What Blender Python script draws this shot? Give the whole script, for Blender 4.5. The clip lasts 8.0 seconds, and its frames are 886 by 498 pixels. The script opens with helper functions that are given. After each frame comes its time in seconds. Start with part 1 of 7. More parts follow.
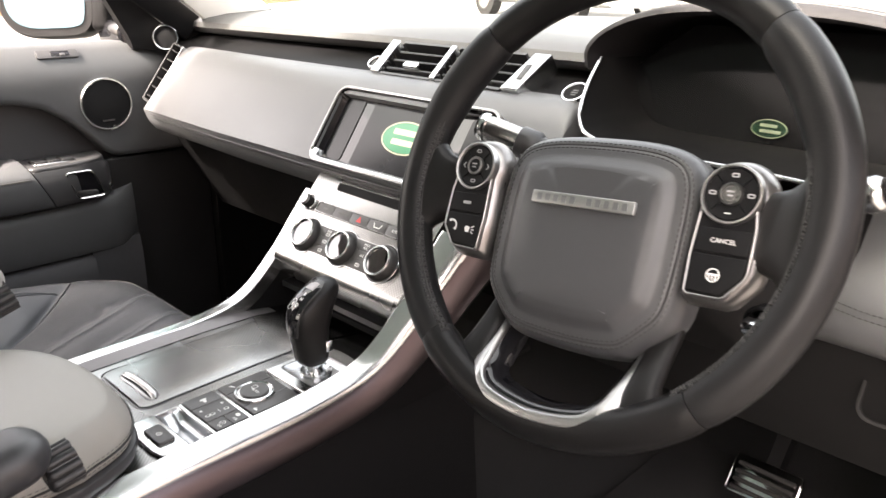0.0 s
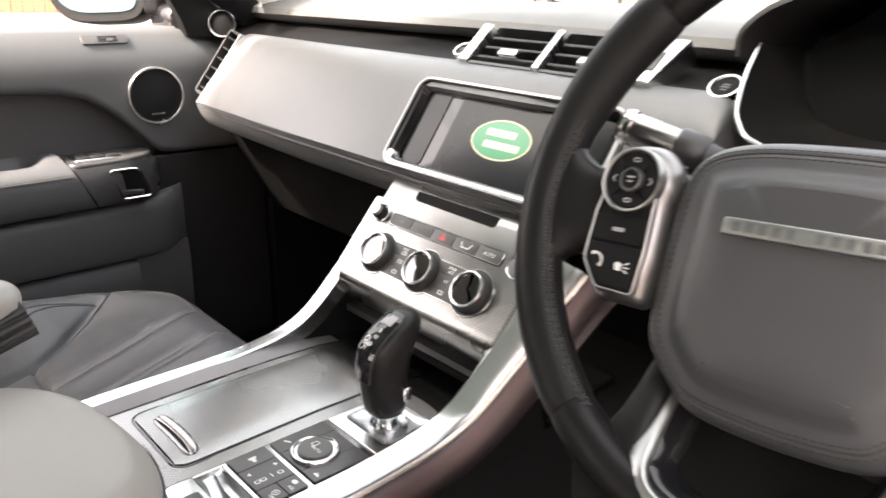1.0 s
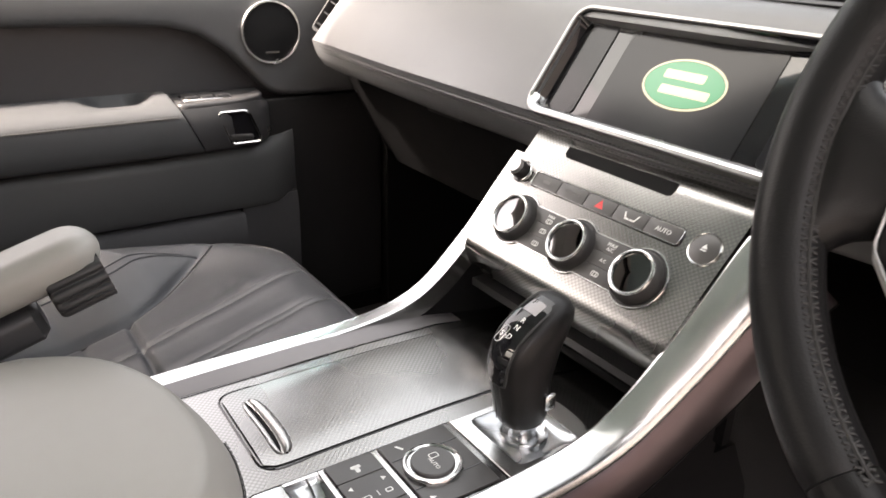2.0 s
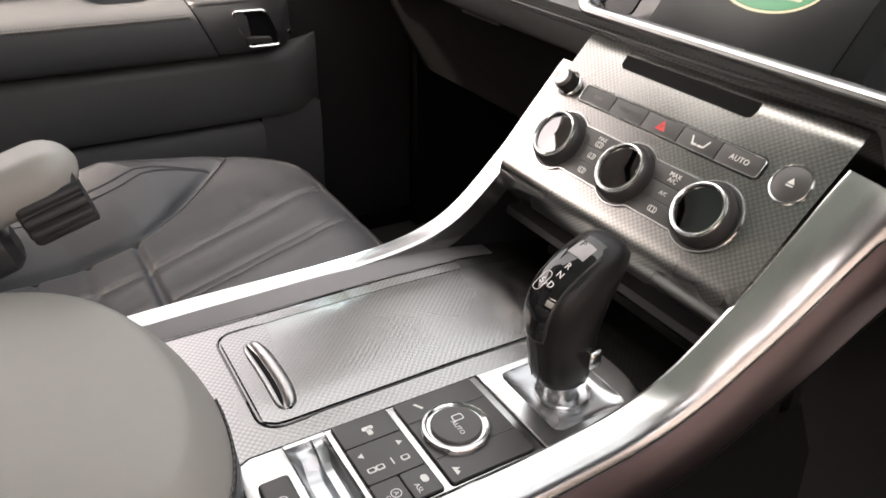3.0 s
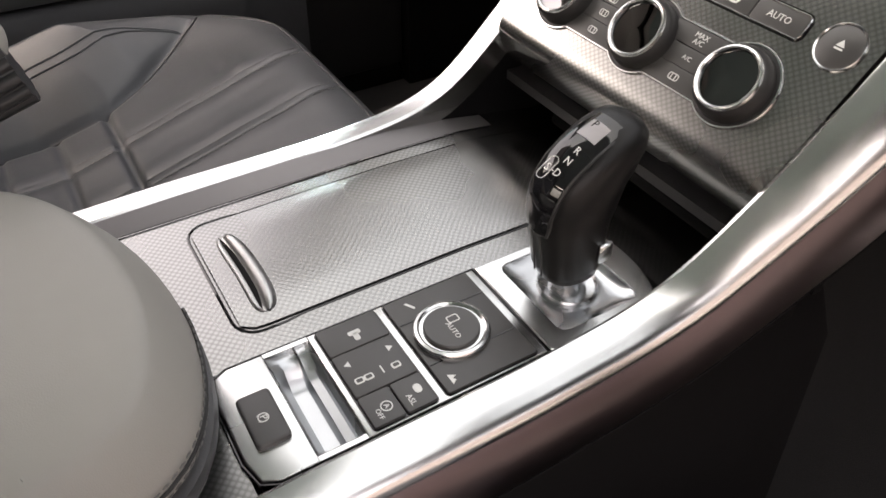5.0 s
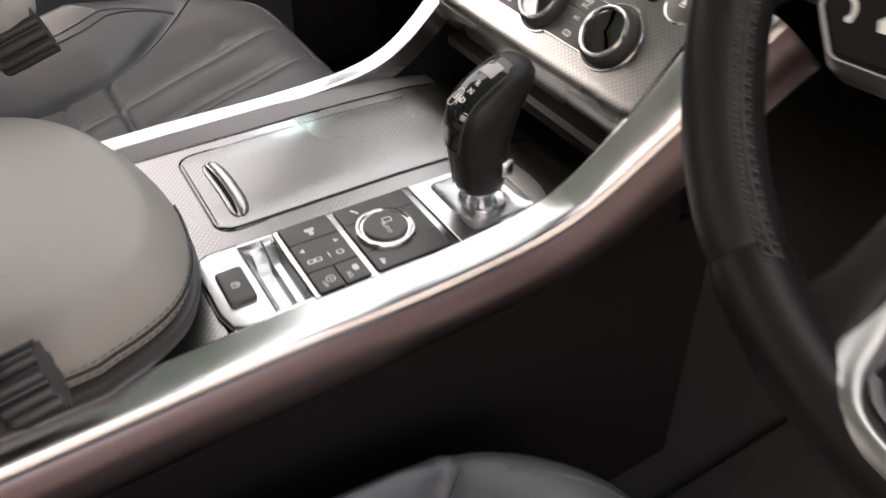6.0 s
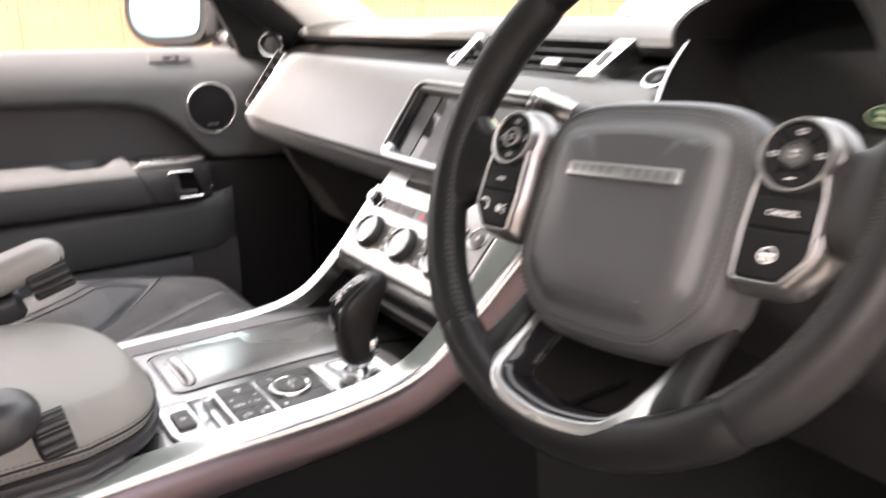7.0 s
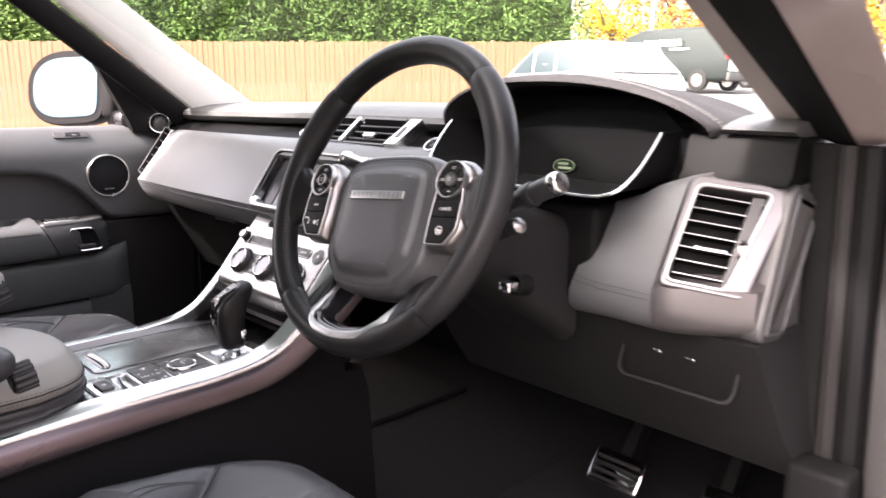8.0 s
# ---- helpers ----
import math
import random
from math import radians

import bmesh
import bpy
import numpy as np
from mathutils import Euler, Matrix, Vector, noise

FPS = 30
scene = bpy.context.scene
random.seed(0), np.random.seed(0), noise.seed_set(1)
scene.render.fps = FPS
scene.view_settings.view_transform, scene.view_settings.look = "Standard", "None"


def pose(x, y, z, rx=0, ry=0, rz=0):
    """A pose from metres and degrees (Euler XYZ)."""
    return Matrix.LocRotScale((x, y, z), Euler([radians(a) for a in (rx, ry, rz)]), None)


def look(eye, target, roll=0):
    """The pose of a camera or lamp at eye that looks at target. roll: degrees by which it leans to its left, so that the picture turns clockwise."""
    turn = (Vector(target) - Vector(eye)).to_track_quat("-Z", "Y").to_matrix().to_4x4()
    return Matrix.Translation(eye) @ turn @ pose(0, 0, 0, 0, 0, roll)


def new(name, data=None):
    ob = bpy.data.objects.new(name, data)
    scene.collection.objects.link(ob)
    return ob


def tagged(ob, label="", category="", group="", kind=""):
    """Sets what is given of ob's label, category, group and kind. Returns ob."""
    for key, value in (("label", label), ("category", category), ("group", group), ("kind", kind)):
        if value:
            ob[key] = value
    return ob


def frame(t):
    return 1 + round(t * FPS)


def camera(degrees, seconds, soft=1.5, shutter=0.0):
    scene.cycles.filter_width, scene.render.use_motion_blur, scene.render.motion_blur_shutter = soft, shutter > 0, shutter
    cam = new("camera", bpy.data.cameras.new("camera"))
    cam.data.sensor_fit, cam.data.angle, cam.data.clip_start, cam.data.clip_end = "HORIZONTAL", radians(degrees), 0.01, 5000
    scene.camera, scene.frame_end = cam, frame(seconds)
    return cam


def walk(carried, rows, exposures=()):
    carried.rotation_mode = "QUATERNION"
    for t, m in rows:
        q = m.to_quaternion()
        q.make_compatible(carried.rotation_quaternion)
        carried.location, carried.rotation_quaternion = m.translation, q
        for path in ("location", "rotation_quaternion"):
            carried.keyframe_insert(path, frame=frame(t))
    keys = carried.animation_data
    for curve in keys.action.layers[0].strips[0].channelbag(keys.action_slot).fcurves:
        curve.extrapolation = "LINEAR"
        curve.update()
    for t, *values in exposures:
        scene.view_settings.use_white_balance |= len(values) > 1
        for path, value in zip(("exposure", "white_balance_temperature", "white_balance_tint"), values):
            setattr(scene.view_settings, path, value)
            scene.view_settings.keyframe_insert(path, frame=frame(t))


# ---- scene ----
cam = camera(60.8, 8.0, 1.5, 0.4)
PATH = [
    (0, (0.725, -0.483, 1.385), (-0.579, 0.871, 0.702), 0.7),
    (0.5, (0.645, -0.432, 1.367), (-0.678, 0.906, 0.689), 0.8),
    (1, (0.564, -0.403, 1.348), (-0.826, 0.865, 0.669), 1.2),
    (1.5, (0.482, -0.375, 1.31), (-1.01, 0.761, 0.616), 1.2),
    (1.7, (0.458, -0.359, 1.304), (-1.062, 0.724, 0.586), 1.2),
    (2.8, (0.368, -0.299, 1.276), (-1.131, 0.628, 0.33), 1.7),
    (3, (0.356, -0.29, 1.272), (-1.126, 0.619, 0.282), 1.8),
    (3.5, (0.326, -0.273, 1.262), (-1.092, 0.602, 0.156), 1.9),
    (4, (0.303, -0.259, 1.258), (-1.043, 0.583, 0.042), 2.1),
    (4.2, (0.297, -0.257, 1.256), (-1.022, 0.573, 0.002), 1.9),
    (5.3, (0.326, -0.255, 1.261), (-0.953, 0.547, -0.051), 1.1),
    (5.5, (0.347, -0.261, 1.266), (-0.919, 0.551, -0.053), 1.7),
    (6, (0.442, -0.285, 1.289), (-0.841, 0.521, -0.016), 1.1),
    (6.3, (0.52, -0.311, 1.31), (-0.782, 0.499, 0.026), 1.0),
    (6.5, (0.58, -0.34, 1.321), (-0.813, 0.559, 0.202), 1.0),
    (6.7, (0.642, -0.374, 1.321), (-0.825, 0.651, 0.426), 0.6),
    (6.8, (0.678, -0.371, 1.321), (-0.839, 0.664, 0.529), 0.4),
    (7, (0.741, -0.382, 1.32), (-0.814, 0.727, 0.725), 0.2),
    (7.5, (0.926, -0.445, 1.326), (-0.573, 0.811, 0.908), 0.8),
    (8, (1.089, -0.551, 1.34), (-0.321, 0.807, 0.929), 0.2),
]
walk(cam, [(t, look(eye, target, roll)) for t, eye, target, roll in PATH], [(0.0, 3.84, 7400, 16), (1.5, 3.80, 7500, 17), (3.0, 3.44, 7700, 18), (4.2, 3.30, 7700, 18), (5.5, 3.22, 7700, 18), (6.0, 3.40, 7700, 18), (6.5, 3.92, 7700, 17), (7.2, 3.92, 7300, 21), (8.0, 3.60, 7000, 23)])

# ---- light ----
world = bpy.data.worlds.new("sky")
scene.world = world
world.use_nodes = True
wn = world.node_tree
sky = wn.nodes.new("ShaderNodeTexSky")
sky.sky_type = 'NISHITA'
sky.sun_disc = False
sky.sun_elevation = radians(44)
sky.sun_rotation = radians(186)
sky.air_density, sky.dust_density, sky.ozone_density = 1.0, 7.0, 1.0
# a hazy, nearly white sky
haze = wn.nodes.new("ShaderNodeHueSaturation")
haze.inputs["Saturation"].default_value = 0.40
wn.links.new(sky.outputs[0], haze.inputs["Color"])
wn.links.new(haze.outputs[0], wn.nodes["Background"].inputs[0])
wn.nodes["Background"].inputs[1].default_value = 0.15
sun = new("sun", bpy.data.lights.new("sun", 'SUN'))
sun.data.energy, sun.data.angle, sun.data.color = 2.0, radians(3), (1.0, 0.985, 0.965)
SUN_AZ, SUN_EL = 186.0, 44.0
sun.matrix_basis = look((0, 0, 0), (-math.sin(radians(SUN_AZ)) * math.cos(radians(SUN_EL)),
                                    -math.cos(radians(SUN_AZ)) * math.cos(radians(SUN_EL)), -math.sin(radians(SUN_EL))))


# ---- materials ----
def material(name, colour, rough=0.5, metal=0.0, vary=0.15, scale=40.0, bump=0.0, bump_scale=600.0, coat=0.0,
             pattern='noise', spec=0.5, stain=0.08):
    """A principled material with two scales of tone, uneven gloss and fine relief, in metres of the object's own space."""
    m = bpy.data.materials.new(name)
    m.use_nodes = True
    nt = m.node_tree
    b = nt.nodes["Principled BSDF"]
    co = nt.nodes.new("ShaderNodeTexCoord")
    big = nt.nodes.new("ShaderNodeTexNoise")
    big.inputs["Scale"].default_value, big.inputs["Detail"].default_value = scale * 0.2, 3.0
    fine = nt.nodes.new("ShaderNodeTexNoise")
    fine.inputs["Scale"].default_value, fine.inputs["Detail"].default_value = scale * 4, 4.0
    nt.links.new(co.outputs["Object"], big.inputs["Vector"])
    nt.links.new(co.outputs["Object"], fine.inputs["Vector"])
    mix = nt.nodes.new("ShaderNodeMix")
    mix.data_type = 'RGBA'
    dark = [c * (1 - vary) for c in colour]
    light = [min(1.0, c * (1 + vary)) for c in colour]
    mix.inputs["A"].default_value, mix.inputs["B"].default_value = (*dark, 1), (*light, 1)
    add = nt.nodes.new("ShaderNodeMath")
    add.operation = 'ADD'
    half = nt.nodes.new("ShaderNodeMath")
    half.operation = 'MULTIPLY'
    half.inputs[1].default_value = 0.5
    nt.links.new(big.outputs["Fac"], add.inputs[0])
    nt.links.new(fine.outputs["Fac"], add.inputs[1])
    nt.links.new(add.outputs[0], half.inputs[0])
    nt.links.new(half.outputs[0], mix.inputs["Factor"])
    nt.links.new(mix.outputs["Result"], b.inputs["Base Color"])
    rr = nt.nodes.new("ShaderNodeMapRange")
    rr.inputs["From Min"].default_value, rr.inputs["From Max"].default_value = 0.3, 0.7
    rr.inputs["To Min"].default_value, rr.inputs["To Max"].default_value = max(0.02, rough - stain), min(1.0, rough + stain)
    nt.links.new(big.outputs["Fac"], rr.inputs["Value"])
    nt.links.new(rr.outputs[0], b.inputs["Roughness"])
    b.inputs["Metallic"].default_value = metal
    b.inputs["Specular IOR Level"].default_value = spec
    b.inputs["Coat Weight"].default_value = coat
    b.inputs["Coat Roughness"].default_value = 0.08
    if bump > 0:
        bn = nt.nodes.new("ShaderNodeBump")
        bn.inputs["Strength"].default_value, bn.inputs["Distance"].default_value = bump, 0.001
        if pattern == 'noise':
            tex = nt.nodes.new("ShaderNodeTexNoise")
            tex.inputs["Scale"].default_value, tex.inputs["Detail"].default_value = bump_scale, 2.0
            out = tex.outputs["Fac"]
        elif pattern == 'grain':
            tex = nt.nodes.new("ShaderNodeTexVoronoi")
            tex.inputs["Scale"].default_value = bump_scale
            out = tex.outputs["Distance"]
        nt.links.new(co.outputs["Object"], tex.inputs["Vector"])
        nt.links.new(out, bn.inputs["Height"])
        nt.links.new(bn.outputs[0], b.inputs["Normal"])
    return m


def weave(name, colour, rough, metal, pitch=0.0046):
    """Satin trim embossed with a fine diagonal net of raised cells."""
    m = material(name, colour, rough, metal, 0.08, 30)
    nt = m.node_tree
    b = nt.nodes["Principled BSDF"]
    co = nt.nodes.new("ShaderNodeTexCoord")
    sep = nt.nodes.new("ShaderNodeSeparateXYZ")
    nt.links.new(co.outputs["Object"], sep.inputs[0])

    # offset rows of rounded cells over the run of the trim (y and z together) and its width
    def math_node(op, a, b):
        k = nt.nodes.new("ShaderNodeMath")
        k.operation = op
        for slot, v in ((0, a), (1, b)):
            if isinstance(v, float):
                k.inputs[slot].default_value = v
            else:
                nt.links.new(v, k.inputs[slot])
        return k.outputs[0]
    run = math_node('ADD', sep.outputs["Y"], sep.outputs["Z"])
    comb = nt.nodes.new("ShaderNodeCombineXYZ")
    nt.links.new(math_node('ADD', sep.outputs["X"], run), comb.inputs[0])
    nt.links.new(math_node('SUBTRACT', sep.outputs["X"], run), comb.inputs[1])
    vo = nt.nodes.new("ShaderNodeTexVoronoi")
    vo.voronoi_dimensions = '2D'
    vo.inputs["Scale"].default_value = 1.0 / pitch
    vo.inputs["Randomness"].default_value = 0.0
    nt.links.new(comb.outputs[0], vo.inputs["Vector"])
    w = nt.nodes.new("ShaderNodeMapRange")
    w.interpolation_type = 'SMOOTHSTEP'
    w.inputs[1].default_value, w.inputs[2].default_value = 0.15, 0.62
    w.inputs[3].default_value, w.inputs[4].default_value = 1.0, 0.0
    nt.links.new(vo.outputs["Distance"], w.inputs[0])
    bn = nt.nodes.new("ShaderNodeBump")
    bn.inputs["Strength"].default_value, bn.inputs["Distance"].default_value = 0.055, 0.00040
    nt.links.new(w.outputs[0], bn.inputs["Height"])
    nt.links.new(bn.outputs[0], b.inputs["Normal"])
    # the low net between the cells has a darker tone
    net = nt.nodes.new("ShaderNodeMix")
    net.data_type, net.blend_type = 'RGBA', 'MULTIPLY'
    net.inputs["Factor"].default_value = 1.0
    tone = nt.nodes.new("ShaderNodeMapRange")
    tone.inputs[3].default_value, tone.inputs[4].default_value = 0.72, 1.10
    nt.links.new(w.outputs[0], tone.inputs[0])
    nt.links.new(b.inputs["Base Color"].links[0].from_socket, net.inputs["A"])
    nt.links.new(tone.outputs[0], net.inputs["B"])
    nt.links.new(net.outputs["Result"], b.inputs["Base Color"])
    return m


def glowing(name, colour, strength):
    m = bpy.data.materials.new(name)
    m.use_nodes = True
    b = m.node_tree.nodes["Principled BSDF"]
    b.inputs["Base Color"].default_value = (*[c * 0.3 for c in colour], 1)
    b.inputs["Emission Color"].default_value = (*colour, 1)
    b.inputs["Emission Strength"].default_value = strength
    b.inputs["Roughness"].default_value = 0.2
    return m


def clear_glass(name, tint=(1, 1, 1), clear=0.92, rough=0.0):
    """Thin pane: mostly see-through with a Fresnel sheen."""
    m = bpy.data.materials.new(name)
    m.use_nodes = True
    nt = m.node_tree
    nt.nodes.remove(nt.nodes["Principled BSDF"])
    t = nt.nodes.new("ShaderNodeBsdfTransparent")
    t.inputs[0].default_value = (*[c * clear for c in tint], 1)
    g = nt.nodes.new("ShaderNodeBsdfGlossy")
    g.inputs["Roughness"].default_value = rough
    mx = nt.nodes.new("ShaderNodeMixShader")
    mx.inputs[0].default_value = 0.05
    nt.links.new(t.outputs[0], mx.inputs[1])
    nt.links.new(g.outputs[0], mx.inputs[2])
    nt.links.new(mx.outputs[0], nt.nodes["Material Output"].inputs[0])
    return m


DASH = material("dash_leather", (0.078, 0.080, 0.083), 0.42, 0, 0.06, 20, 0.12, 1500, pattern='grain')
DASHTOP = material("dash_top_leather", (0.048, 0.048, 0.048), 0.5, 0, 0.08, 20, 0.15, 1200, pattern='grain')
BLACK = material("black_leather", (0.032, 0.032, 0.034), 0.42, 0, 0.15, 25, 0.15, 1400, pattern='grain')
SEAT = material("seat_leather", (0.044, 0.047, 0.052), 0.38, 0, 0.15, 18, 0.18, 1100, pattern='grain')
RIM = material("rim_leather", (0.0075, 0.0073, 0.0075), 0.34, 0, 0.15, 25, 0.12, 1500, pattern='grain', spec=0.20)
PAD = material("airbag_cover", (0.039, 0.040, 0.0425), 0.41, 0, 0.08, 25, 0.12, 1500, pattern='grain')
LID = material("armrest_leather", (0.245, 0.234, 0.214), 0.45, 0, 0.06, 20, 0.1, 1500, pattern='grain')
PLASTIC = material("black_plastic", (0.018, 0.018, 0.019), 0.45, 0, 0.15, 30, 0.08, 2200)
SWITCH = material("switch_plastic", (0.045, 0.043, 0.042), 0.40, 0, 0.1, 40, 0.05, 2500)
DARK = material("dark_trim", (0.0058, 0.0057, 0.0060), 0.6, 0, 0.2, 20, 0.15, 1200, spec=0.06)
KNOBGLASS = material("knob_window", (0.13, 0.13, 0.135), 0.03, 1.0, 0.03, 20, stain=0.02)
GLOSS = material("gloss_black", (0.007, 0.007, 0.008), 0.05, 0, 0.1, 20, stain=0.03)
SATIN = material("satin_silver", (0.61, 0.615, 0.61), 0.22, 1.0, 0.05, 20, 0.03, 3000)
CHROME = material("chrome", (0.80, 0.80, 0.80), 0.10, 1.0, 0.03, 20, stain=0.04)
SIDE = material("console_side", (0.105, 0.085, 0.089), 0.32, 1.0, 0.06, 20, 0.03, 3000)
WEAVE = weave("embossed_satin", (0.285, 0.283, 0.277), 0.25, 1.0)
CARPET = material("carpet", (0.023, 0.023, 0.024), 0.95, 0, 0.4, 120, 0.8, 900, spec=0.1)
THREAD = material("thread", (0.10, 0.098, 0.095), 0.8, 0, 0.1, 200)
DARKTHREAD = material("dark_thread", (0.02, 0.02, 0.02), 0.8, 0, 0.1, 200)
PRINT = material("white_print", (0.62, 0.62, 0.60), 0.6, 0, 0.05, 60)
REDPRINT = material("red_print", (0.55, 0.03, 0.03), 0.5, 0, 0.05, 60)
# the green cast that light takes from the glass is mixed into this cloth
LINER = material("headliner_cloth", (0.54, 0.68, 0.66), 0.9, 0, 0.06, 60, 0.3, 1500)
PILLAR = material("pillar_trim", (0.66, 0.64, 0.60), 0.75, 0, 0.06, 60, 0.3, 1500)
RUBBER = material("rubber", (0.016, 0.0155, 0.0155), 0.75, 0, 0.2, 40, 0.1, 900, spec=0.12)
GRILLE = material("speaker_mesh", (0.0075, 0.0075, 0.008), 0.7, 0.0, 0.1, 40, 0.7, 900, pattern='grain', spec=0.12)
BODY = material("body_paint", (0.30, 0.25, 0.24), 0.40, 0.2, 0.05, 10, coat=0.25)
SCREEN = material("screen_glass", (0.009, 0.0093, 0.0105), 0.16, 0, 0.1, 20, stain=0.03, spec=0.22)
DIALGLASS = material("cluster_glass", (0.0034, 0.0034, 0.0036), 0.16, 0, 0.1, 20, stain=0.03, spec=0.16)
GREEN = glowing("lit_green", (0.02, 0.20, 0.09), 0.12)
GREEN_DIM = glowing("dim_green", (0.010, 0.036, 0.017), 0.012)
CREAM = glowing("lit_cream", (0.62, 0.60, 0.42), 0.09)
CREAM_DIM = glowing("dim_cream", (0.26, 0.30, 0.21), 0.02)
GLASS = clear_glass("window_glass")
SCREENGLASS = clear_glass("windscreen_glass", (0.94, 1.0, 0.97))
BADGE = material("badge_marks", (0.35, 0.35, 0.36), 0.35, 1.0, 0.1, 60)
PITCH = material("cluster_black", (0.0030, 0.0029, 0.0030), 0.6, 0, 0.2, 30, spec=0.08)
WKEY = material("wheel_keys", (0.008, 0.008, 0.0085), 0.5, 0, 0.1, 40, 0.05, 2500, spec=0.09)
DOORBLK = material("door_black", (0.042, 0.042, 0.045), 0.6, 0, 0.15, 25, 0.12, 1400, pattern='grain', spec=0.15)
GREYPRINT = material("grey_print", (0.30, 0.30, 0.30), 0.6, 0, 0.05, 60)
HOUSING = material("handle_grey", (0.034, 0.034, 0.035), 0.45, 0, 0.08, 30, 0.05, 2200)
HOOD = material("hood_leather", (0.026, 0.025, 0.026), 0.7, 0, 0.12, 25, 0.15, 1400, pattern='grain', spec=0.1)
DARKSATIN = material("dark_satin", (0.30, 0.295, 0.29), 0.32, 1.0, 0.06, 30, 0.03, 3000)
SLAT = material("slat_plastic", (0.010, 0.010, 0.011), 0.5, 0, 0.1, 40, spec=0.3)
TINT = clear_glass("privacy_glass", (0.65, 0.67, 0.68))
RIMPERF = material("perforated_leather", (0.0095, 0.0095, 0.010), 0.40, 0, 0.15, 25, 0.10, 800, pattern='grain', spec=0.20)
PODSATIN = material("pod_satin", (0.25, 0.24, 0.235), 0.32, 0.9, 0.05, 30, 0.03, 3000)
KNEE = material("grained_plastic", (0.0095, 0.0093, 0.0096), 0.6, 0, 0.15, 25, 0.15, 1400, pattern='grain', spec=0.15)
USATIN = material("spoke_satin", (0.42, 0.415, 0.41), 0.38, 1.0, 0.06, 40, 0.03, 2500)
BADGEBAR = material("brushed_bar", (0.46, 0.46, 0.45), 0.34, 1.0, 0.10, 150, 0.2, 900)
KNOB = material("knob_rubber", (0.022, 0.021, 0.021), 0.5, 0, 0.1, 40, 0.05, 2500, spec=0.3)
POLISHED = material("polished_metal", (0.72, 0.73, 0.74), 0.24, 1.0, 0.04, 30)
MIRROR = material("mirror_glass", (0.036, 0.056, 0.066), 0.02, 1.0, 0.01, 5, stain=0.01)

# ---- building helpers ----
WORLD = {}


def thing(name, label, category, at=(0, 0, 0), turn=None, group="", kind="", move=(0, 0, 0)):
    """An Empty at a thing's base, or with a turn of its own, that parents its parts; move sets the finished thing over."""
    ob = new(name)
    m = Matrix.Translation(at) if turn is None else turn
    ob.matrix_basis = Matrix.Translation(move) @ m
    ob.empty_display_size = 0.02
    WORLD[ob.name] = m
    return tagged(ob, label, category, group, kind)


def finish(ob, angle=38):
    me = ob.data
    for p in me.polygons:
        p.use_smooth = True
    me.set_sharp_from_angle(angle=radians(angle))
    return ob


def part(name, bm, mat, parent=None, label="", local=False, bevel=0.0, angle=38):
    """Links a bmesh as one mesh under a thing or a part. The bmesh is in the world's metres, or, if local, in the thing's own."""
    if parent is not None and not local:
        bm.transform(WORLD[parent.name].inverted())
    bmesh.ops.recalc_face_normals(bm, faces=bm.faces)
    me = bpy.data.meshes.new(name)
    bm.to_mesh(me)
    bm.free()
    for m in (mat if isinstance(mat, (list, tuple)) else [mat]):
        me.materials.append(m)
    ob = new(name, me)
    finish(ob, angle)
    if bevel > 0:
        mod = ob.modifiers.new("bevel", 'BEVEL')
        mod.width, mod.segments, mod.limit_method, mod.angle_limit = bevel, 2, 'ANGLE', radians(40)
        mod.harden_normals = False
    if parent is not None:
        ob.parent = parent
        WORLD[ob.name] = WORLD[parent.name]
    else:
        WORLD[ob.name] = Matrix()
    if label:
        ob["label"] = label
    return ob


def solo(name, bm, mat, label, category, group="", kind="", bevel=0.0, angle=38):
    """A thing or a piece of the setting that is one mesh."""
    return tagged(part(name, bm, mat, None, "", bevel=bevel, angle=angle), label, category, group, kind)


def loft(rings, closed=True, caps=True):
    bm = bmesh.new()
    vs = [[bm.verts.new(p) for p in ring] for ring in rings]
    n = len(rings[0])
    for a, b in zip(vs, vs[1:]):
        for i in range(n if closed else n - 1):
            j = (i + 1) % n
            try:
                bm.faces.new((a[i], a[j], b[j], b[i]))
            except ValueError:
                pass
    if caps and closed:
        bm.faces.new(vs[0])
        bm.faces.new(vs[-1])
    bmesh.ops.remove_doubles(bm, verts=bm.verts, dist=1e-6)
    return bm


def ring_loft(rings):
    """Rings that close on the first one again."""
    return loft(list(rings) + [rings[0]], True, False)


def box(lo, hi, m=None):
    bm = bmesh.new()
    bmesh.ops.create_cube(bm, size=1)
    for v in bm.verts:
        v.co = Vector([lo[i] + (v.co[i] + 0.5) * (hi[i] - lo[i]) for i in range(3)])
    if m is not None:
        bm.transform(m)
    return bm


def rbox(lo, hi, r, seg=2, m=None):
    bm = box(lo, hi)
    bmesh.ops.bevel(bm, geom=bm.edges[:], offset=r, segments=seg, affect='EDGES', profile=0.5)
    if m is not None:
        bm.transform(m)
    return bm


def rrect(w, h, r, n=5, cx=0.0, cy=0.0):
    """Points of a rounded rectangle, counter-clockwise."""
    pts = []
    for qx, qy, a0 in ((1, 1, 0), (-1, 1, 90), (-1, -1, 180), (1, -1, 270)):
        for i in range(n + 1):
            a = radians(a0 + 90 * i / n)
            pts.append((cx + qx * (w / 2 - r) + r * math.cos(a), cy + qy * (h / 2 - r) + r * math.sin(a)))
    return pts


def circle(r, n=32, cx=0.0, cy=0.0):
    return [(cx + r * math.cos(2 * math.pi * i / n), cy + r * math.sin(2 * math.pi * i / n)) for i in range(n)]


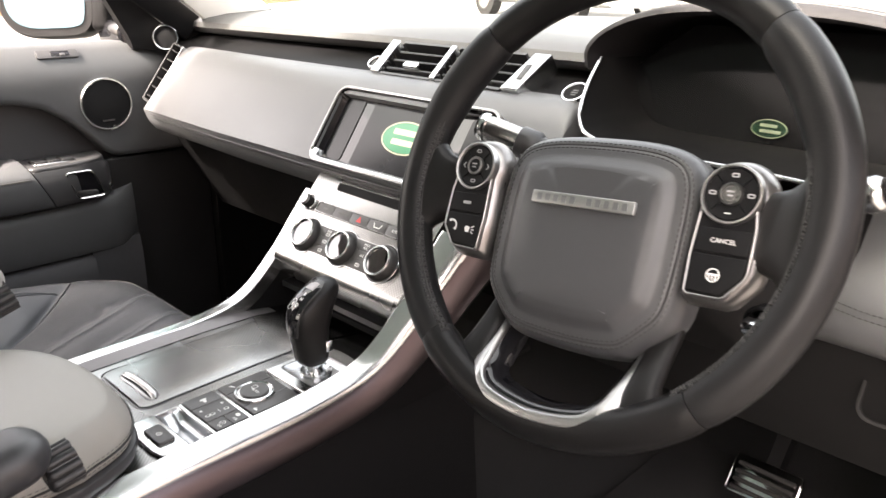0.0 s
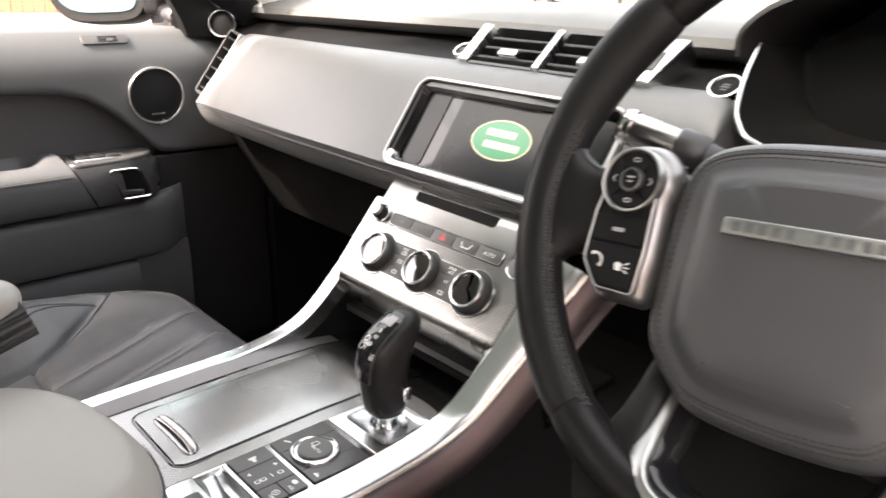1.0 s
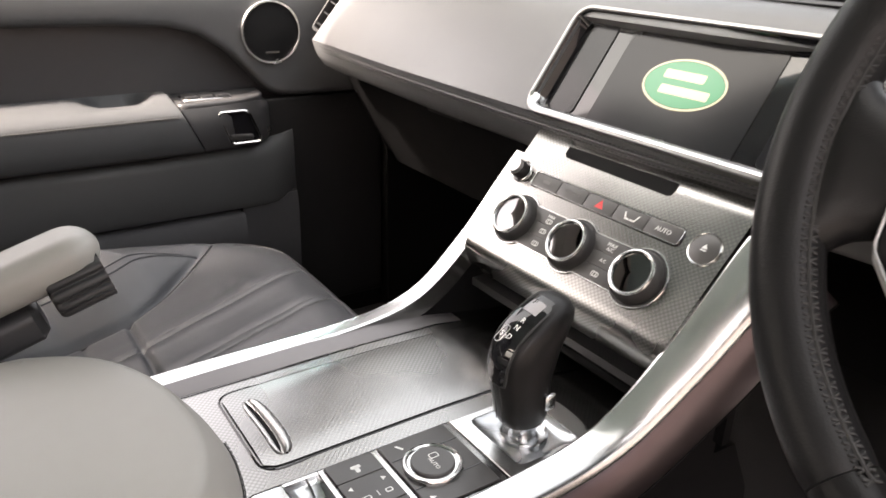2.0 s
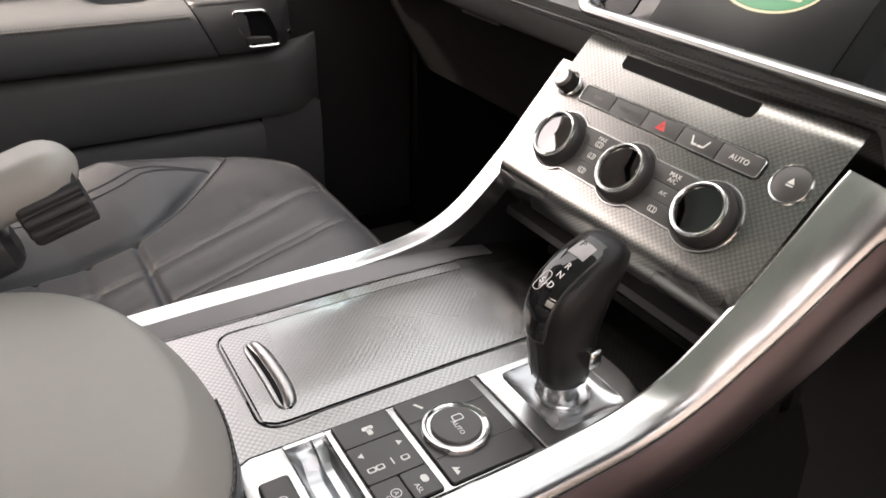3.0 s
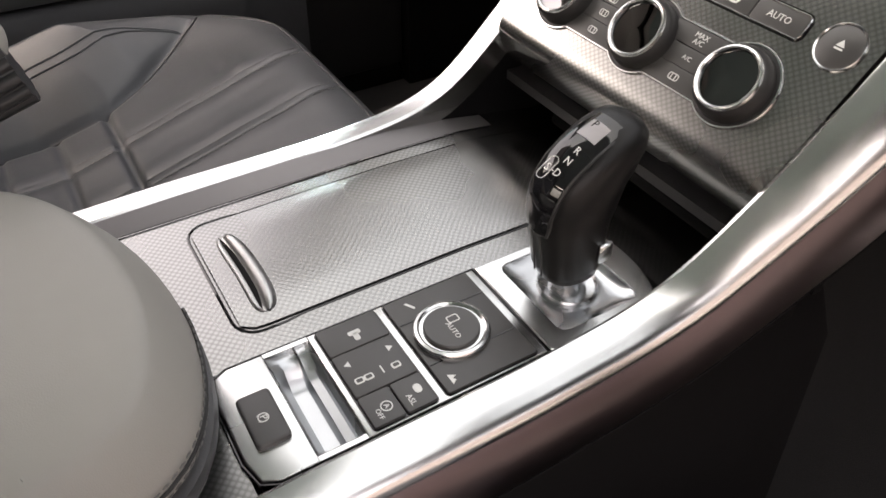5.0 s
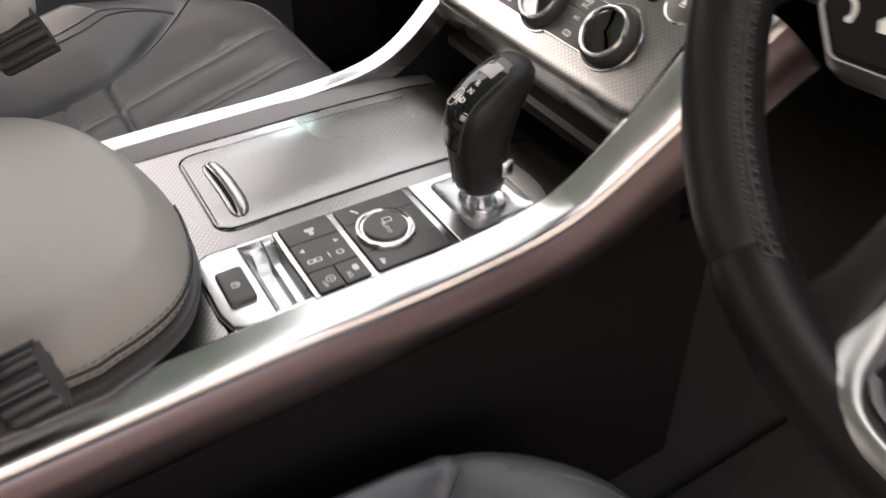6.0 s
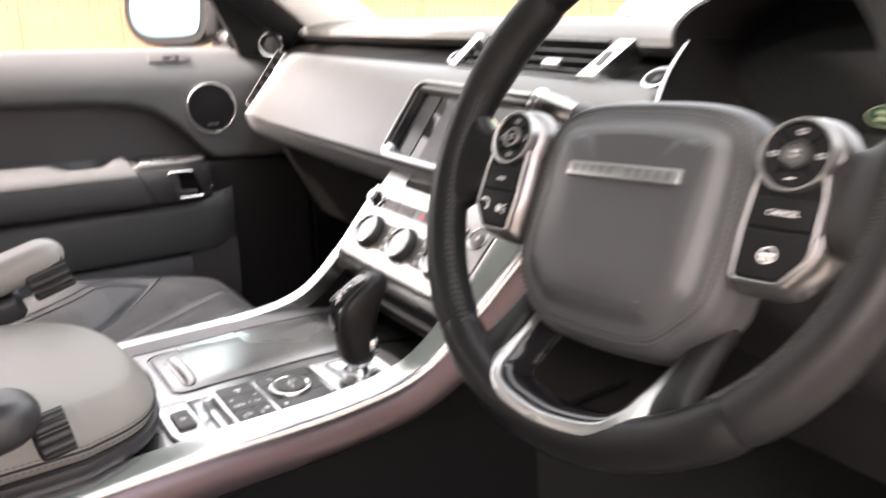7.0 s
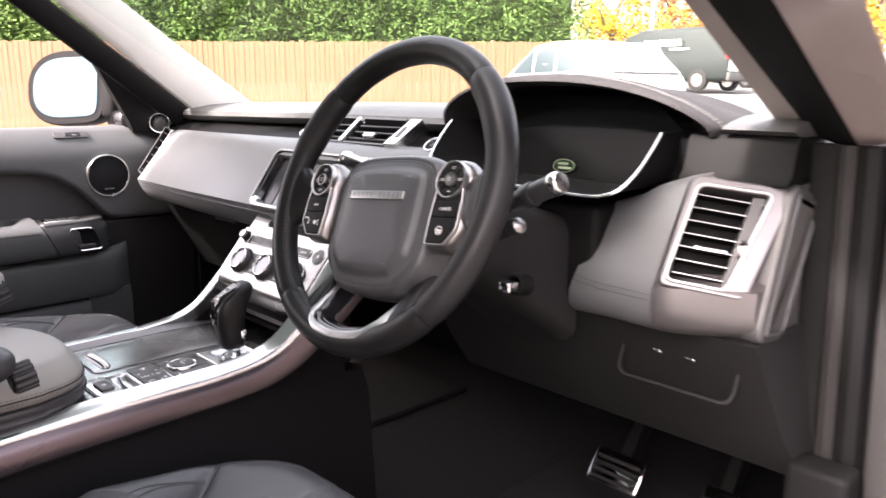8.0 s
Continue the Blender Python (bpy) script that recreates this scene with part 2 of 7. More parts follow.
def inset(pts, d):
    """An outline moved inwards by d (outwards if negative)."""
    out = []
    n = len(pts)
    for i in range(n):
        p0, p1, p2 = (Vector(pts[(i + k) % n]) for k in (-1, 0, 1))
        a, b = (p1 - p0), (p2 - p1)
        if a.length < 1e-9 or b.length < 1e-9:
            out.append(tuple(p1))
            continue
        a.normalize(), b.normalize()
        na, nb = Vector((-a.y, a.x)), Vector((-b.y, b.x))
        k = na + nb
        k = k / max(0.4, k.length_squared) * 2
        out.append(tuple(p1 + k * d))
    return out


def plate(pts, h0, h1, r=0.0, m=None):
    """A solid plate with the outline pts between heights h0 and h1 in its own z, with a rounded upper edge of radius r."""
    rings = [[Vector((x, y, h0)) for x, y in pts]]
    if r > 0:
        for i in range(4):
            a = radians(90 * i / 3)
            q = inset(pts, r * (1 - math.cos(a)))
            rings.append([Vector((x, y, h1 - r + r * math.sin(a))) for x, y in q])
    else:
        rings.append([Vector((x, y, h1)) for x, y in pts])
    bm = loft(rings, True, True)
    if m is not None:
        bm.transform(m)
    return bm


def frame_ring(outer, inner, h0, h1, r=0.001, m=None):
    """A flat frame between two outlines of the same number of points."""
    rings = [[Vector((x, y, h0)) for x, y in outer], [Vector((x, y, h1 - r)) for x, y in outer],
             [Vector((x, y, h1)) for x, y in inset(outer, r)], [Vector((x, y, h1)) for x, y in inset(inner, -r)],
             [Vector((x, y, h1 - r)) for x, y in inner], [Vector((x, y, h0)) for x, y in inner]]
    bm = ring_loft(rings)
    if m is not None:
        bm.transform(m)
    return bm


def lathe(profile, seg=40, m=None):
    """Profile of (radius, height), turned about z."""
    rings = [[Vector((r * math.cos(a), r * math.sin(a), z)) for a in [2 * math.pi * i / seg for i in range(seg)]] for r, z in profile]
    bm = loft(rings, True, True)
    if m is not None:
        bm.transform(m)
    return bm


def smooth_path(pts, per=6, closed=False):
    """Catmull-Rom through the points."""
    p = [Vector(q) for q in pts]
    n = len(p)
    out = []
    for i in range(n if closed else n - 1):
        if closed:
            a, b, c, d = p[(i - 1) % n], p[i], p[(i + 1) % n], p[(i + 2) % n]
        else:
            a, b, c, d = p[max(0, i - 1)], p[i], p[i + 1], p[min(n - 1, i + 2)]
        for k in range(per):
            t = k / per
            out.append(0.5 * ((2 * b) + (c - a) * t + (2 * a - 5 * b + 4 * c - d) * t * t + (3 * b - a - 3 * c + d) * t ** 3))
    if not closed:
        out.append(p[-1])
    return out


def tube(pts, r, seg=8, closed=False, flat=1.0, up=None):
    """A round bar along points; flat squeezes it across the direction up."""
    n = len(pts)
    pts = [Vector(p) for p in pts]
    rings = []
    ref = Vector(up) if up is not None else Vector((0, 0, 1))
    for i, p in enumerate(pts):
        a = pts[(i - 1) % n] if closed or i > 0 else p
        b = pts[(i + 1) % n] if closed or i < n - 1 else p
        t = (b - a).normalized()
        if abs(t.dot(ref)) > 0.98:
            side = t.cross(Vector((1, 0, 0))).normalized()
        else:
            side = t.cross(ref).normalized()
        v = side.cross(t).normalized()
        rings.append([p + side * r * math.cos(2 * math.pi * k / seg) + v * r * flat * math.sin(2 * math.pi * k / seg) for k in range(seg)])
    return ring_loft(rings) if closed else loft(rings, True, True)


def join(*bms):
    out = bmesh.new()
    for b in bms:
        me = bpy.data.meshes.new("tmp")
        b.to_mesh(me)
        b.free()
        out.from_mesh(me)
        bpy.data.meshes.remove(me)
    return out


def lettering(name, text, size, mat, parent, m, extrude=0.00015, world=True):
    """Printed characters lying in the plane of m (x along the line, z out of the surface)."""
    cu = bpy.data.curves.new("letters", 'FONT')
    cu.body, cu.size, cu.extrude, cu.align_x, cu.align_y, cu.space_line = text, size, extrude, 'CENTER', 'CENTER', 0.85
    cu.resolution_u = 2
    tmp = bpy.data.objects.new("letters", cu)
    me = bpy.data.meshes.new_from_object(tmp)
    bpy.data.objects.remove(tmp)
    bpy.data.curves.remove(cu)
    bm = bmesh.new()
    bm.from_mesh(me)
    bpy.data.meshes.remove(me)
    bm.transform(m)
    return part(name, bm, mat, parent, local=not world)


def stitches(line, every=0.006, length=0.004, r=0.0006):
    """One thread stitch after another along a line."""
    bms = bmesh.new()
    pts = [Vector(p) for p in line]
    walked, nxt = 0.0, 0.0
    for a, b in zip(pts, pts[1:]):
        seg = (b - a).length
        while nxt <= walked + seg and seg > 0:
            d = (b - a).normalized()
            c = a + d * (nxt - walked)
            side = d.cross(Vector((0, 0, 1)))
            side = side.normalized() if side.length > 1e-3 else Vector((1, 0, 0))
            up = side.cross(d)
            ring = [(c + d * e * length / 2 + (side * sx + up * sz) * r * w) for e, w in ((-1, 0.5), (0, 1.0), (1, 0.5))
                    for sx, sz in ((1, 0), (0, 1), (-1, 0), (0, -1))]
            vs = [bms.verts.new(p) for p in ring]
            for k in range(2):
                for i in range(4):
                    j = (i + 1) % 4
                    bms.faces.new((vs[k * 4 + i], vs[k * 4 + j], vs[k * 4 + 4 + j], vs[k * 4 + 4 + i]))
            nxt += every
        walked += seg
    return bms


def interp(x, xs, ys):
    return float(np.interp(x, xs, ys))


# ---- the car: shell ----
def grid_sheet(f, us, vs):
    """A sheet of f(u, v) over two ranges."""
    rows = [[Vector(f(u, v)) for v in vs] for u in us]
    bm = loft(rows, False, False)
    return bm


def span(a, b, n):
    return [a + (b - a) * i / (n - 1) for i in range(n)]


floor_bm = rbox((-0.86, -2.2, 0.50), (0.86, 1.05, 0.56), 0.02)
solo("floor", floor_bm, CARPET, "black carpeted car floor", "floor", kind="structure")
solo("wall_bulkhead", box((-0.86, 0.98, 0.5), (0.86, 1.05, 1.27)), DARK, "black bulkhead in front of the footwells", "wall", kind="structure")
tail = join(box((-0.86, -2.25, 0.5), (0.86, -2.2, 1.20)), box((-0.86, -2.25, 1.62), (0.86, -2.2, 1.75)), box((-0.86, -2.25, 1.20), (-0.66, -2.2, 1.62)), box((0.66, -2.25, 1.20), (0.86, -2.2, 1.62)))
solo("wall_rear", tail, DARK, "dark tailgate trim behind the cabin", "wall", kind="structure")
ob = solo("window_5", box((-0.66, -2.23, 1.20), (0.66, -2.225, 1.62)), TINT, "tinted rear window in the tailgate", "window", kind="structure")
ob.visible_shadow = False
ceil = loft([[Vector((x, y, 1.76 - 0.12 * abs(x) ** 2.0 + (0.0 if k else 0.03))) for x in span(-0.66, 0.66, 13)] for k in (0,) for y in (-2.2, -1.5, -0.8, -0.25)], False, False)
ob = solo("ceiling", ceil, LINER, "cloth headliner with a green light cast in its colour", "ceiling", kind="structure")
mod = ob.modifiers.new("thick", 'SOLIDIFY')
mod.thickness, mod.offset = 0.03, 1.0


def header_rows():
    """The roof's front edge, from the headliner down to the top of the windscreen."""
    rows = []
    for k in (0.0, 0.35, 0.7, 1.0):
        row = []
        for x in span(-0.66, 0.66, 17):
            u = max(-1.05, min(1.05, x / 0.60))
            a = Vector((x, -0.25, 1.79 - 0.12 * x * x))
            b = Vector((x * 0.94, -0.015 - 0.24 * u * u, 1.730 - 0.045 * u * u))
            row.append(a.lerp(b, k) + Vector((0, 0, 0.008 * math.sin(math.pi * k))))
        rows.append(row)
    return rows


ob = solo("ceiling_header", loft(header_rows(), False, False), LINER, "cloth roof header above the windscreen, green light cast in its colour", "ceiling", kind="structure")
mod = ob.modifiers.new("thick", 'SOLIDIFY')
mod.thickness, mod.offset = 0.03, 1.0
for sg, nm in ((-1, "trim_cant_left"), (1, "trim_cant_right")):
    cant = [[Vector((sg * x, y, z)) for x, z in ((0.640, 1.742), (0.672, 1.712), (0.712, 1.650), (0.752, 1.580), (0.772, 1.578), (0.738, 1.665), (0.700, 1.745))] for y in (-2.2, -1.2, -0.6, -0.22)]
    solo(nm, loft(cant), PILLAR, "pale cloth trim between headliner and side window", "trim", kind="structure")


def side_shell(sign, name):
    """Body side: sill, pillars and roof rail of one side of the car."""
    bms = []
    x0 = sign * 0.86
    bms.append(rbox((min(x0, x0 + sign * 0.09), -2.2, 0.42), (max(x0, x0 + sign * 0.09), 0.95, 0.60), 0.02))

    def post(a, b, w, t=0.05):
        a, b = Vector(a), Vector(b)
        ring = lambda p: [p + Vector((sx * t / 2, sy * w / 2, 0)) for sx, sy in ((-1, -1), (1, -1), (1, 1), (-1, 1))]
        bms.append(loft([ring(a), ring(b)]))
    post((sign * 0.86, -1.0, 0.55), (sign * 0.82, -0.98, 1.25), 0.12)
    post((sign * 0.82, -0.98, 1.25), (sign * 0.66, -0.92, 1.72), 0.10)
    post((sign * 0.86, -2.1, 0.55), (sign * 0.68, -1.9, 1.72), 0.3)
    bms.append(loft([[Vector((sign * (0.655 + dx), y, 1.71 + dz)) for dx, dz in ((0, 0), (0.06, 0), (0.06, 0.05), (0, 0.05))] for y in (-2.2, -0.25)]))
    # rear door
    bms.append(rbox((min(sign * 0.84, sign * 0.9), -1.95, 0.58), (max(sign * 0.84, sign * 0.9), -1.06, 1.25), 0.02))
    return solo(name, join(*bms), DARK, "dark sill, pillars and roof rail of the body side", "wall", kind="structure")


side_shell(-1, "wall_left")
side_shell(1, "wall_right")

# shelf under the scuttle, and dark glass in the rear doors
solo("wall_scuttle", box((-0.86, 0.40, 1.245), (0.86, 1.05, 1.26)), DARK, "black scuttle panel under the windscreen", "wall", kind="structure")
for sg, nm in ((-1, "window_3"), (1, "window_4")):
    g = grid_sheet(lambda u, v: (sg * (0.87 - 0.20 * v), -1.95 + u * 0.92, 1.24 + 0.46 * v), span(0, 1, 4), span(0, 1, 4))
    solo(nm, g, TINT, "dark tinted rear side window", "window", kind="structure")

# windscreen and its frame
def screen_pt(u, v):
    """u from -1 to 1 across, v from 0 at the cowl to 1 at the header."""
    bx, by, bz = 0.80 * u, 0.86 - 0.40 * u * u, 1.285
    tx, ty, tz = 0.60 * u, -0.02 - 0.24 * u * u, 1.723 - 0.045 * u * u
    return (bx + (tx - bx) * v, by + (ty - by) * v, bz + (tz - bz) * v + 0.03 * math.sin(math.pi * v))


ws = grid_sheet(screen_pt, span(-1, 1, 17), span(0, 1, 9))
ob = solo("window_1", ws, SCREENGLASS, "clear raked windscreen", "window", kind="structure")
ob.visible_shadow = False


# ---- dashboard ----
dash = thing("dashboard", "grey leather dashboard with satin silver trim and a dark top recess", "dashboard", (0, 0.3, 1.05))

Y0X, Y0V = (-0.84, -0.75, -0.45, -0.17, 0.02, 0.22, 0.30), (0.212, 0.203, 0.176, 0.162, 0.160, 0.178, 0.19)


def lift(x):
    """The dashboard rises a little from the passenger's end to its middle."""
    return interp(x, (-0.75, -0.15), (0.0, 0.008))


def beam_ring(x, recess=0.0, zt=1.238, zb=1.137, slant=0.0, y0=None):
    """One section of the leather roll across the dashboard; recess sinks the middle of its face."""
    y0 = interp(x, Y0X, Y0V) if y0 is None else y0
    d = 0.7064 * (zt - zb)
    n = Vector((0, -0.816, 0.578))
    face = [(y0 + d * k, zb + (zt - zb) * k, r) for k, r in
            ((-0.125, 0), (-0.098, 0), (-0.096, 1), (0.75, 1), (0.755, 0), (0.93, 0))]
    prof = [(y0 + 0.19, 1.062, 0), (y0 + 0.09, 1.060, 0), (y0 + 0.045, 1.066, 0), (y0 + 0.018, 1.080, 0), (y0 + 0.003, 1.098, 0), (y0 - 0.004, 1.112, 0)]
    prof += face
    prof += [(y0 + d + 0.006, zt, 0), (y0 + d + 0.02, zt + 0.004, 0), (y0 + d + 0.06, zt + 0.002, 0), (y0 + 0.19, zt - 0.01, 0)]
    ring = []
    for y, z, r in prof:
        p = Vector((x + lift(x) - slant * (1.246 - z), y, z + lift(x)))
        ring.append(p - n * recess * r)
    return ring


SX0, SX1 = -0.163, 0.134
xs = [-0.735, -0.70, -0.6, -0.45, -0.3, -0.2, SX0 - 0.0005]
rings = [beam_ring(x, 0, slant=0.27 * max(0, (-0.45 - x) / 0.285)) for x in xs]
rings += [beam_ring(SX0, 0.016)] + [beam_ring(x, 0.016) for x in (-0.1, 0.0, 0.1)] + [beam_ring(SX1, 0.016), beam_ring(SX1 + 0.0005, 0)]
rings += [beam_ring(x, 0, zt=zt) for x, zt in ((0.15, 1.238), (0.18, 1.238), (0.205, 1.238), (0.216, 1.233), (0.222, 1.222))]
part("leather_roll", loft(rings), DASH, dash, "grey grained leather roll", angle=50)
# twin seam along the lower face of the roll
for k, off in ((0, 0.0), (1, 0.008)):
    line = []
    for x in span(-0.74, 0.24, 60):
        y0 = interp(x, Y0X, Y0V)
        line.append((x, y0 - 0.0050 - off * 0.5, 1.109 + off + lift(x)))
    part("seam_thread", stitches(line, 0.0055, 0.004, 0.0007), DARKTHREAD, dash)
groove = tube([(x, interp(x, Y0X, Y0V) - 0.0058, 1.113 + lift(x)) for x in span(-0.76, 0.24, 40)], 0.0012, 6)
part("seam_groove", groove, BLACK, dash)

# dark recess between roll and top, and the top pad
recess_rings = []
for x in span(-0.86, 0.225, 12):
    y0 = interp(x, Y0X, Y0V)
    recess_rings.append([Vector((x, y, z + lift(x))) for y, z in ((y0 + 0.082, 1.225), (y0 + 0.090, 1.239), (min(0.315, y0 + 0.125), 1.244), (0.352, 1.256), (0.40, 1.268), (0.40, 1.235))])
part("top_recess", loft(recess_rings), DARK, dash, "black recess with the air vents")


def top_ring(x):
    e = abs(x) / 0.86
    yf = 0.326 + 0.012 * e
    if 0.185 < x < 0.655:
        yf = 0.47
    back = 0.93 - 0.40 * e * e
    low = 0.017 if x > 0.655 else 0.0       # a thin ledge only beside the cluster's hood
    pts = [(yf + 0.03, 1.262 + low), (yf + 0.008, 1.268 + low * 0.9), (yf, 1.277 + low * 0.6), (yf + 0.004, 1.287 + low * 0.2), (yf + 0.02, 1.295), (yf + 0.06, 1.302), (yf + 0.16, 1.308), (back, 1.300), (back, 1.262)]
    return [Vector((x, y, z + lift(x))) for y, z in pts]


part("top_pad", loft([top_ring(x) for x in sorted(span(-0.84, 0.742, 29) + [0.184, 0.186, 0.654, 0.656])]), DASHTOP, dash, "grey soft dashboard top")

# ---- screen in the roll ----
FN = Vector((0, -0.816, 0.578))
FU = Vector((0, 0.578, 0.816))


def face_frame(x, k, out=0.0):
    """Pose on the roll's face at x, k from 0 at its foot to 1 at its top; z points out, y up along the face."""
    y0 = interp(x, Y0X, Y0V)
    p = Vector((x + lift(x), y0 + 0.077 * k, 1.137 + 0.109 * k + lift(x))) + FN * out
    return Matrix((Vector((1, 0, 0)), FU, FN)).transposed().to_4x4() , p


rot, p = face_frame(-0.0145, 0.333)
scr_m = Matrix.Translation(p) @ rot
unit = thing("touch_screen", "dark touch screen in a chrome bezel set in the dashboard", "screen", turn=scr_m)
SW, SH = 0.312, 0.122
outer = rrect(SW, SH, 0.020, 6)
inner = inset(outer, 0.0045)
part("bezel", frame_ring(outer, inner, -0.012, 0.0035, 0.0012), DARKSATIN, unit, "satin chrome bezel", local=True)
wall_in = inset(outer, 0.0105)
rings = [[Vector((x, y, 0.001)) for x, y in inner], [Vector((x, y, -0.013)) for x, y in wall_in]]
part("surround", loft(rings, True, False), GLOSS, unit, local=True)
# bright lower lip that runs up into both bottom corners
low = [i for i, (x, y) in enumerate(inner) if y < -0.030]
cut = next((k for k in range(1, len(low)) if low[k] != low[k - 1] + 1), 0)
low = low[cut:] + low[:cut]
lip = []
for d, h in ((0.0030, 0.0030), (0.0036, 0.0044), (0.0055, 0.0040), (0.0085, 0.0012), (0.0112, -0.0040), (0.0126, -0.0116)):
    ring_ = inset(outer, d)
    lip.append([Vector((ring_[i][0], ring_[i][1], h)) for i in low])
part("lower_lip", loft(lip, False, False), SATIN, unit, "bright satin lower lip", local=True, angle=60)
part("panel", plate(inset(outer, 0.008), -0.0145, -0.0125), GLOSS, unit, local=True)
part("display", plate(rrect(0.163, 0.097, 0.003, 2, 0.0, 0.0), -0.0125, -0.0115), SCREEN, unit, "dark switched-on display", local=True)
for sx in (-1, 1):
    part("side_key_panel", plate(rrect(0.034, 0.097, 0.006, 4, sx * 0.1195, 0.001), -0.0125, -0.0112), SCREEN, unit, local=True)


def oval(w, h, n=48):
    return [(w / 2 * math.cos(2 * math.pi * i / n), h / 2 * math.sin(2 * math.pi * i / n)) for i in range(n)]


def emblem(parent, w, h, z, green, cream, m=Matrix()):
    """A green oval with a pale rim and plain bars for its lettering."""
    part("emblem", frame_ring(oval(w, h), inset(oval(w, h), w * 0.022), z, z + 0.0004, 0.0001, m), cream, parent, local=True)
    part("emblem", plate(inset(oval(w, h), w * 0.028), z, z + 0.0003, 0, m), green, parent, local=True)
    for y, dx, ln in ((0.16, -0.03, 0.50), (-0.14, 0.05, 0.60)):
        bm = plate(rrect(w * ln, h * 0.17, h * 0.03, 2, w * dx, h * y), z + 0.0003, z + 0.0006, 0, m)
        part("emblem_bar", bm, cream, parent, local=True)


emblem(unit, 0.088, 0.049, -0.0113, GREEN, CREAM, pose(0.002, 0.005, 0, 0, 0, 0))

# ---- centre vents ----
MID = (0.004, 0.004, 0.008)
vents = thing("centre_vents", "row of black slatted air vents between silver pillars", "air vent", (0.0, 0.27, 1.24), move=MID)
VB, VT = Vector((0, 0.250, 1.243)), Vector((0, 0.300, 1.280))
VU = (VT - VB).normalized()
VN = Vector((0, -VU.z, VU.y))
vm = Matrix((Vector((1, 0, 0)), VU, VN)).transposed().to_4x4()
vm = Matrix.Translation(VB) @ vm
VH = (VT - VB).length
for x, w in ((-0.128, 0.016), (-0.012, 0.009), (0.123, 0.026)):
    lean = 0.012 if x > 0 else (-0.008 if x < -0.1 else -0.006)
    pts = [(x - w / 2 - 0.0, -0.002), (x + w / 2 - 0.0, -0.002), (x + w / 2 + lean, VH + 0.002), (x - w / 2 + lean, VH + 0.002)]
    part("pillar", plate(pts, -0.02, 0.006, 0.0025, vm), SATIN, vents, "satin silver pillar")
for x0, x1 in ((-0.118, -0.018), (-0.006, 0.108)):
    part("vent_box", box((x0, 0.0, -0.045), (x1, VH, -0.04), vm), PLASTIC, vents)
    part("vent_lip", box((x0, -0.003, -0.04), (x1, 0.001, 0.002), vm), PLASTIC, vents)
    part("vent_lip", box((x0, VH - 0.001, -0.04), (x1, VH + 0.003, 0.003), vm), PLASTIC, vents)
    for k in range(3):
        y = VH * (0.22 + 0.27 * k)
        part("slat", rbox((x0, y - 0.0022, -0.024), (x1, y + 0.0022, -0.001), 0.001, 1, vm), SLAT, vents)
    xc = (x0 + x1) / 2
    part("tab", rbox((xc - 0.014, VH * 0.32 - 0.006, -0.004), (xc + 0.014, VH * 0.32 + 0.004, 0.006), 0.002, 2, vm), SATIN, vents, "silver vent tab")
# thumb wheel in the wide pillar
wheel_m = vm @ pose(0.129, VH * 0.45, 0.0055, 0, 0, 0)
part("thumb_wheel", rbox((-0.0045, -0.014, -0.003), (0.0045, 0.014, 0.002), 0.0015, 2, wheel_m), PLASTIC, vents, "black ribbed thumb wheel")


def round_button(name, label, r, m):
    """A small round button in a chrome ring."""
    t = thing(name, label, "button", turn=m, move=MID)
    part("ring", lathe([(r, -0.01), (r, 0.001), (r - 0.0008, 0.0028), (r - 0.0025, 0.003), (r - 0.0035, 0.001), (r - 0.0035, -0.01)], 36), CHROME, t, "chrome ring", local=True)
    part("cap", lathe([(r - 0.0035, -0.01), (r - 0.0036, 0.0008), (r - 0.006, 0.0012), (0.0001, 0.0004)], 36), DARK, t, local=True)
    for dy, w in ((0.003, 0.007), (-0.0005, 0.009), (-0.004, 0.006)):
        part("bar_print", box((-w / 2, dy - 0.0008, 0.0008), (w / 2, dy + 0.0008, 0.0016)), SWITCH, t, local=True)
    return t


round_button("start_button", "black start button in a chrome ring", 0.0165, vm @ pose(0.206, 0.018, -0.008))
round_button("round_knob", "small round chrome-ringed knob beside the vents", 0.0125, vm @ pose(-0.153, 0.022, -0.004))

# ---- instrument binnacle ----
binn = thing("instrument_cluster", "dark instrument display under a leather hood", "instrument cluster", (0.41, 0.33, 1.2), move=(0.003, 0.0, 0.009))
arch = smooth_path([(0.178, 0.318, 1.272), (0.186, 0.306, 1.298), (0.225, 0.300, 1.325), (0.30, 0.298, 1.345), (0.42, 0.300, 1.350), (0.52, 0.306, 1.340), (0.60, 0.316, 1.318), (0.648, 0.330, 1.292), (0.652, 0.342, 1.276)], 4)
arch = [Vector((0.412 + (p.x - 0.412) * 0.955, p.y, p.z)) for p in arch]
hood_rings = []
for p in arch:
    f = 1.0 - min(1.0, abs(p.x - 0.415) / 0.24) ** 3
    c = Vector((0.415, p.y, 1.24))
    inw = (c - p).normalized()
    hood_rings.append([p + inw * 0.012 + Vector((0, 0.20, 0.0)), p + inw * 0.011 + Vector((0, 0.012, 0)), p + inw * 0.006 + Vector((0, -0.002, 0)), p + Vector((0, 0.0, 0)),
                       p - inw * 0.004 + Vector((0, 0.012, 0)), p - inw * 0.004 + Vector((0, 0.05, 0.001)), Vector((p.x, p.y + 0.16, max(1.296, p.z - 0.02 * f))), Vector((p.x, p.y + 0.27, 1.29))])
part("hood", loft(hood_rings, False, False), HOOD, binn, "stitched dark leather hood", angle=60)
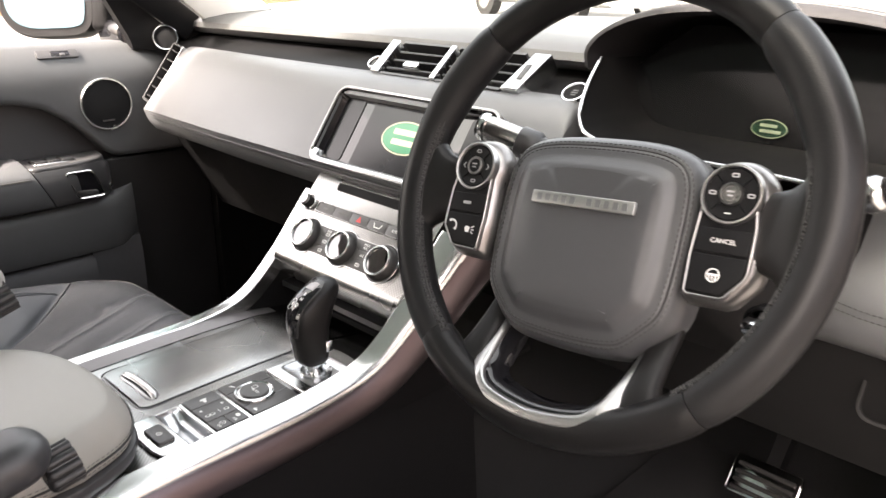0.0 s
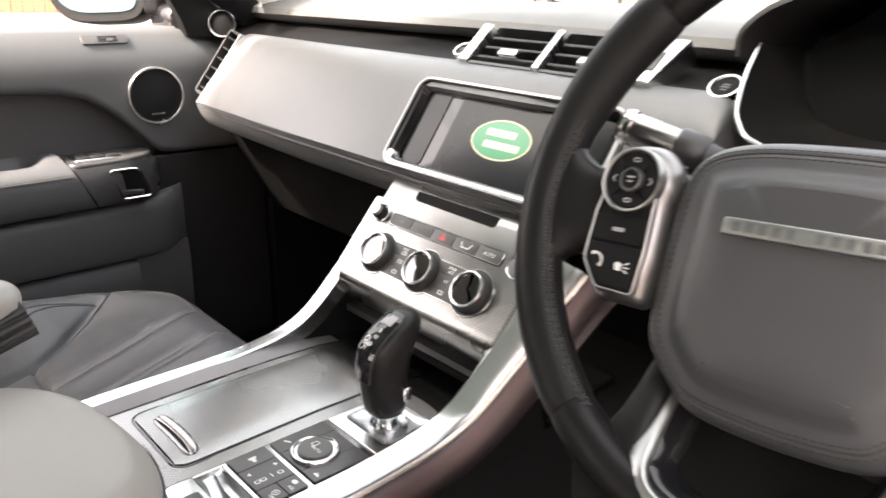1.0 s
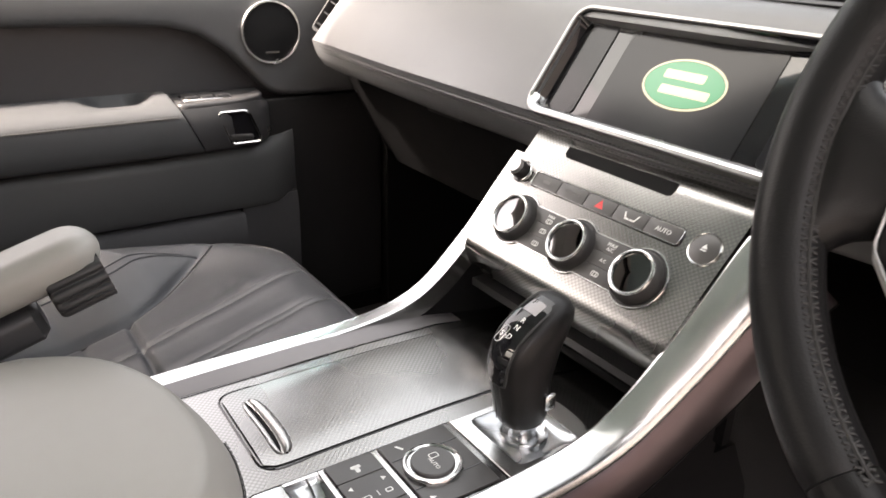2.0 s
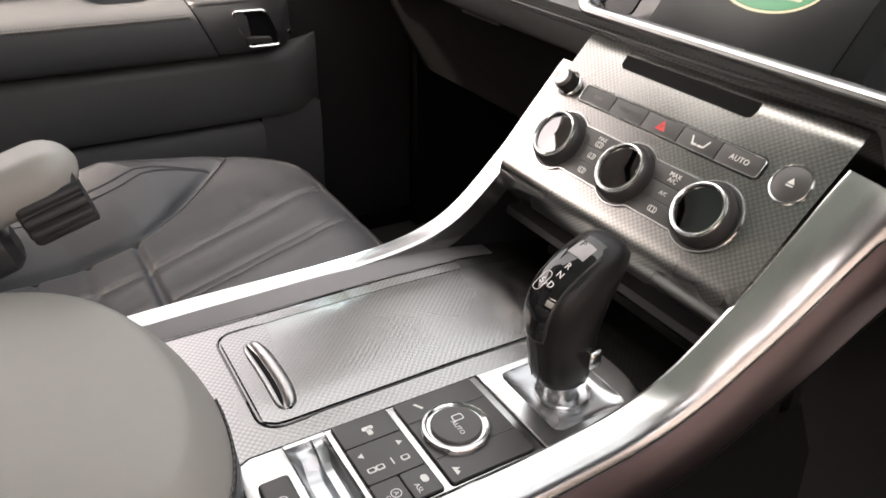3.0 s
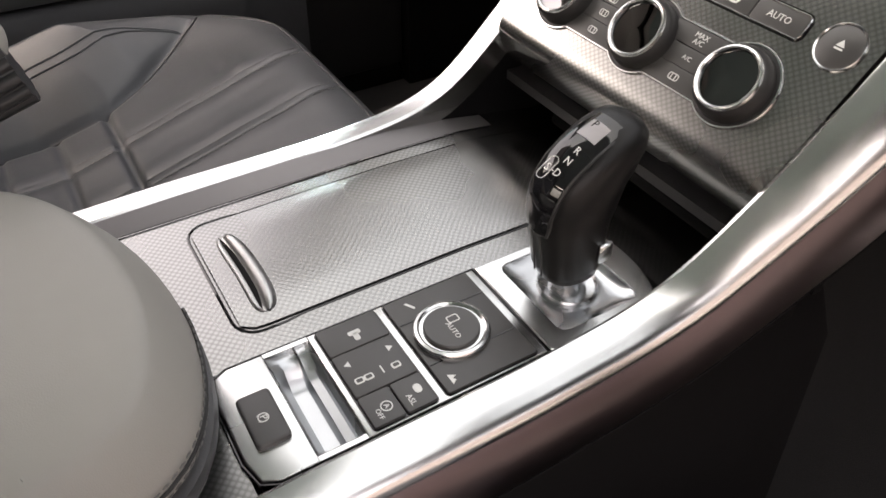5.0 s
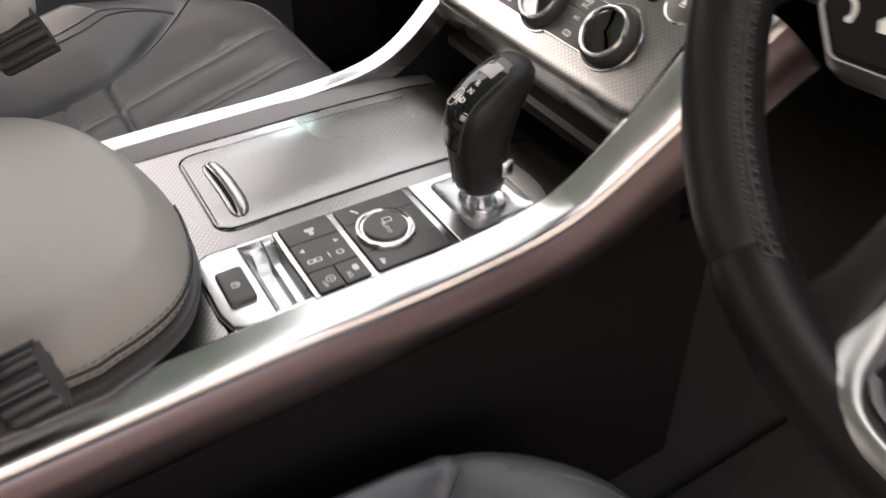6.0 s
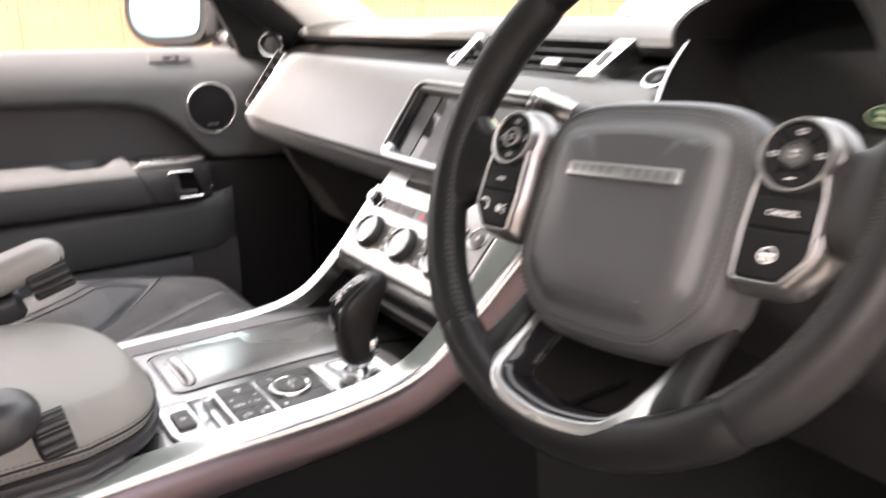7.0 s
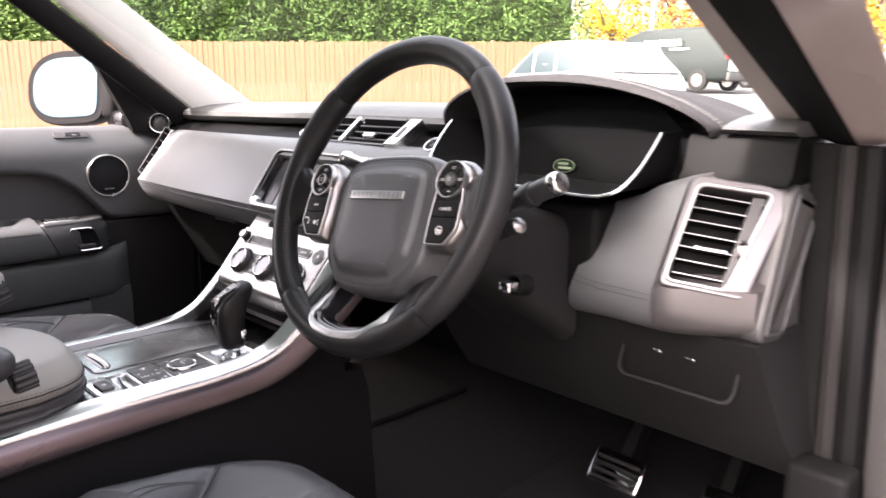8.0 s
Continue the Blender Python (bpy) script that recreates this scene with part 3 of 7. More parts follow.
for k, dy in ((0, 0.018), (1, 0.026)):
    part("seam_thread", stitches([p - (Vector((0.415, p.y, 1.24)) - p).normalized() * 0.0045 + Vector((0, dy, 0)) for p in arch[3:-3]], 0.006, 0.0045, 0.0007), THREAD, binn)
# bezel outline, lower front to upper back
def bez(x, z):
    return Vector((x, 0.196 + (z - 1.20) * 1.25, z))


outl = smooth_path([bez(0.211, 1.286), bez(0.2165, 1.262), bez(0.227, 1.240), bez(0.240, 1.225), bez(0.264, 1.213), bez(0.32, 1.208), bez(0.45, 1.208), bez(0.55, 1.206), bez(0.582, 1.209), bez(0.600, 1.219), bez(0.607, 1.244), bez(0.603, 1.280)], 6)
outl = [Vector((0.412 + (p.x - 0.412) * 0.955, p.y, p.z)) for p in outl]
part("bezel", tube(outl, 0.0022, 8), SATIN, binn, "satin silver bezel")
back = [Vector((0.415 + (p.x - 0.415) * 0.93, 0.345 + (p.z - 1.20) * 0.3, 1.205 + (p.z - 1.206) * 1.0)) for p in outl]
part("tub", loft([outl, back], False, False), PITCH, binn, angle=50)
disp = loft([[Vector((x, 0.338, 1.196)) for x in (0.225, 0.605)], [Vector((x, 0.362, 1.272)) for x in (0.232, 0.598)], [Vector((x, 0.375, 1.325)) for x in (0.30, 0.53)], [Vector((x, 0.385, 1.325)) for x in (0.30, 0.53)], [Vector((x, 0.372, 1.272)) for x in (0.232, 0.598)], [Vector((x, 0.350, 1.196)) for x in (0.225, 0.605)]], False, False)
part("display", disp, DIALGLASS, binn, "black display glass")
dm = Matrix.Translation((0.412, 0.3425, 1.224)) @ pose(0, 0, 0, 75, 0, 0)
def wplate(pts, h0, h1, m):
    return plate(pts, h0, h1, 0, m)
part("emblem", frame_ring(oval(0.039, 0.0205), inset(oval(0.039, 0.0205), 0.0011), 0, 0.0004, 0.0001, dm), CREAM_DIM, binn)
part("emblem", wplate(inset(oval(0.039, 0.0205), 0.0013), 0, 0.0003, dm), GREEN_DIM, binn)
for y, dx, ln in ((0.0032, -0.001, 0.0185), (-0.0029, 0.002, 0.023)):
    part("emblem_bar", wplate(rrect(ln, 0.0035, 0.0006, 2, dx, y), 0.0003, 0.0006, dm), CREAM_DIM, binn)
part("lower_shroud", rbox((0.245, 0.240, 1.06), (0.545, 0.36, 1.190), 0.012, 3), PITCH, binn)

# ---- driver's end of the dashboard ----
dend = thing("dashboard_end", "grey leather dashboard end with a silver framed air vent", "dashboard", (0.62, 0.24, 1.05), move=(0.010, 0.004, 0.008))


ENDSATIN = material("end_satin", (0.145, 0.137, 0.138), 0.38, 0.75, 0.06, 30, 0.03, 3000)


def end_ring(x):
    y0 = interp(x, (0.49, 0.56, 0.65, 0.735), (0.238, 0.216, 0.212, 0.266))
    zt = interp(x, (0.49, 0.56, 0.60, 0.65, 0.74), (1.19, 1.205, 1.222, 1.234, 1.236))
    top = y0 + (zt - 1.12) * 0.66
    sink = 0.034 * min(1.0, max(0.0, (x - 0.634) / 0.008))
    pts = [Vector(p) for p in ((x, y0 + 0.16, 1.045), (x, y0 + 0.06, 1.046), (x, y0 + 0.018, 1.052), (x, y0 + 0.004, 1.064), (x, y0 - 0.002, 1.085), (x, y0, 1.11),
                                (x, y0 + 0.007 + sink, 1.122), (x, (y0 + top) / 2 + 0.001 + sink, (1.12 + zt) / 2), (x, top - 0.004 + sink, zt - 0.006), (x, top + 0.006 + sink, zt), (x, top + 0.05, zt + 0.004), (x, y0 + 0.16, zt))]
    # the inner edge leans outwards to its top and hangs a little lower at its foot
    for p in pts:
        if p.z < 1.10:
            p.z -= 0.010 * max(0.0, (0.56 - x) / 0.07)
        p.x += 0.042 * max(0.0, min(1.0, (p.z - 1.05) / 0.16)) * max(0.0, min(1.0, (0.60 - x) / 0.108))
    return pts



part("leather_end", loft([end_ring(x) for x in (0.492, 0.50, 0.53, 0.56, 0.59, 0.62, 0.634)]), DASH, dend, "grey grained leather", angle=50)
part("satin_end", loft([end_ring(x) for x in (0.6345, 0.642, 0.66, 0.69, 0.715, 0.735)]), ENDSATIN, dend, "dark satin panel round the vent", angle=50)
for off in (0.0, 0.007):
    ln = [(x, interp(x, (0.49, 0.56, 0.65, 0.735), (0.238, 0.216, 0.212, 0.262)) - 0.0022, 1.092 + off) for x in span(0.51, 0.635, 12)]
    part("seam_thread", stitches(ln, 0.0055, 0.004, 0.0007), DARKTHREAD, dend)
part("panel_seam", tube([(0.6345, y0_ - 0.0012, z_) for y0_, z_ in ((0.2172, 1.0640), (0.2140, 1.072), (0.2112, 1.085), (0.2124, 1.108))], 0.0012, 6), BLACK, dend)
va, vb, vc, vd = Vector((0.640, 0.211, 1.112)), Vector((0.722, 0.262, 1.098)), Vector((0.752, 0.318, 1.232)), Vector((0.640, 0.280, 1.234))
ex = (vb - va).normalized()
en = ex.cross(vd - va).normalized()
if en.y > 0:
    en = -en
ey = en.cross(ex)
em = Matrix((ex, ey, en)).transposed().to_4x4()
em = Matrix.Translation(va + en * 0.002) @ em
l2 = [em.inverted() @ p for p in (va, vb, vc, vd)]
quad = [(p.x, p.y) for p in l2]


def round_quad(q, r, n=5):
    pts = []
    for i in range(4):
        p0, p1, p2 = Vector(q[i - 1]), Vector(q[i]), Vector(q[(i + 1) % 4])
        a, b = p1 + (p0 - p1).normalized() * r, p1 + (p2 - p1).normalized() * r
        for k in range(n + 1):
            t = k / n
            pts.append(tuple((1 - t) ** 2 * a + 2 * t * (1 - t) * p1 + t * t * b))
    return pts


vo = round_quad(quad, 0.012)
vi = round_quad([tuple(Vector(p).lerp(Vector(c), 0.0) ) for p, c in zip([(quad[0][0] + 0.009, quad[0][1] + 0.010), (quad[1][0] - 0.024, quad[1][1] + 0.010), (quad[2][0] - 0.026, quad[2][1] - 0.013), (quad[3][0] + 0.010, quad[3][1] - 0.013)], quad)], 0.008)
part("vent_frame", frame_ring(vo, vi, -0.03, 0.0045, 0.002, em), ENDSATIN, dend, "dark satin vent frame")
part("vent_rim", frame_ring(inset(vi, -0.0045), inset(vi, -0.0002), -0.02, 0.0068, 0.0012, em), USATIN, dend, "bright silver vent rim")
part("vent_back", plate(vi, -0.027, -0.0212, 0, em), PITCH, dend)
xr0, xr1 = min(p[0] for p in vi) + 0.001, max(p[0] for p in vi) - 0.001
yv0, yv1 = min(p[1] for p in vi), max(p[1] for p in vi)
for k in range(7):
    y = yv0 + (yv1 - yv0) * (k + 0.6) / 7.2
    sh = (y - yv0) * 0.16
    sl = part("slat", rbox((xr0 + 0.003 + sh * 0.3, y - 0.0010, -0.020), (xr1 - 0.018 + sh, y + 0.0010, -0.004), 0.0006, 1, em), PITCH, dend)
    part("slat_edge", rbox((xr0 + 0.003 + sh * 0.3, y - 0.0009, -0.0045), (xr1 - 0.018 + sh, y + 0.0009, -0.0030), 0.0004, 1, em), DARKSATIN, sl, "thin bright edge")
    if k == 2:
        part("tab", rbox((xr0 + 0.022, y - 0.0025, -0.008), (xr1 - 0.034, y + 0.0025, 0.003), 0.001, 2, em), SATIN, sl, "silver vent tab")
part("vent_wheel_plate", plate([(xr1 - 0.034, yv0 + 0.003), (xr1 - 0.023, yv0 + 0.003), (xr1 - 0.002, yv1 - 0.003), (xr1 - 0.015, yv1 - 0.003)], -0.02, -0.002, 0, em), SWITCH, dend)
part("thumb_wheel", lathe([(0.0001, -0.005), (0.011, -0.005), (0.012, 0.0), (0.011, 0.005), (0.0001, 0.005)], 28, em @ pose(xr1 - 0.018, yv0 + (yv1 - yv0) * 0.42, -0.001, 0, 90, 0)), SATIN, dend, "silver thumb wheel")
# end cap facing the open door
capm = Matrix(((0, 0, 1, 0), (1, 0, 0, 0), (0, 1, 0, 0), (0, 0, 0, 1)))
capo = round_quad([(0.262, 1.050), (0.330, 1.040), (0.412, 1.205), (0.330, 1.232)], 0.022)
part("end_cap", plate(capo, 0.700, 0.742, 0.006, capm), HOUSING, dend, "grey end cap")
part("cap_rim", frame_ring(inset(capo, 0.010), inset(capo, 0.0145), 0.735, 0.7455, 0.0012, capm), HOUSING, dend)
part("cap_panel", plate(inset(capo, 0.0175), 0.735, 0.7435, 0.002, capm), SWITCH, dend)
part("upper_fascia", loft([[Vector((x, y, z)) for y, z in ((0.318, 1.225), (0.330, 1.236), (0.338, 1.272), (0.345, 1.280), (0.42, 1.280), (0.42, 1.225))] for x in (0.60, 0.64, 0.70, 0.735)]), PITCH, dend, "black upper fascia")
# lower knee panel with the stowage flap
knee = thing("knee_panel", "dark lower dashboard panel below the steering column", "panel", (0.5, 0.3, 0.9), move=(0.006, 0.0, 0.008))
kr = [[Vector((x + 0.16 * (1.05 - z) * max(0.0, (x - 0.5) / 0.245), y, z)) for y, z in ((0.40, 1.05), (0.262, 1.05), (0.275, 1.02), (0.315, 0.93), (0.365, 0.86), (0.46, 0.845))] for x in span(0.20, 0.745, 9)]
part("panel", loft(kr), KNEE, knee, "dark grained plastic panel")
km = Matrix.Translation((0.642, 0.2795, 0.998)) @ pose(0, 0, 0, 66, 0, 0)
part("flap_frame", frame_ring(rrect(0.160, 0.064, 0.016, 4), rrect(0.152, 0.056, 0.013, 4), -0.004, 0.0014, 0.0006, km), KNEE, knee)
for dx in (-0.029, 0.016):
    part("flap_clip", rbox((dx - 0.007, 0.008, 0.0), (dx + 0.007, 0.014, 0.006), 0.0015, 1, km), SATIN, knee)

# ---- steering wheel ----
TH = radians(24.0)
WC = Vector((0.4137, -0.0012, 1.2248))
wheel_pose = Matrix.Translation(WC) @ pose(0, 0, 0, 0, 0, -0.5) @ Matrix(((1, 0, 0), (0, math.sin(TH), -math.cos(TH)), (0, math.cos(TH), math.sin(TH)))).to_4x4() @ pose(0, 0, 0, 0, 0, 5.35)
sw = thing("steering_wheel", "black leather steering wheel with silver lower spoke and button pods", "steering wheel", turn=wheel_pose)
RM = 0.1768


def around(a, lo, hi):
    """1 inside an arc of degrees, falling off softly at its ends."""
    a = a % 360
    d = max(lo - a, a - hi, 0.0)
    return math.exp(-(d / 9.0) ** 2)


def rim_arc(a0, a1):
    """A stretch of the rim: an oval section, fuller at the thumb rests, drawn in a little where the covers meet."""
    rings = []
    n = max(8, int(abs(a1 - a0) / 2))
    for i in range(n + 1):
        deg = a0 + (a1 - a0) * i / n
        a = radians(deg)
        e = min(i, n - i)
        k = (0.93, 0.985)[e] if e < 2 else 1.0
        thumb = max(around(deg, 26, 40), around(deg, 140, 154))
        ring = []
        for j in range(22):
            b = 2 * math.pi * j / 22
            rr = RM + k * (0.0164 * math.cos(b) - (0.0032 * thumb if math.cos(b) < 0 else 0.0) * abs(math.cos(b)))
            ring.append(Vector((rr * math.cos(a), rr * math.sin(a), 0.0165 * k * (1 + 0.10 * thumb) * math.sin(b))))
        rings.append(ring)
    return loft(rings)


for a0, a1, nm in ((47.3, 132.7, "upper"), (132.9, 229.9, "left"), (230.1, 312.4, "lower"), (-47.4, 47.1, "right")):
    part("rim_section", rim_arc(a0, a1), RIM if nm in ("upper", "lower") else RIMPERF, sw, "smooth black leather" if nm in ("upper", "lower") else "perforated black leather grip", local=True, angle=60)
# cross stitching round the inside of the two grips
for a0, a1 in ((136, 232), (-50, 44)):
    rows_ = []
    for i in range(56):
        a = radians(a0 + (a1 - a0) * i / 55)
        for tilt in (-1, 1):
            q = []
            for u in (-1, 1):
                aa = a + u * tilt * 0.0085
                b = radians(180 - 33 + u * 13)
                q.append(((RM + 0.0167 * math.cos(b)) * math.cos(aa), (RM + 0.0167 * math.cos(b)) * math.sin(aa), 0.0167 * math.sin(b)))
            rows_.append(tube(q, 0.00075, 5))
    part("rim_stitching", join(*rows_), DARKTHREAD, sw, "cross stitching", local=True)
    ln = [((RM - 0.0140) * math.cos(radians(a0 + (a1 - a0) * i / 60)), (RM - 0.0140) * math.sin(radians(a0 + (a1 - a0) * i / 60)), 0.0091) for i in range(61)]
    part("rim_seam", tube(ln, 0.0010, 6), DARKTHREAD, sw, local=True)
# hub and pad
part("hub", plate([(-0.07, 0.03), (-0.075, -0.05), (-0.05, -0.095), (0.05, -0.095), (0.075, -0.05), (0.07, 0.03)], -0.075, -0.02, 0.004), PLASTIC, sw, local=True)
PADH = [(0.0, 0.0528), (0.020, 0.0526), (0.040, 0.0515), (0.058, 0.0485), (0.0720, 0.0430), (0.0820, 0.0335), (0.0876, 0.0200), (0.0895, 0.0040), (0.0900, -0.0150), (0.0900, -0.0350), (0.0893, -0.0550), (0.0872, -0.0740), (0.0820, -0.0862), (0.0715, -0.0985), (0.0600, -0.1095), (0.0510, -0.1150), (0.0360, -0.1182), (0.0180, -0.1196)]
pad_outline = [(p.x, p.y) for p in smooth_path([(x, y, 0) for x, y in [(-x, y) for x, y in PADH[:0:-1]] + PADH + [(0.0, -0.1201)]], 2, True)]
pad_outline = pad_outline[::-1]


def pad_rings():
    """The cover: a rounded shoulder, a stitched valley, then a bevel up to the flat middle."""
    out = []
    for d, z in ((0.0, -0.044), (0.0, -0.026), (0.0006, -0.0205), (0.0024, -0.0150), (0.0050, -0.0108), (0.0078, -0.0080), (0.0096, -0.0070), (0.0104, -0.0074), (0.0112, -0.0068), (0.0150, -0.0058), (0.0185, -0.0052), (0.0200, -0.0046), (0.0225, -0.0032), (0.0255, -0.0006), (0.0285, 0.0012), (0.0330, 0.0023)):
        out.append([Vector((x, y, z)) for x, y in inset(pad_outline, d)])
    for k, z in ((0.62, 0.0030), (0.4, 0.0030), (0.15, 0.0030)):
        out.append([Vector((x * k, -0.03 + (y + 0.03) * k, z)) for x, y in pad_outline])
    return out


part("airbag_pad", loft(pad_rings()), PAD, sw, "grey leather covered centre pad", local=True, angle=60)
for d, z in ((0.0078, -0.0079), (0.0130, -0.0062)):
    row = inset(pad_outline, d)
    part("pad_stitching", stitches([Vector((x, y, z)) for x, y in row + row[:1]], 0.0042, 0.0030, 0.0006), DARKTHREAD, sw, local=True)
row = inset(pad_outline, 0.0104)
part("pad_seam", tube([(x, y, -0.0072) for x, y in row], 0.0008, 5, True), DARKTHREAD, sw, local=True)
# name bar
bdg = part("badge", plate(rrect(0.0915, 0.0100, 0.001, 2, 0.0, -0.0050), 0.0, 0.0060, 0.0008), BADGEBAR, sw, "brushed silver name bar", local=True)
for i in range(11):
    if i != 5:
        x = -0.038 + i * 0.0076
        part("badge_mark", box((x - 0.0022, -0.0078, 0.0058), (x + 0.0022, -0.0022, 0.0063)), BADGE, bdg, local=True)
part("pad_mark", plate(rrect(0.020, 0.006, 0.001, 2, 0.004, -0.079), 0.0, 0.0022), PAD, sw, local=True)


def spoke(s):
    """The leather web between a pod and the rim, flaring softly into the rim above and below."""
    rings = []
    for x, y0, y1, zc, hz in ((0.088, -0.026, 0.012, -0.020, 0.010), (0.110, -0.032, 0.018, -0.018, 0.012), (0.128, -0.034, 0.0205, -0.0150, 0.0125), (0.140, -0.0355, 0.0215, -0.0110, 0.0125), (0.148, -0.0385, 0.0235, -0.0075, 0.0122), (0.154, -0.0440, 0.0280, -0.0045, 0.0118), (0.159, -0.0520, 0.0350, -0.002, 0.0112), (0.163, -0.0600, 0.0430, 0.0, 0.0100), (0.168, -0.0660, 0.0500, 0.0, 0.0085)):
        ring = []
        for k in range(28):
            a = 2 * math.pi * k / 28
            c, q = math.cos(a), math.sin(a)
            ring.append(Vector((s * x, (y0 + y1) / 2 + (y1 - y0) / 2 * math.copysign(abs(c) ** 0.62, c), zc + hz * math.copysign(abs(q) ** 0.75, q))))
        rings.append(ring)
    part("spoke", loft(rings), RIM, sw, "black leather spoke", local=True, angle=70)


for s in (-1, 1):
    spoke(s)
    # button pod: a satin housing, its face frame, the round pad and two keys
    cx, cy = s * 0.1123, 0.0140
    arc = [(cx + 0.0210 * math.cos(radians(a)), cy + 0.0210 * math.sin(radians(a))) for a in range(-24, 205, 12)]
    tail = [(0.0925, -0.0060), (0.0915, -0.0300), (0.0925, -0.0555), (0.0950, -0.0580), (0.1185, -0.0575), (0.1220, -0.0560), (0.1330, -0.0420), (0.1345, -0.0370), (0.1340, -0.0080)]
    if s < 0:
        tail = [(-x, y) for x, y in tail[::-1]]
    podo = arc + tail
    pod = part("pod_frame", frame_ring(podo, inset(podo, 0.0015), -0.004, 0.0028, 0.0006), USATIN, sw, "satin silver pod frame", local=True, angle=60)
    part("pod_housing", loft([[Vector((x, y, z)) for x, y in inset(podo, d)] for d, z in ((0.0006, -0.0016), (-0.0008, -0.0024), (-0.0042, -0.0080), (-0.0060, -0.0160), (-0.0040, -0.0240))]), PODSATIN, pod, "satin pod housing", local=True, angle=60)
    part("pod_face", plate(inset(podo, 0.0014), -0.003, 0.0014), WKEY, pod, local=True)
    part("ring", lathe([(0.0213, -0.002), (0.0212, 0.0040), (0.0206, 0.0054), (0.0194, 0.0056), (0.0186, 0.0044), (0.0184, -0.002)], 44, pose(cx, cy, 0)), USATIN, pod, "satin ring", local=True)
    part("pad_button", lathe([(0.0184, -0.004), (0.0184, 0.0030), (0.0174, 0.0038), (0.0095, 0.0026), (0.0001, 0.0026)], 44, pose(cx, cy, 0)), WKEY, pod, local=True)
    part("centre_button", lathe([(0.0080, 0.0), (0.0080, 0.0052), (0.0074, 0.0062), (0.0062, 0.0062), (0.0058, 0.0050), (0.0001, 0.0048)], 28, pose(cx, cy, 0)), DARKSATIN, pod, "satin centre button", local=True)
    part("centre_cap", lathe([(0.0058, 0.003), (0.0058, 0.0054), (0.0001, 0.0060)], 24, pose(cx, cy, 0)), PODSATIN if s > 0 else WKEY, pod, local=True)
    for dy_, w_ in ((0.0014, 0.0052), (-0.0014, 0.0040)):
        part("key_print", box((-w_ / 2, dy_ - 0.0006, 0.0056), (w_ / 2, dy_ + 0.0006, 0.0062), pose(cx, cy, 0)), GREYPRINT, pod, local=True)
    for k in range(4):
        a = radians(45 + 90 * k)
        part("key_gap", box((-0.0042, -0.0003, 0.0022), (0.0042, 0.0003, 0.0038), pose(cx + 0.0130 * math.cos(a), cy + 0.0130 * math.sin(a), 0, 0, 0, math.degrees(a))), GLOSS, pod, local=True)
        a = radians(90 * k)
        px_, py_ = cx + 0.0132 * math.cos(a), cy + 0.0132 * math.sin(a)
        if s < 0 and k % 2 == 0:
            d_ = 1 if k == 0 else -1
            chev = [(-0.0008 * d_, 0.0024), (0.0014 * d_, 0.0), (-0.0008 * d_, -0.0024), (-0.0018 * d_, -0.0024), (0.0002 * d_, 0.0), (-0.0018 * d_, 0.0024)]
            part("key_print", plate(chev, 0.0030, 0.0037, 0, pose(px_, py_, 0)), GREYPRINT, pod, local=True)
        elif s > 0 and k == 3:
            part("key_print", box((-0.0022, -0.0004, 0.0030), (0.0022, 0.0004, 0.0037), pose(px_, py_, 0)), PRINT, pod, local=True)
        else:
            part("key_print", frame_ring(rrect(0.0050, 0.0030, 0.0010, 3), rrect(0.0034, 0.0014, 0.0005, 3), 0.0030, 0.0037, 0.00005, pose(px_, py_, 0)), GREYPRINT, pod, local=True)
    kx = s * 0.1130
    part("key", plate(rrect(0.0370, 0.0170, 0.002, 2, kx, -0.0185), 0.0, 0.0030, 0.0008), WKEY, pod, local=True)
    kp = [(0.0945, -0.0285), (0.0950, -0.0550), (0.1190, -0.0548), (0.1318, -0.0405), (0.1318, -0.0285)]
    if s < 0:
        kp = [(-x, y) for x, y in kp[::-1]]
    part("key", plate(kp, 0.0, 0.0030, 0.0008), WKEY, pod, local=True)
    if s > 0:
        lettering("key_text", "CANCEL", 0.0046, PRINT, pod, pose(kx + 0.0005, -0.0185, 0.0031), world=False)
        hm_ = pose(0.1115, -0.0420, 0)
        part("heat_mark", frame_ring(circle(0.0048, 24), circle(0.0040, 24), 0.0026, 0.0034, 0.00005, hm_), PRINT, pod, local=True)
        part("heat_mark", plate(rrect(0.0076, 0.0014, 0.0006, 3, 0, 0.0004), 0.0026, 0.0034, 0, hm_), PRINT, pod, local=True)
        for dx_ in (-0.0022, 0.0, 0.0022):
            part("heat_mark", plate(rrect(0.0009, 0.0030, 0.0004, 3, dx_, -0.0018), 0.0026, 0.0034, 0, hm_), PRINT, pod, local=True)
    else:
        part("key_print", plate(rrect(0.0085, 0.0026, 0.0006, 2, kx, -0.0185), 0.0027, 0.0033), GREYPRINT, pod, local=True)
        # handset: a bent bar with two ends; voice: a small head-shaped wedge with three strokes
        hs = [(-0.1245 + 0.0052 * math.sin(radians(a)), -0.0405 + 0.0052 * math.cos(radians(a)), 0.0031) for a in range(-20, 111, 13)]
        part("key_print", tube(hs, 0.0009, 5, flat=0.4), PRINT, pod, local=True)
        for q in (hs[0], hs[-1]):
            part("key_print", plate(circle(0.0013, 10, q[0] - 0.0004, q[1] - 0.0004), 0.0027, 0.0034), PRINT, pod, local=True)
        part("key_print", plate([(-0.1080, -0.0440), (-0.1045, -0.0440), (-0.1040, -0.0395), (-0.1075, -0.0385), (-0.1095, -0.0405)], 0.0027, 0.0034), PRINT, pod, local=True)
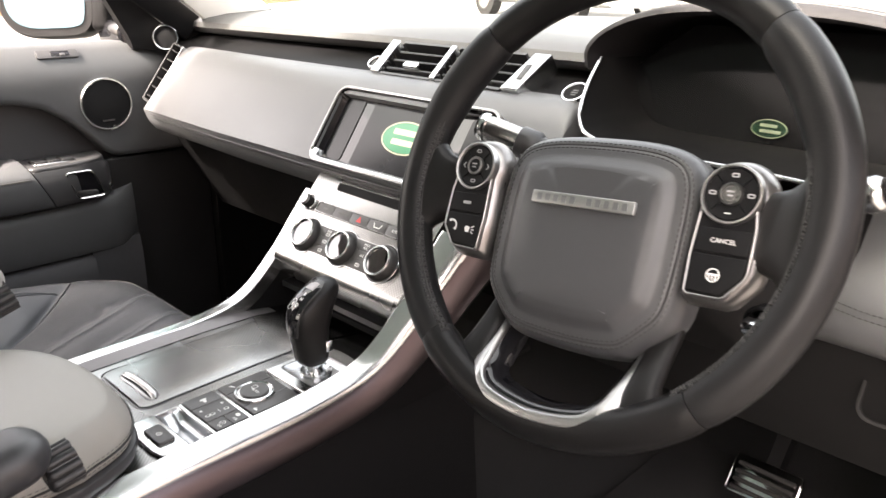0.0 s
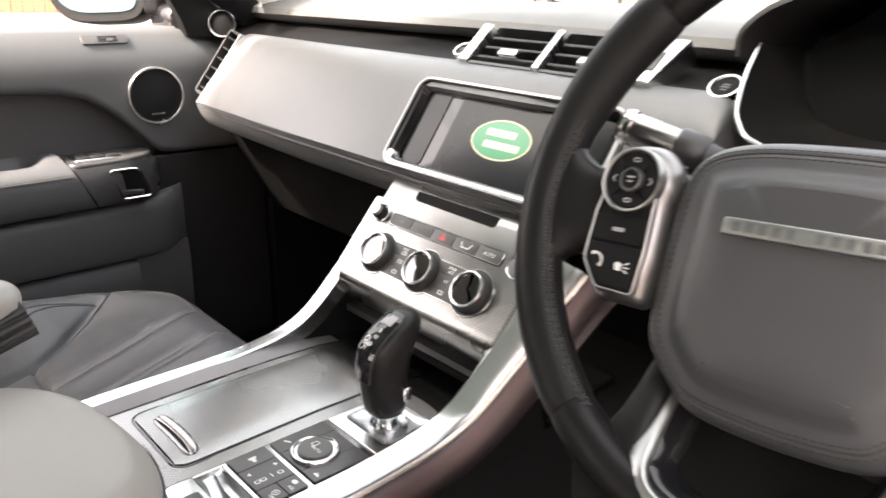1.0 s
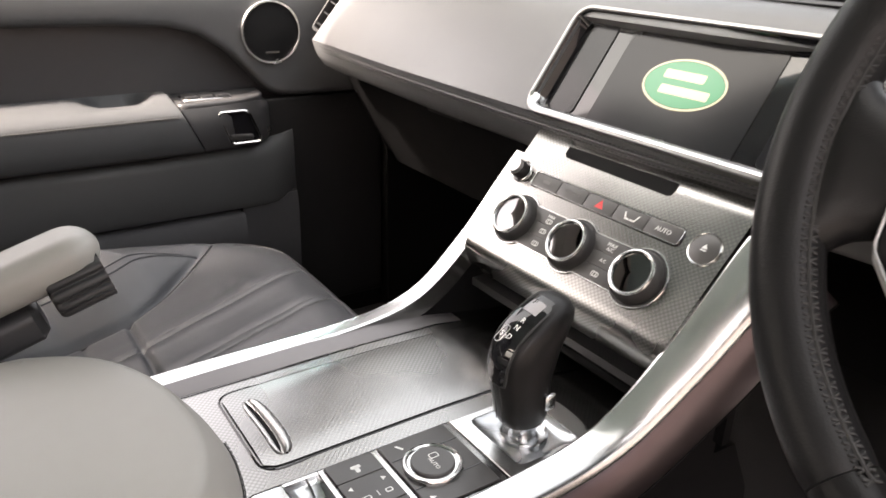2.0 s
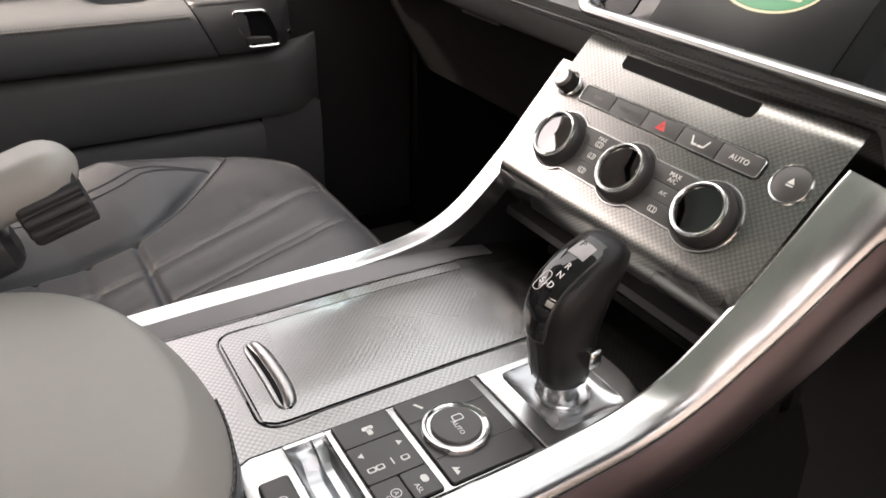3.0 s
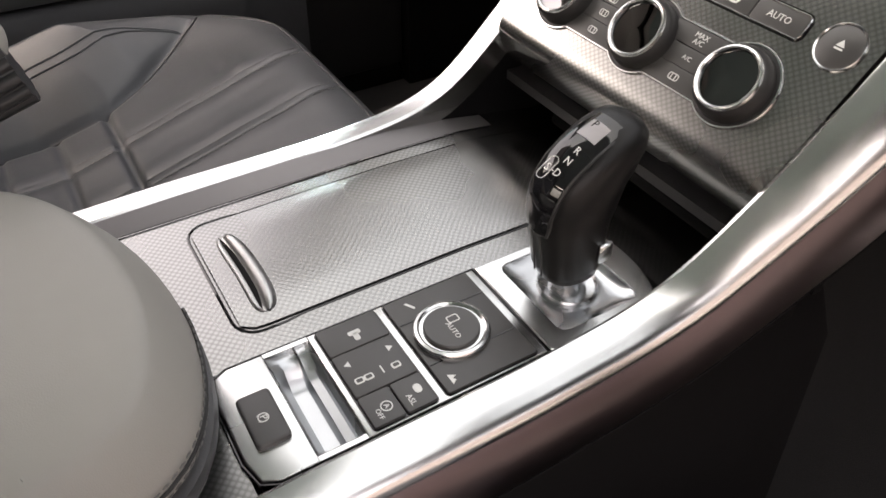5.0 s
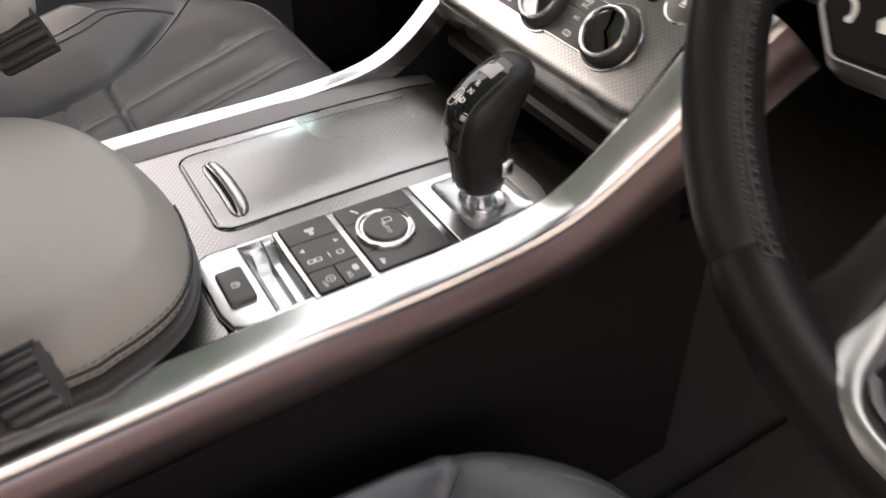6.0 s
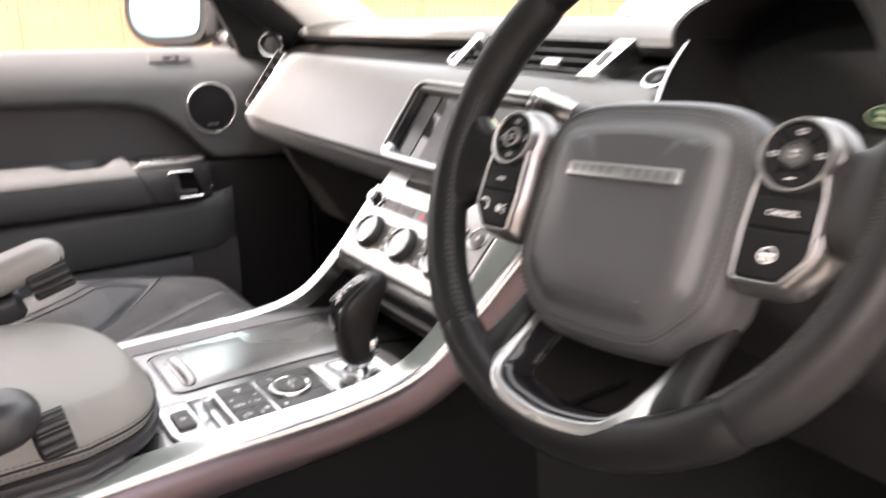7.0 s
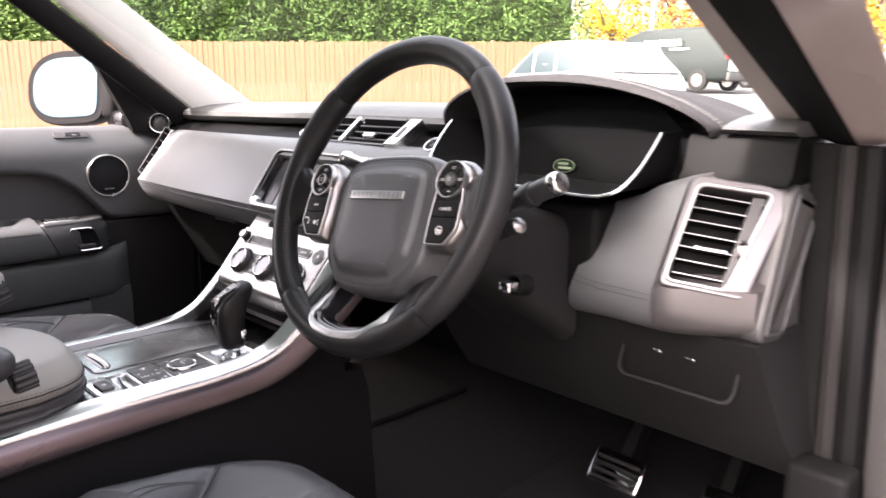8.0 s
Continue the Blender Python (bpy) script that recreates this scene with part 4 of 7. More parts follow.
        for k in range(3):
            part("key_print", box((0.0, -0.0004, 0.0027), (0.0032, 0.0004, 0.0034), pose(-0.1022, -0.0415 + 0.0017 * (k - 1), 0, 0, 0, 30 * (k - 1))), PRINT, pod, local=True)
    # leather lower arm beside the silver trim, flaring into the foot of the rim
    rings = []
    for x0, x1, y, z in ((0.062, 0.0830, -0.070, -0.040), (0.0635, 0.0845, -0.092, -0.031), (0.0640, 0.0850, -0.110, -0.020), (0.0635, 0.0865, -0.126, -0.010), (0.0620, 0.0920, -0.140, -0.003), (0.0580, 0.0990, -0.150, 0.0)):
        ring = []
        for k in range(20):
            a = 2 * math.pi * k / 20
            c, q = math.cos(a), math.sin(a)
            ring.append(Vector((s * ((x0 + x1) / 2 + (x1 - x0) / 2 * math.copysign(abs(c) ** 0.7, c)), y, z - 0.004 + 0.0085 * math.copysign(abs(q) ** 0.7, q))))
        rings.append(ring)
    part("lower_arm", loft(rings), RIM, sw, "dark lower spoke arm", local=True, angle=70)
# the silver U: it rises from behind the pad and runs flush with the foot of the rim
UH = [(0.0665, -0.100, -0.029, 0.0052), (0.0645, -0.120, -0.0155, 0.0062), (0.0620, -0.138, -0.001, 0.0070), (0.0565, -0.1545, 0.0115, 0.0068), (0.0400, -0.1655, 0.0165, 0.0052)]
UW = [q[3] for q in UH] + [0.0046] + [q[3] for q in UH[::-1]]
us = smooth_path([(-x, y, z) for x, y, z, w in UH] + [(0.0, -0.1708, 0.0182)] + [(x, y, z) for x, y, z, w in UH[::-1]], 6)
rings, liner = [], []
for i, p in enumerate(us):
    q = us[min(i + 1, len(us) - 1)] - us[max(i - 1, 0)]
    side = Vector((-q.y, q.x, 0)).normalized()      # towards the opening
    w = interp(i / 6, range(len(UW)), UW)
    k = Vector((0, 0, 1))
    rings.append([p - side * w - k * 0.016, p - side * w - k * 0.0030, p - side * w * 0.75 - k * 0.0006, p + side * w * 0.55, p + side * w * 0.9 - k * 0.0016, p + side * w - k * 0.0050, p + side * w - k * 0.018])
    e = p + side * w
    liner.append([e - k * 0.022, e - k * 0.0055, e + side * 0.0035 - k * 0.0075, e + side * 0.0065 - k * 0.0150, e + side * 0.0070 - k * 0.030])
part("spoke_trim", loft(rings), USATIN, sw, "satin silver U-shaped trim", local=True, angle=50)
part("trim_liner", loft(liner), GLOSS, sw, "gloss black inner lip", local=True, angle=50)

# ---- column and stalks ----
col = thing("steering_column", "black plastic steering column shroud", "steering column", (0.41, 0.12, 1.13), move=(0.002, 0.0, 0.008))
cr = []
for t in (0.0, 0.25, 0.6, 1.0):
    c = Vector((0.412, 0.055, 1.185)).lerp(Vector((0.412, 0.26, 1.105)), t)
    c.z -= 0.024 * t
    w, h = 0.062 + 0.032 * t, 0.046 + 0.042 * t
    cr.append([c + Vector((x, 0.0, y)) for x, y in rrect(2 * w, 2 * h, 0.03, 5)])
part("shroud", loft(cr), KNEE, col, angle=50)
part("adjuster_bezel", lathe([(0.013, -0.02), (0.013, 0.002), (0.011, 0.004), (0.009, 0.002), (0.009, -0.02)], 28, look((0.512, 0.125, 1.103), (0.512, 0.035, 1.119)) @ pose(0, 0, 0, 180, 0, 0)), DARK, col)
part("adjuster_knob", rbox((0.505, 0.100, 1.097), (0.522, 0.122, 1.110), 0.004, 2), CHROME, col, "chrome column adjuster")


def stalk(name, label, a, b, parts):
    t = thing(name, label, "stalk", a)
    a, b = Vector(a), Vector(b)
    d = (b - a).normalized()
    m = Matrix.Translation(a) @ d.to_track_quat('Z', 'X').to_matrix().to_4x4()
    for nm, prof, mat in parts:
        part(nm, lathe(prof, 28, m), mat, t)
    return t, m


t, m = stalk("wiper_stalk", "ribbed dark and silver column stalk", (0.380, 0.118, 1.206), (0.228, 0.078, 1.2465),
             [("arm", [(0.007, 0.0), (0.0075, 0.05), (0.0105, 0.076), (0.0125, 0.092)], PLASTIC),
              ("collar", [(0.0128, 0.090), (0.0152, 0.093), (0.0155, 0.110), (0.0148, 0.112)], PLASTIC),
              ("barrel", [(0.0128, 0.111), (0.0130, 0.140), (0.0124, 0.148)], DARKSATIN),
              ("end_ring", [(0.0126, 0.147), (0.0140, 0.1485), (0.0142, 0.153), (0.0135, 0.1545)], SATIN),
              ("end_cap", [(0.0134, 0.1535), (0.0124, 0.157), (0.0070, 0.159), (0.0001, 0.159)], GLOSS)])
for dx_, w_ in ((0.119, 0.006), (0.129, 0.008), (0.100, 0.007)):
    part("stalk_mark", box((-0.0009, 0.0128 if dx_ > 0.11 else 0.0150, dx_ - w_ / 2), (0.0009, 0.0134 if dx_ > 0.11 else 0.0158, dx_ + w_ / 2), m @ pose(0, 0, 0, 0, 0, 150)), GREYPRINT, t)
t, m = stalk("indicator_stalk", "dark column stalk with a silver tip", (0.455, 0.112, 1.185), (0.590, 0.105, 1.243),
             [("arm", [(0.007, 0.0), (0.0075, 0.05), (0.0105, 0.075), (0.0115, 0.092)], PLASTIC),
              ("collar", [(0.0118, 0.090), (0.0142, 0.093), (0.0145, 0.106), (0.0138, 0.108)], PLASTIC),
              ("barrel", [(0.0122, 0.107), (0.0124, 0.134), (0.0118, 0.137)], PLASTIC),
              ("end_cap", [(0.0125, 0.136), (0.0138, 0.138), (0.0138, 0.146), (0.0110, 0.1500), (0.0001, 0.1508)], SATIN)])
t, m = stalk("cruise_stalk", "short dark column lever with a chrome tip", (0.470, 0.120, 1.160), (0.533, 0.111, 1.189),
             [("arm", [(0.006, 0.0), (0.0065, 0.04), (0.0085, 0.050)], PLASTIC),
              ("end_cap", [(0.0090, 0.049), (0.0100, 0.053), (0.0095, 0.066), (0.0060, 0.069), (0.0001, 0.0695)], DARKSATIN)])

# ---- centre console ----
console = thing("centre_console", "centre console with satin rails and embossed silver trim", "centre console", (-0.015, -0.2, 0.56))
part("tunnel", loft([[Vector(p) for p in ((-0.175, y, 0.56), (0.150, y, 0.56), (0.128, y, z - 0.055), (0.110, y, z - 0.02), (-0.145, y, z - 0.02), (-0.160, y, z - 0.05))] for y, z in ((-0.95, 0.92), (-0.35, 0.925), (0.0, 0.925), (0.045, 0.915), (0.075, 0.902), (0.20, 0.895))]), DARK, console, "black tunnel side")

# top plate, dipping into the bin in front of the lever
def plate_z(y):
    return interp(y, (-0.60, -0.22, -0.05, 0.03, 0.075, 0.11, 0.16), (0.929, 0.935, 0.936, 0.934, 0.928, 0.922, 0.919))


def plate_run(x0, x1, ys):
    part("top_plate", loft([[Vector(p) for p in ((x0, y, plate_z(y) - 0.02), (x1, y, plate_z(y) - 0.02), (x1, y, plate_z(y)), (x0, y, plate_z(y)))] for y in ys]), WEAVE, console, "embossed satin trim plate", angle=60)


plate_run(-0.147, 0.110, [-0.60, -0.4, -0.3, -0.2262])
plate_run(-0.147, 0.0178, [-0.2262, -0.15, -0.05, 0.0, 0.03, 0.0425])
plate_run(0.1002, 0.110, [-0.2262, -0.15, -0.05, 0.0, 0.03, 0.0425])
plate_run(-0.147, 0.110, [0.0425, 0.06, 0.075, 0.09, 0.11, 0.16])

RAIL = [(-0.95, 0.925), (-0.60, 0.930), (-0.35, 0.937), (-0.20, 0.942), (-0.06, 0.944), (0.020, 0.960), (0.077, 1.008), (0.114, 1.052), (0.138, 1.081), (0.146, 1.090)]


def rail(xin, xout, top_in, top_out, side_out, drop, lean=0.0):
    """A satin rail along the console edge that climbs beside the stack, with its lower side."""
    pts = smooth_path([(0, y, z) for y, z in RAIL], 6)
    rings, sides, beads = [], [], []
    for i, p in enumerate(pts):
        q = pts[min(i + 1, len(pts) - 1)] - pts[max(i - 1, 0)]
        nrm = Vector((0, -q.z, q.y)).normalized()
        up = max(0.0, (p.z - 0.945) / 0.15)
        roll = lean * (1.0 + 0.6 * up)
        xi, xo = xin + (top_in - xin) * up, xout + (top_out - xout) * up
        base = p
        s = 1 if xout > xin else -1
        tp = lambda k: Vector((xi + (xo - xi) * k, 0, 0)) + base + nrm * roll * (0.35 - k)
        rings.append([Vector((xi, 0, 0)) + base - nrm * 0.022, tp(0.0) - nrm * 0.002, tp(0.08), tp(0.45) + nrm * roll * 0.10, tp(0.72) + nrm * roll * 0.06, tp(0.88) - nrm * 0.0002,
                      tp(0.96) - nrm * 0.0022, tp(1.0) - nrm * 0.006, Vector((xo - s * 0.002, 0, 0)) + base - nrm * 0.022])
        dd = drop * (1.0 + 0.45 * up)
        low = nrm * roll * 0.6
        sides.append([Vector((xo - s * 0.0025, 0, 0)) + base - nrm * 0.004 - low, Vector((xo + s * 0.001, 0, 0)) + base - nrm * 0.0075 - low, Vector((xo + s * side_out * 0.55, 0, 0)) + base - nrm * (dd * 0.52),
                      Vector((xo + s * side_out * 0.97, 0, 0)) + base - nrm * (dd * 0.96), Vector((xo + s * side_out * 0.93, 0, 0)) + base - nrm * dd, Vector((xo - s * 0.012, 0, 0)) + base - nrm * (dd + 0.004), Vector((xo - s * 0.015, 0, 0)) + base - nrm * 0.016])
        beads.append(Vector((xo + s * side_out * 0.92, 0, 0)) + base - nrm * (dd + 0.0012))
    part("rail", loft(rings), SATIN, console, "satin silver rail")
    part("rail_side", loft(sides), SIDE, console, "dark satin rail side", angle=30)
    part("rail_bead", tube(beads, 0.0010, 6), DARK, console)


rail(0.104, 0.128, 0.121, 0.160, 0.012, 0.046, 0.011)
rail(-0.146, -0.166, -0.140, -0.163, 0.010, 0.046)

# cubby lid with its grip
def lid_pts():
    o = [Vector((x, y)) for x, y in rrect(0.1085, 0.306, 0.013, 5, -0.05725, -0.0435)]
    # long sides in short steps, so that they follow the plate
    return [tuple(a.lerp(b, k / n)) for a, b in zip(o, o[1:] + o[:1]) for n in [max(1, int((b - a).length / 0.012))] for k in range(n)]


lid_out = lid_pts()
rings = []
for d, dz in ((-0.0016, -0.004), (-0.0016, 0.0004), (-0.0010, 0.0007), (0.0003, -0.0015)):
    near, wide = inset(lid_out, d), inset(lid_out, d * 2.0)
    rings.append([Vector((x, y, plate_z(y) + dz)) for x, y in (wide[i] if lid_out[i][1] < -0.168 and d < 0 else near[i] for i in range(len(near)))])
part("lid_gap", loft(rings), GLOSS, console)
def lid_sheet():
    bm = bmesh.new()
    nx, ny = 10, 40
    grid = []
    for j in range(ny + 1):
        y = -0.1958 + 0.304 * j / ny
        row = []
        for i in range(nx + 1):
            u = -1 + 2 * i / nx
            e = min(1.0, (y + 0.1958) / 0.012)
            hw = 0.0537 - 0.006 * (1 - e) ** 2
            x = -0.05725 + hw * u
            row.append(bm.verts.new((x, y, plate_z(y) + 0.0016 + 0.0012 * (1 - abs(u) ** 6) - 0.0004)))
        grid.append(row)
    for a, b in zip(grid, grid[1:]):
        for i in range(nx):
            bm.faces.new((a[i], a[i + 1], b[i + 1], b[i]))
    return bm


part("cubby_lid", lid_sheet(), WEAVE, console, "embossed satin sliding lid", angle=60)
# bowed grip ridge; a near-black strip stands in for the finger hollow's shade
gl = smooth_path([(-0.0915, -0.1775, 0), (-0.070, -0.1755, 0), (-0.050, -0.1747, 0), (-0.031, -0.1750, 0), (-0.0125, -0.1768, 0)], 8)
ridge, hollow = [], []
for i, p in enumerate(gl):
    k = i / (len(gl) - 1)
    e = max(0.05, 1.0 - abs(2 * k - 1) ** 5) ** 0.5
    z = plate_z(p.y) + 0.0020
    ridge.append([Vector((p.x, p.y + 1.35 * dy * e, z + 1.1 * dz * e)) for dy, dz in ((-0.0072, -0.001), (-0.0066, 0.0014), (-0.0052, 0.0022), (-0.0040, 0.0010), (-0.0018, 0.0006), (-0.0008, 0.0026), (0.0006, 0.0043), (0.0022, 0.0048), (0.0040, 0.0040), (0.0055, 0.0018), (0.0064, -0.001))])
    e2 = max(0.05, 1.0 - abs(2 * k - 1) ** 3)
    hollow.append([Vector((p.x, p.y - 0.0036 + dy * e2, z + 0.0014 * e + dz)) for dy, dz in ((0.0019, 0.0), (0.0, 0.0002), (-0.0019, 0.0))])
part("lid_grip", loft(ridge, False, False), USATIN, console, "raised satin lid grip", angle=70)
part("grip_hollow", loft(hollow, False, False), PITCH, console)

# groove beside the lid and the sloping inner face under the rail
part("side_groove", tube([(-0.1262, y, plate_z(y) + 0.0002) for y in span(-0.42, 0.055, 40)], 0.0006, 6), GLOSS, console)
face = []
for y in span(-0.42, 0.06, 16):
    zr = interp(y, [q[0] for q in RAIL], [q[1] for q in RAIL])
    z0 = plate_z(y)
    zr = z0 + min(zr - z0, 0.012) * interp(y, (-0.10, 0.055), (1.0, 0.12))
    face.append([Vector(p) for p in ((-0.1275, y, z0 - 0.004), (-0.1285, y, z0 + 0.0004), (-0.136, y, z0 + (zr - z0) * 0.40), (-0.1462, y, zr - 0.0012), (-0.1462, y, z0 - 0.004))])
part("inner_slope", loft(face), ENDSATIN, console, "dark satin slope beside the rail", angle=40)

# switch field
PX0, PX1 = 0.0195, 0.0985
field = thing("switch_panel", "silver framed panel with black drive switches", "switch panel", (0.058, -0.14, 0.936))
zt = 0.9385
fo = [(PX1, -0.0545), (PX0, -0.0545), (PX0, -0.214), (PX0 + 0.004, -0.222), (PX0 + 0.018, -0.2255), (PX1 - 0.018, -0.2255), (PX1 - 0.004, -0.222), (PX1, -0.214)]
TY0, TY1 = -0.1935, -0.1670
rear = [(PX0, TY0), (PX0, -0.214), (PX0 + 0.004, -0.222), (PX0 + 0.018, -0.2255), (PX1 - 0.018, -0.2255), (PX1 - 0.004, -0.222), (PX1, -0.214), (PX1, TY0)]
part("panel_frame", plate(rear, 0.915, zt, 0.0010), SATIN, field, "bright silver frame")
part("panel_frame", plate([(PX0, -0.0545), (PX0, TY1), (PX1, TY1), (PX1, -0.0545)], 0.915, zt, 0.0010), SATIN, field, "bright silver frame")
for x0, x1 in ((PX0, PX0 + 0.003), (PX1 - 0.003, PX1)):
    part("panel_frame", box((x0, TY0, 0.915), (x1, TY1, zt - 0.0003)), SATIN, field)
part("panel_edge", frame_ring(inset(fo, -0.0022), inset(fo, -0.0008), 0.920, zt - 0.001, 0.0004), GLOSS, field)


def key(x0, x1, y0, y1, mat=SWITCH, h=0.0022):
    return part("key", plate(rrect(x1 - x0, y1 - y0, 0.0015, 2, (x0 + x1) / 2, (y0 + y1) / 2), zt - 0.001, zt + h, 0.0006), mat, field)


xm = (PX0 + PX1) / 2
for y0, y1 in ((-0.1635, -0.1240), (-0.1200, -0.0600)):
    part("key_bed", plate(rrect(PX1 - PX0 - 0.0015, y1 - y0, 0.003, 3, xm, (y0 + y1) / 2), zt - 0.001, zt + 0.0004), GLOSS, field)
# block of stability and height keys
b0, b1 = -0.1625, -0.1250
a0, a1 = PX0 + 0.0018, PX1 - 0.0018
key(a0, a0 + 0.0215, b0, b1)
key(a0 + 0.0222, a0 + 0.0535, b0, b1)
key(a0 + 0.0542, a1, b0, (b0 + b1) / 2 - 0.0004)
key(a0 + 0.0542, a1, (b0 + b1) / 2 + 0.0004, b1)


def mark(pts, x, y, turn=0.0, s=1.0, mat=PRINT, h=0.0):
    return part("key_print", plate([(px * s, py * s) for px, py in pts], zt + 0.0022 + h, zt + 0.00245 + h, 0, pose(x, y, 0, 0, 0, turn)), mat, field)


tri_pts = [(-0.0022, -0.0013), (0.0022, -0.0013), (0, 0.0022)]
mark(rrect(0.0075, 0.0032, 0.001, 2), a0 + 0.011, (b0 + b1) / 2 + 0.001, 90)
mark(rrect(0.0035, 0.0055, 0.001, 2), a0 + 0.0145, (b0 + b1) / 2 + 0.001, 90)
mark(tri_pts, a0 + 0.031, b0 + 0.006, 90 + 90)
mark(tri_pts, a0 + 0.031, b1 - 0.006, 0)
for dy in (0.007, 0.0125, 0.029):
    mark(rrect(0.0055, 0.0042, 0.0012, 3), a0 + 0.044, b0 + dy, 90)
    mark(rrect(0.0035, 0.0022, 0.0006, 2), a0 + 0.044, b0 + dy, 90, 1.0, SWITCH, 0.0003)
mark(rrect(0.0055, 0.0008, 0.0002, 2), a0 + 0.043, b0 + 0.021, 0)
TXT = zt + 0.0023
lettering("key_text", "OFF", 0.0040, PRINT, field, pose(a0 + 0.0690, b0 + 0.006, TXT, 0, 0, 0))
part("key_print", frame_ring(circle(0.0034, 20), circle(0.0027, 20), TXT, TXT + 0.0002, 0.00005, pose(a0 + 0.066, b0 + 0.0115, 0)), PRINT, field)
lettering("key_text", "A", 0.0042, PRINT, field, pose(a0 + 0.066, b0 + 0.0115, TXT, 0, 0, 0))
lettering("key_text", "ASL", 0.0046, PRINT, field, pose(a0 + 0.0690, b1 - 0.013, TXT, 0, 0, 0))
mark(rrect(0.006, 0.0045, 0.002, 3), a0 + 0.0640, b1 - 0.0065, 0)
# terrain dial block
c0, c1 = -0.1190, -0.0610
key(a0, a1, c0, c1)
for x in (a0 + 0.0205, a0 + 0.0545):
    part("key_gap", box((x - 0.0003, c0 + 0.001, zt + 0.002), (x + 0.0003, c1 - 0.001, zt + 0.0026)), GLOSS, field)
dx, dy = a0 + 0.0385, c0 + 0.0245
part("dial_ring", lathe([(0.0225, zt), (0.0225, zt + 0.0045), (0.0215, zt + 0.0058), (0.0198, zt + 0.0062), (0.0186, zt + 0.0054), (0.0186, zt)], 48, pose(dx, dy, 0)), SATIN, field, "satin chrome dial ring")
part("dial_groove", lathe([(0.0186, zt), (0.0186, zt + 0.0048), (0.0165, zt + 0.0048), (0.0165, zt)], 48, pose(dx, dy, 0)), SATIN, field)
part("dial_cap", lathe([(0.0164, zt), (0.0164, zt + 0.0062), (0.0156, zt + 0.0070), (0.0001, zt + 0.0070)], 48, pose(dx, dy, 0)), SWITCH, field, "black dial cap")
lettering("dial_text", "AUTO", 0.0047, PRINT, field, pose(dx + 0.0035, dy - 0.001, zt + 0.0071, 0, 0, 0))
part("key_print", frame_ring(rrect(0.0075, 0.0055, 0.0014, 3), rrect(0.0061, 0.0041, 0.001, 3), zt + 0.0070, zt + 0.0072, 0.00005, pose(dx - 0.0045, dy + 0.0035, 0, 0, 0, 90)), PRINT, field)
mark([(-0.0035, -0.0020), (0.0035, -0.0020), (0.0015, 0.0010), (0.0, -0.0005), (-0.0012, 0.0022)], a0 + 0.0680, c0 + 0.0075, 0)
mark([(-0.0035, 0.0015), (0.0030, -0.0020), (0.0035, -0.0005), (-0.0020, 0.0025)], a0 + 0.009, c0 + 0.0135, 60)
# parking brake key and coin tray
# coin tray: a polished trough that runs down to a facet at its inner end
tx0, tx1 = PX0 + 0.003, PX1 - 0.003
TRAY = material("tray_metal", (0.44, 0.45, 0.46), 0.24, 1.0, 0.05, 40, 0.03, 2500)


def trough(x):
    """Section of the coin tray: a sloping back wall, a sunk floor with a low step, an upright front wall."""
    k = min(1.0, max(0.0, (x - tx0 - 0.003) / 0.018))
    k = k * k * (3 - 2 * k)
    e = min(1.0, max(0.0, (tx1 - x) / 0.004)) ** 0.5
    dep = (0.0035 + 0.0125 * k) * e
    return [Vector((x, y, z)) for y, z in ((TY0, zt - 0.0004), (TY0 + 0.0012, zt - 0.0012), (TY0 + 0.0060, zt - dep * 0.80), (TY0 + 0.0075, zt - dep), (TY1 - 0.0105, zt - dep), (TY1 - 0.0095, zt - dep * 0.92),
                                           (TY1 - 0.0085, zt - dep * 0.62), (TY1 - 0.0035, zt - dep * 0.58), (TY1 - 0.0022, zt - dep * 0.50), (TY1 - 0.0010, zt - 0.0014), (TY1, zt - 0.0004))]


part("tray", loft([trough(x) for x in [tx0 + (tx1 - tx0) * i / 40 for i in range(41)]], False, False), TRAY, field, "polished coin tray", angle=30)
kx = xm + 0.004
part("brake_key", plate(rrect(0.0345, 0.0185, 0.003, 4, kx - 0.001, -0.2085), zt - 0.001, zt + 0.0040, 0.0015), SWITCH, field, "black parking brake key")
part("key_print", frame_ring(circle(0.0030, 20), circle(0.0024, 20), zt + 0.0040, zt + 0.0042, 0.00004, pose(kx, -0.2085, 0)), PRINT, field)
lettering("key_text", "(P)", 0.0058, PRINT, field, pose(kx, -0.2085, zt + 0.0041, 0, 0, 0))

# ---- gear selector ----
gear = thing("gear_selector", "black leather gear lever on a polished silver base", "gear lever", (0.06, -0.01, 0.936))
go = [(0.1015, 0.005), (0.097, 0.026), (0.078, 0.037), (0.050, 0.040), (0.0195, 0.036), (0.0195, -0.0525), (0.1015, -0.0525)]
go = [(p.x, p.y) for p in smooth_path([(x, y, 0) for x, y in go[:5]], 4)] + go[5:]
GC = Vector((0.0585, -0.009))


def polar(pts, n=64):
    """The outline's points at n even angles about the dish's middle."""
    out = []
    for k in range(n):
        d = Vector((math.cos(2 * math.pi * (k + 0.5) / n), math.sin(2 * math.pi * (k + 0.5) / n)))
        best = 0.0
        for p, q in zip(pts, pts[1:] + pts[:1]):
            p, q = Vector(p[:2]) - GC, Vector(q[:2]) - GC
            e = q - p
            den = d.x * e.y - d.y * e.x
            if abs(den) > 1e-12:
                t = (p.x * e.y - p.y * e.x) / den
                w = (p.x * d.y - p.y * d.x) / den
                if t > 0 and -1e-6 <= w <= 1 + 1e-6:
                    best = max(best, t)
        out.append(GC + d * best)
    return out


def lay(pts, z):
    return [Vector((p.x, p.y, z)) for p in pts]


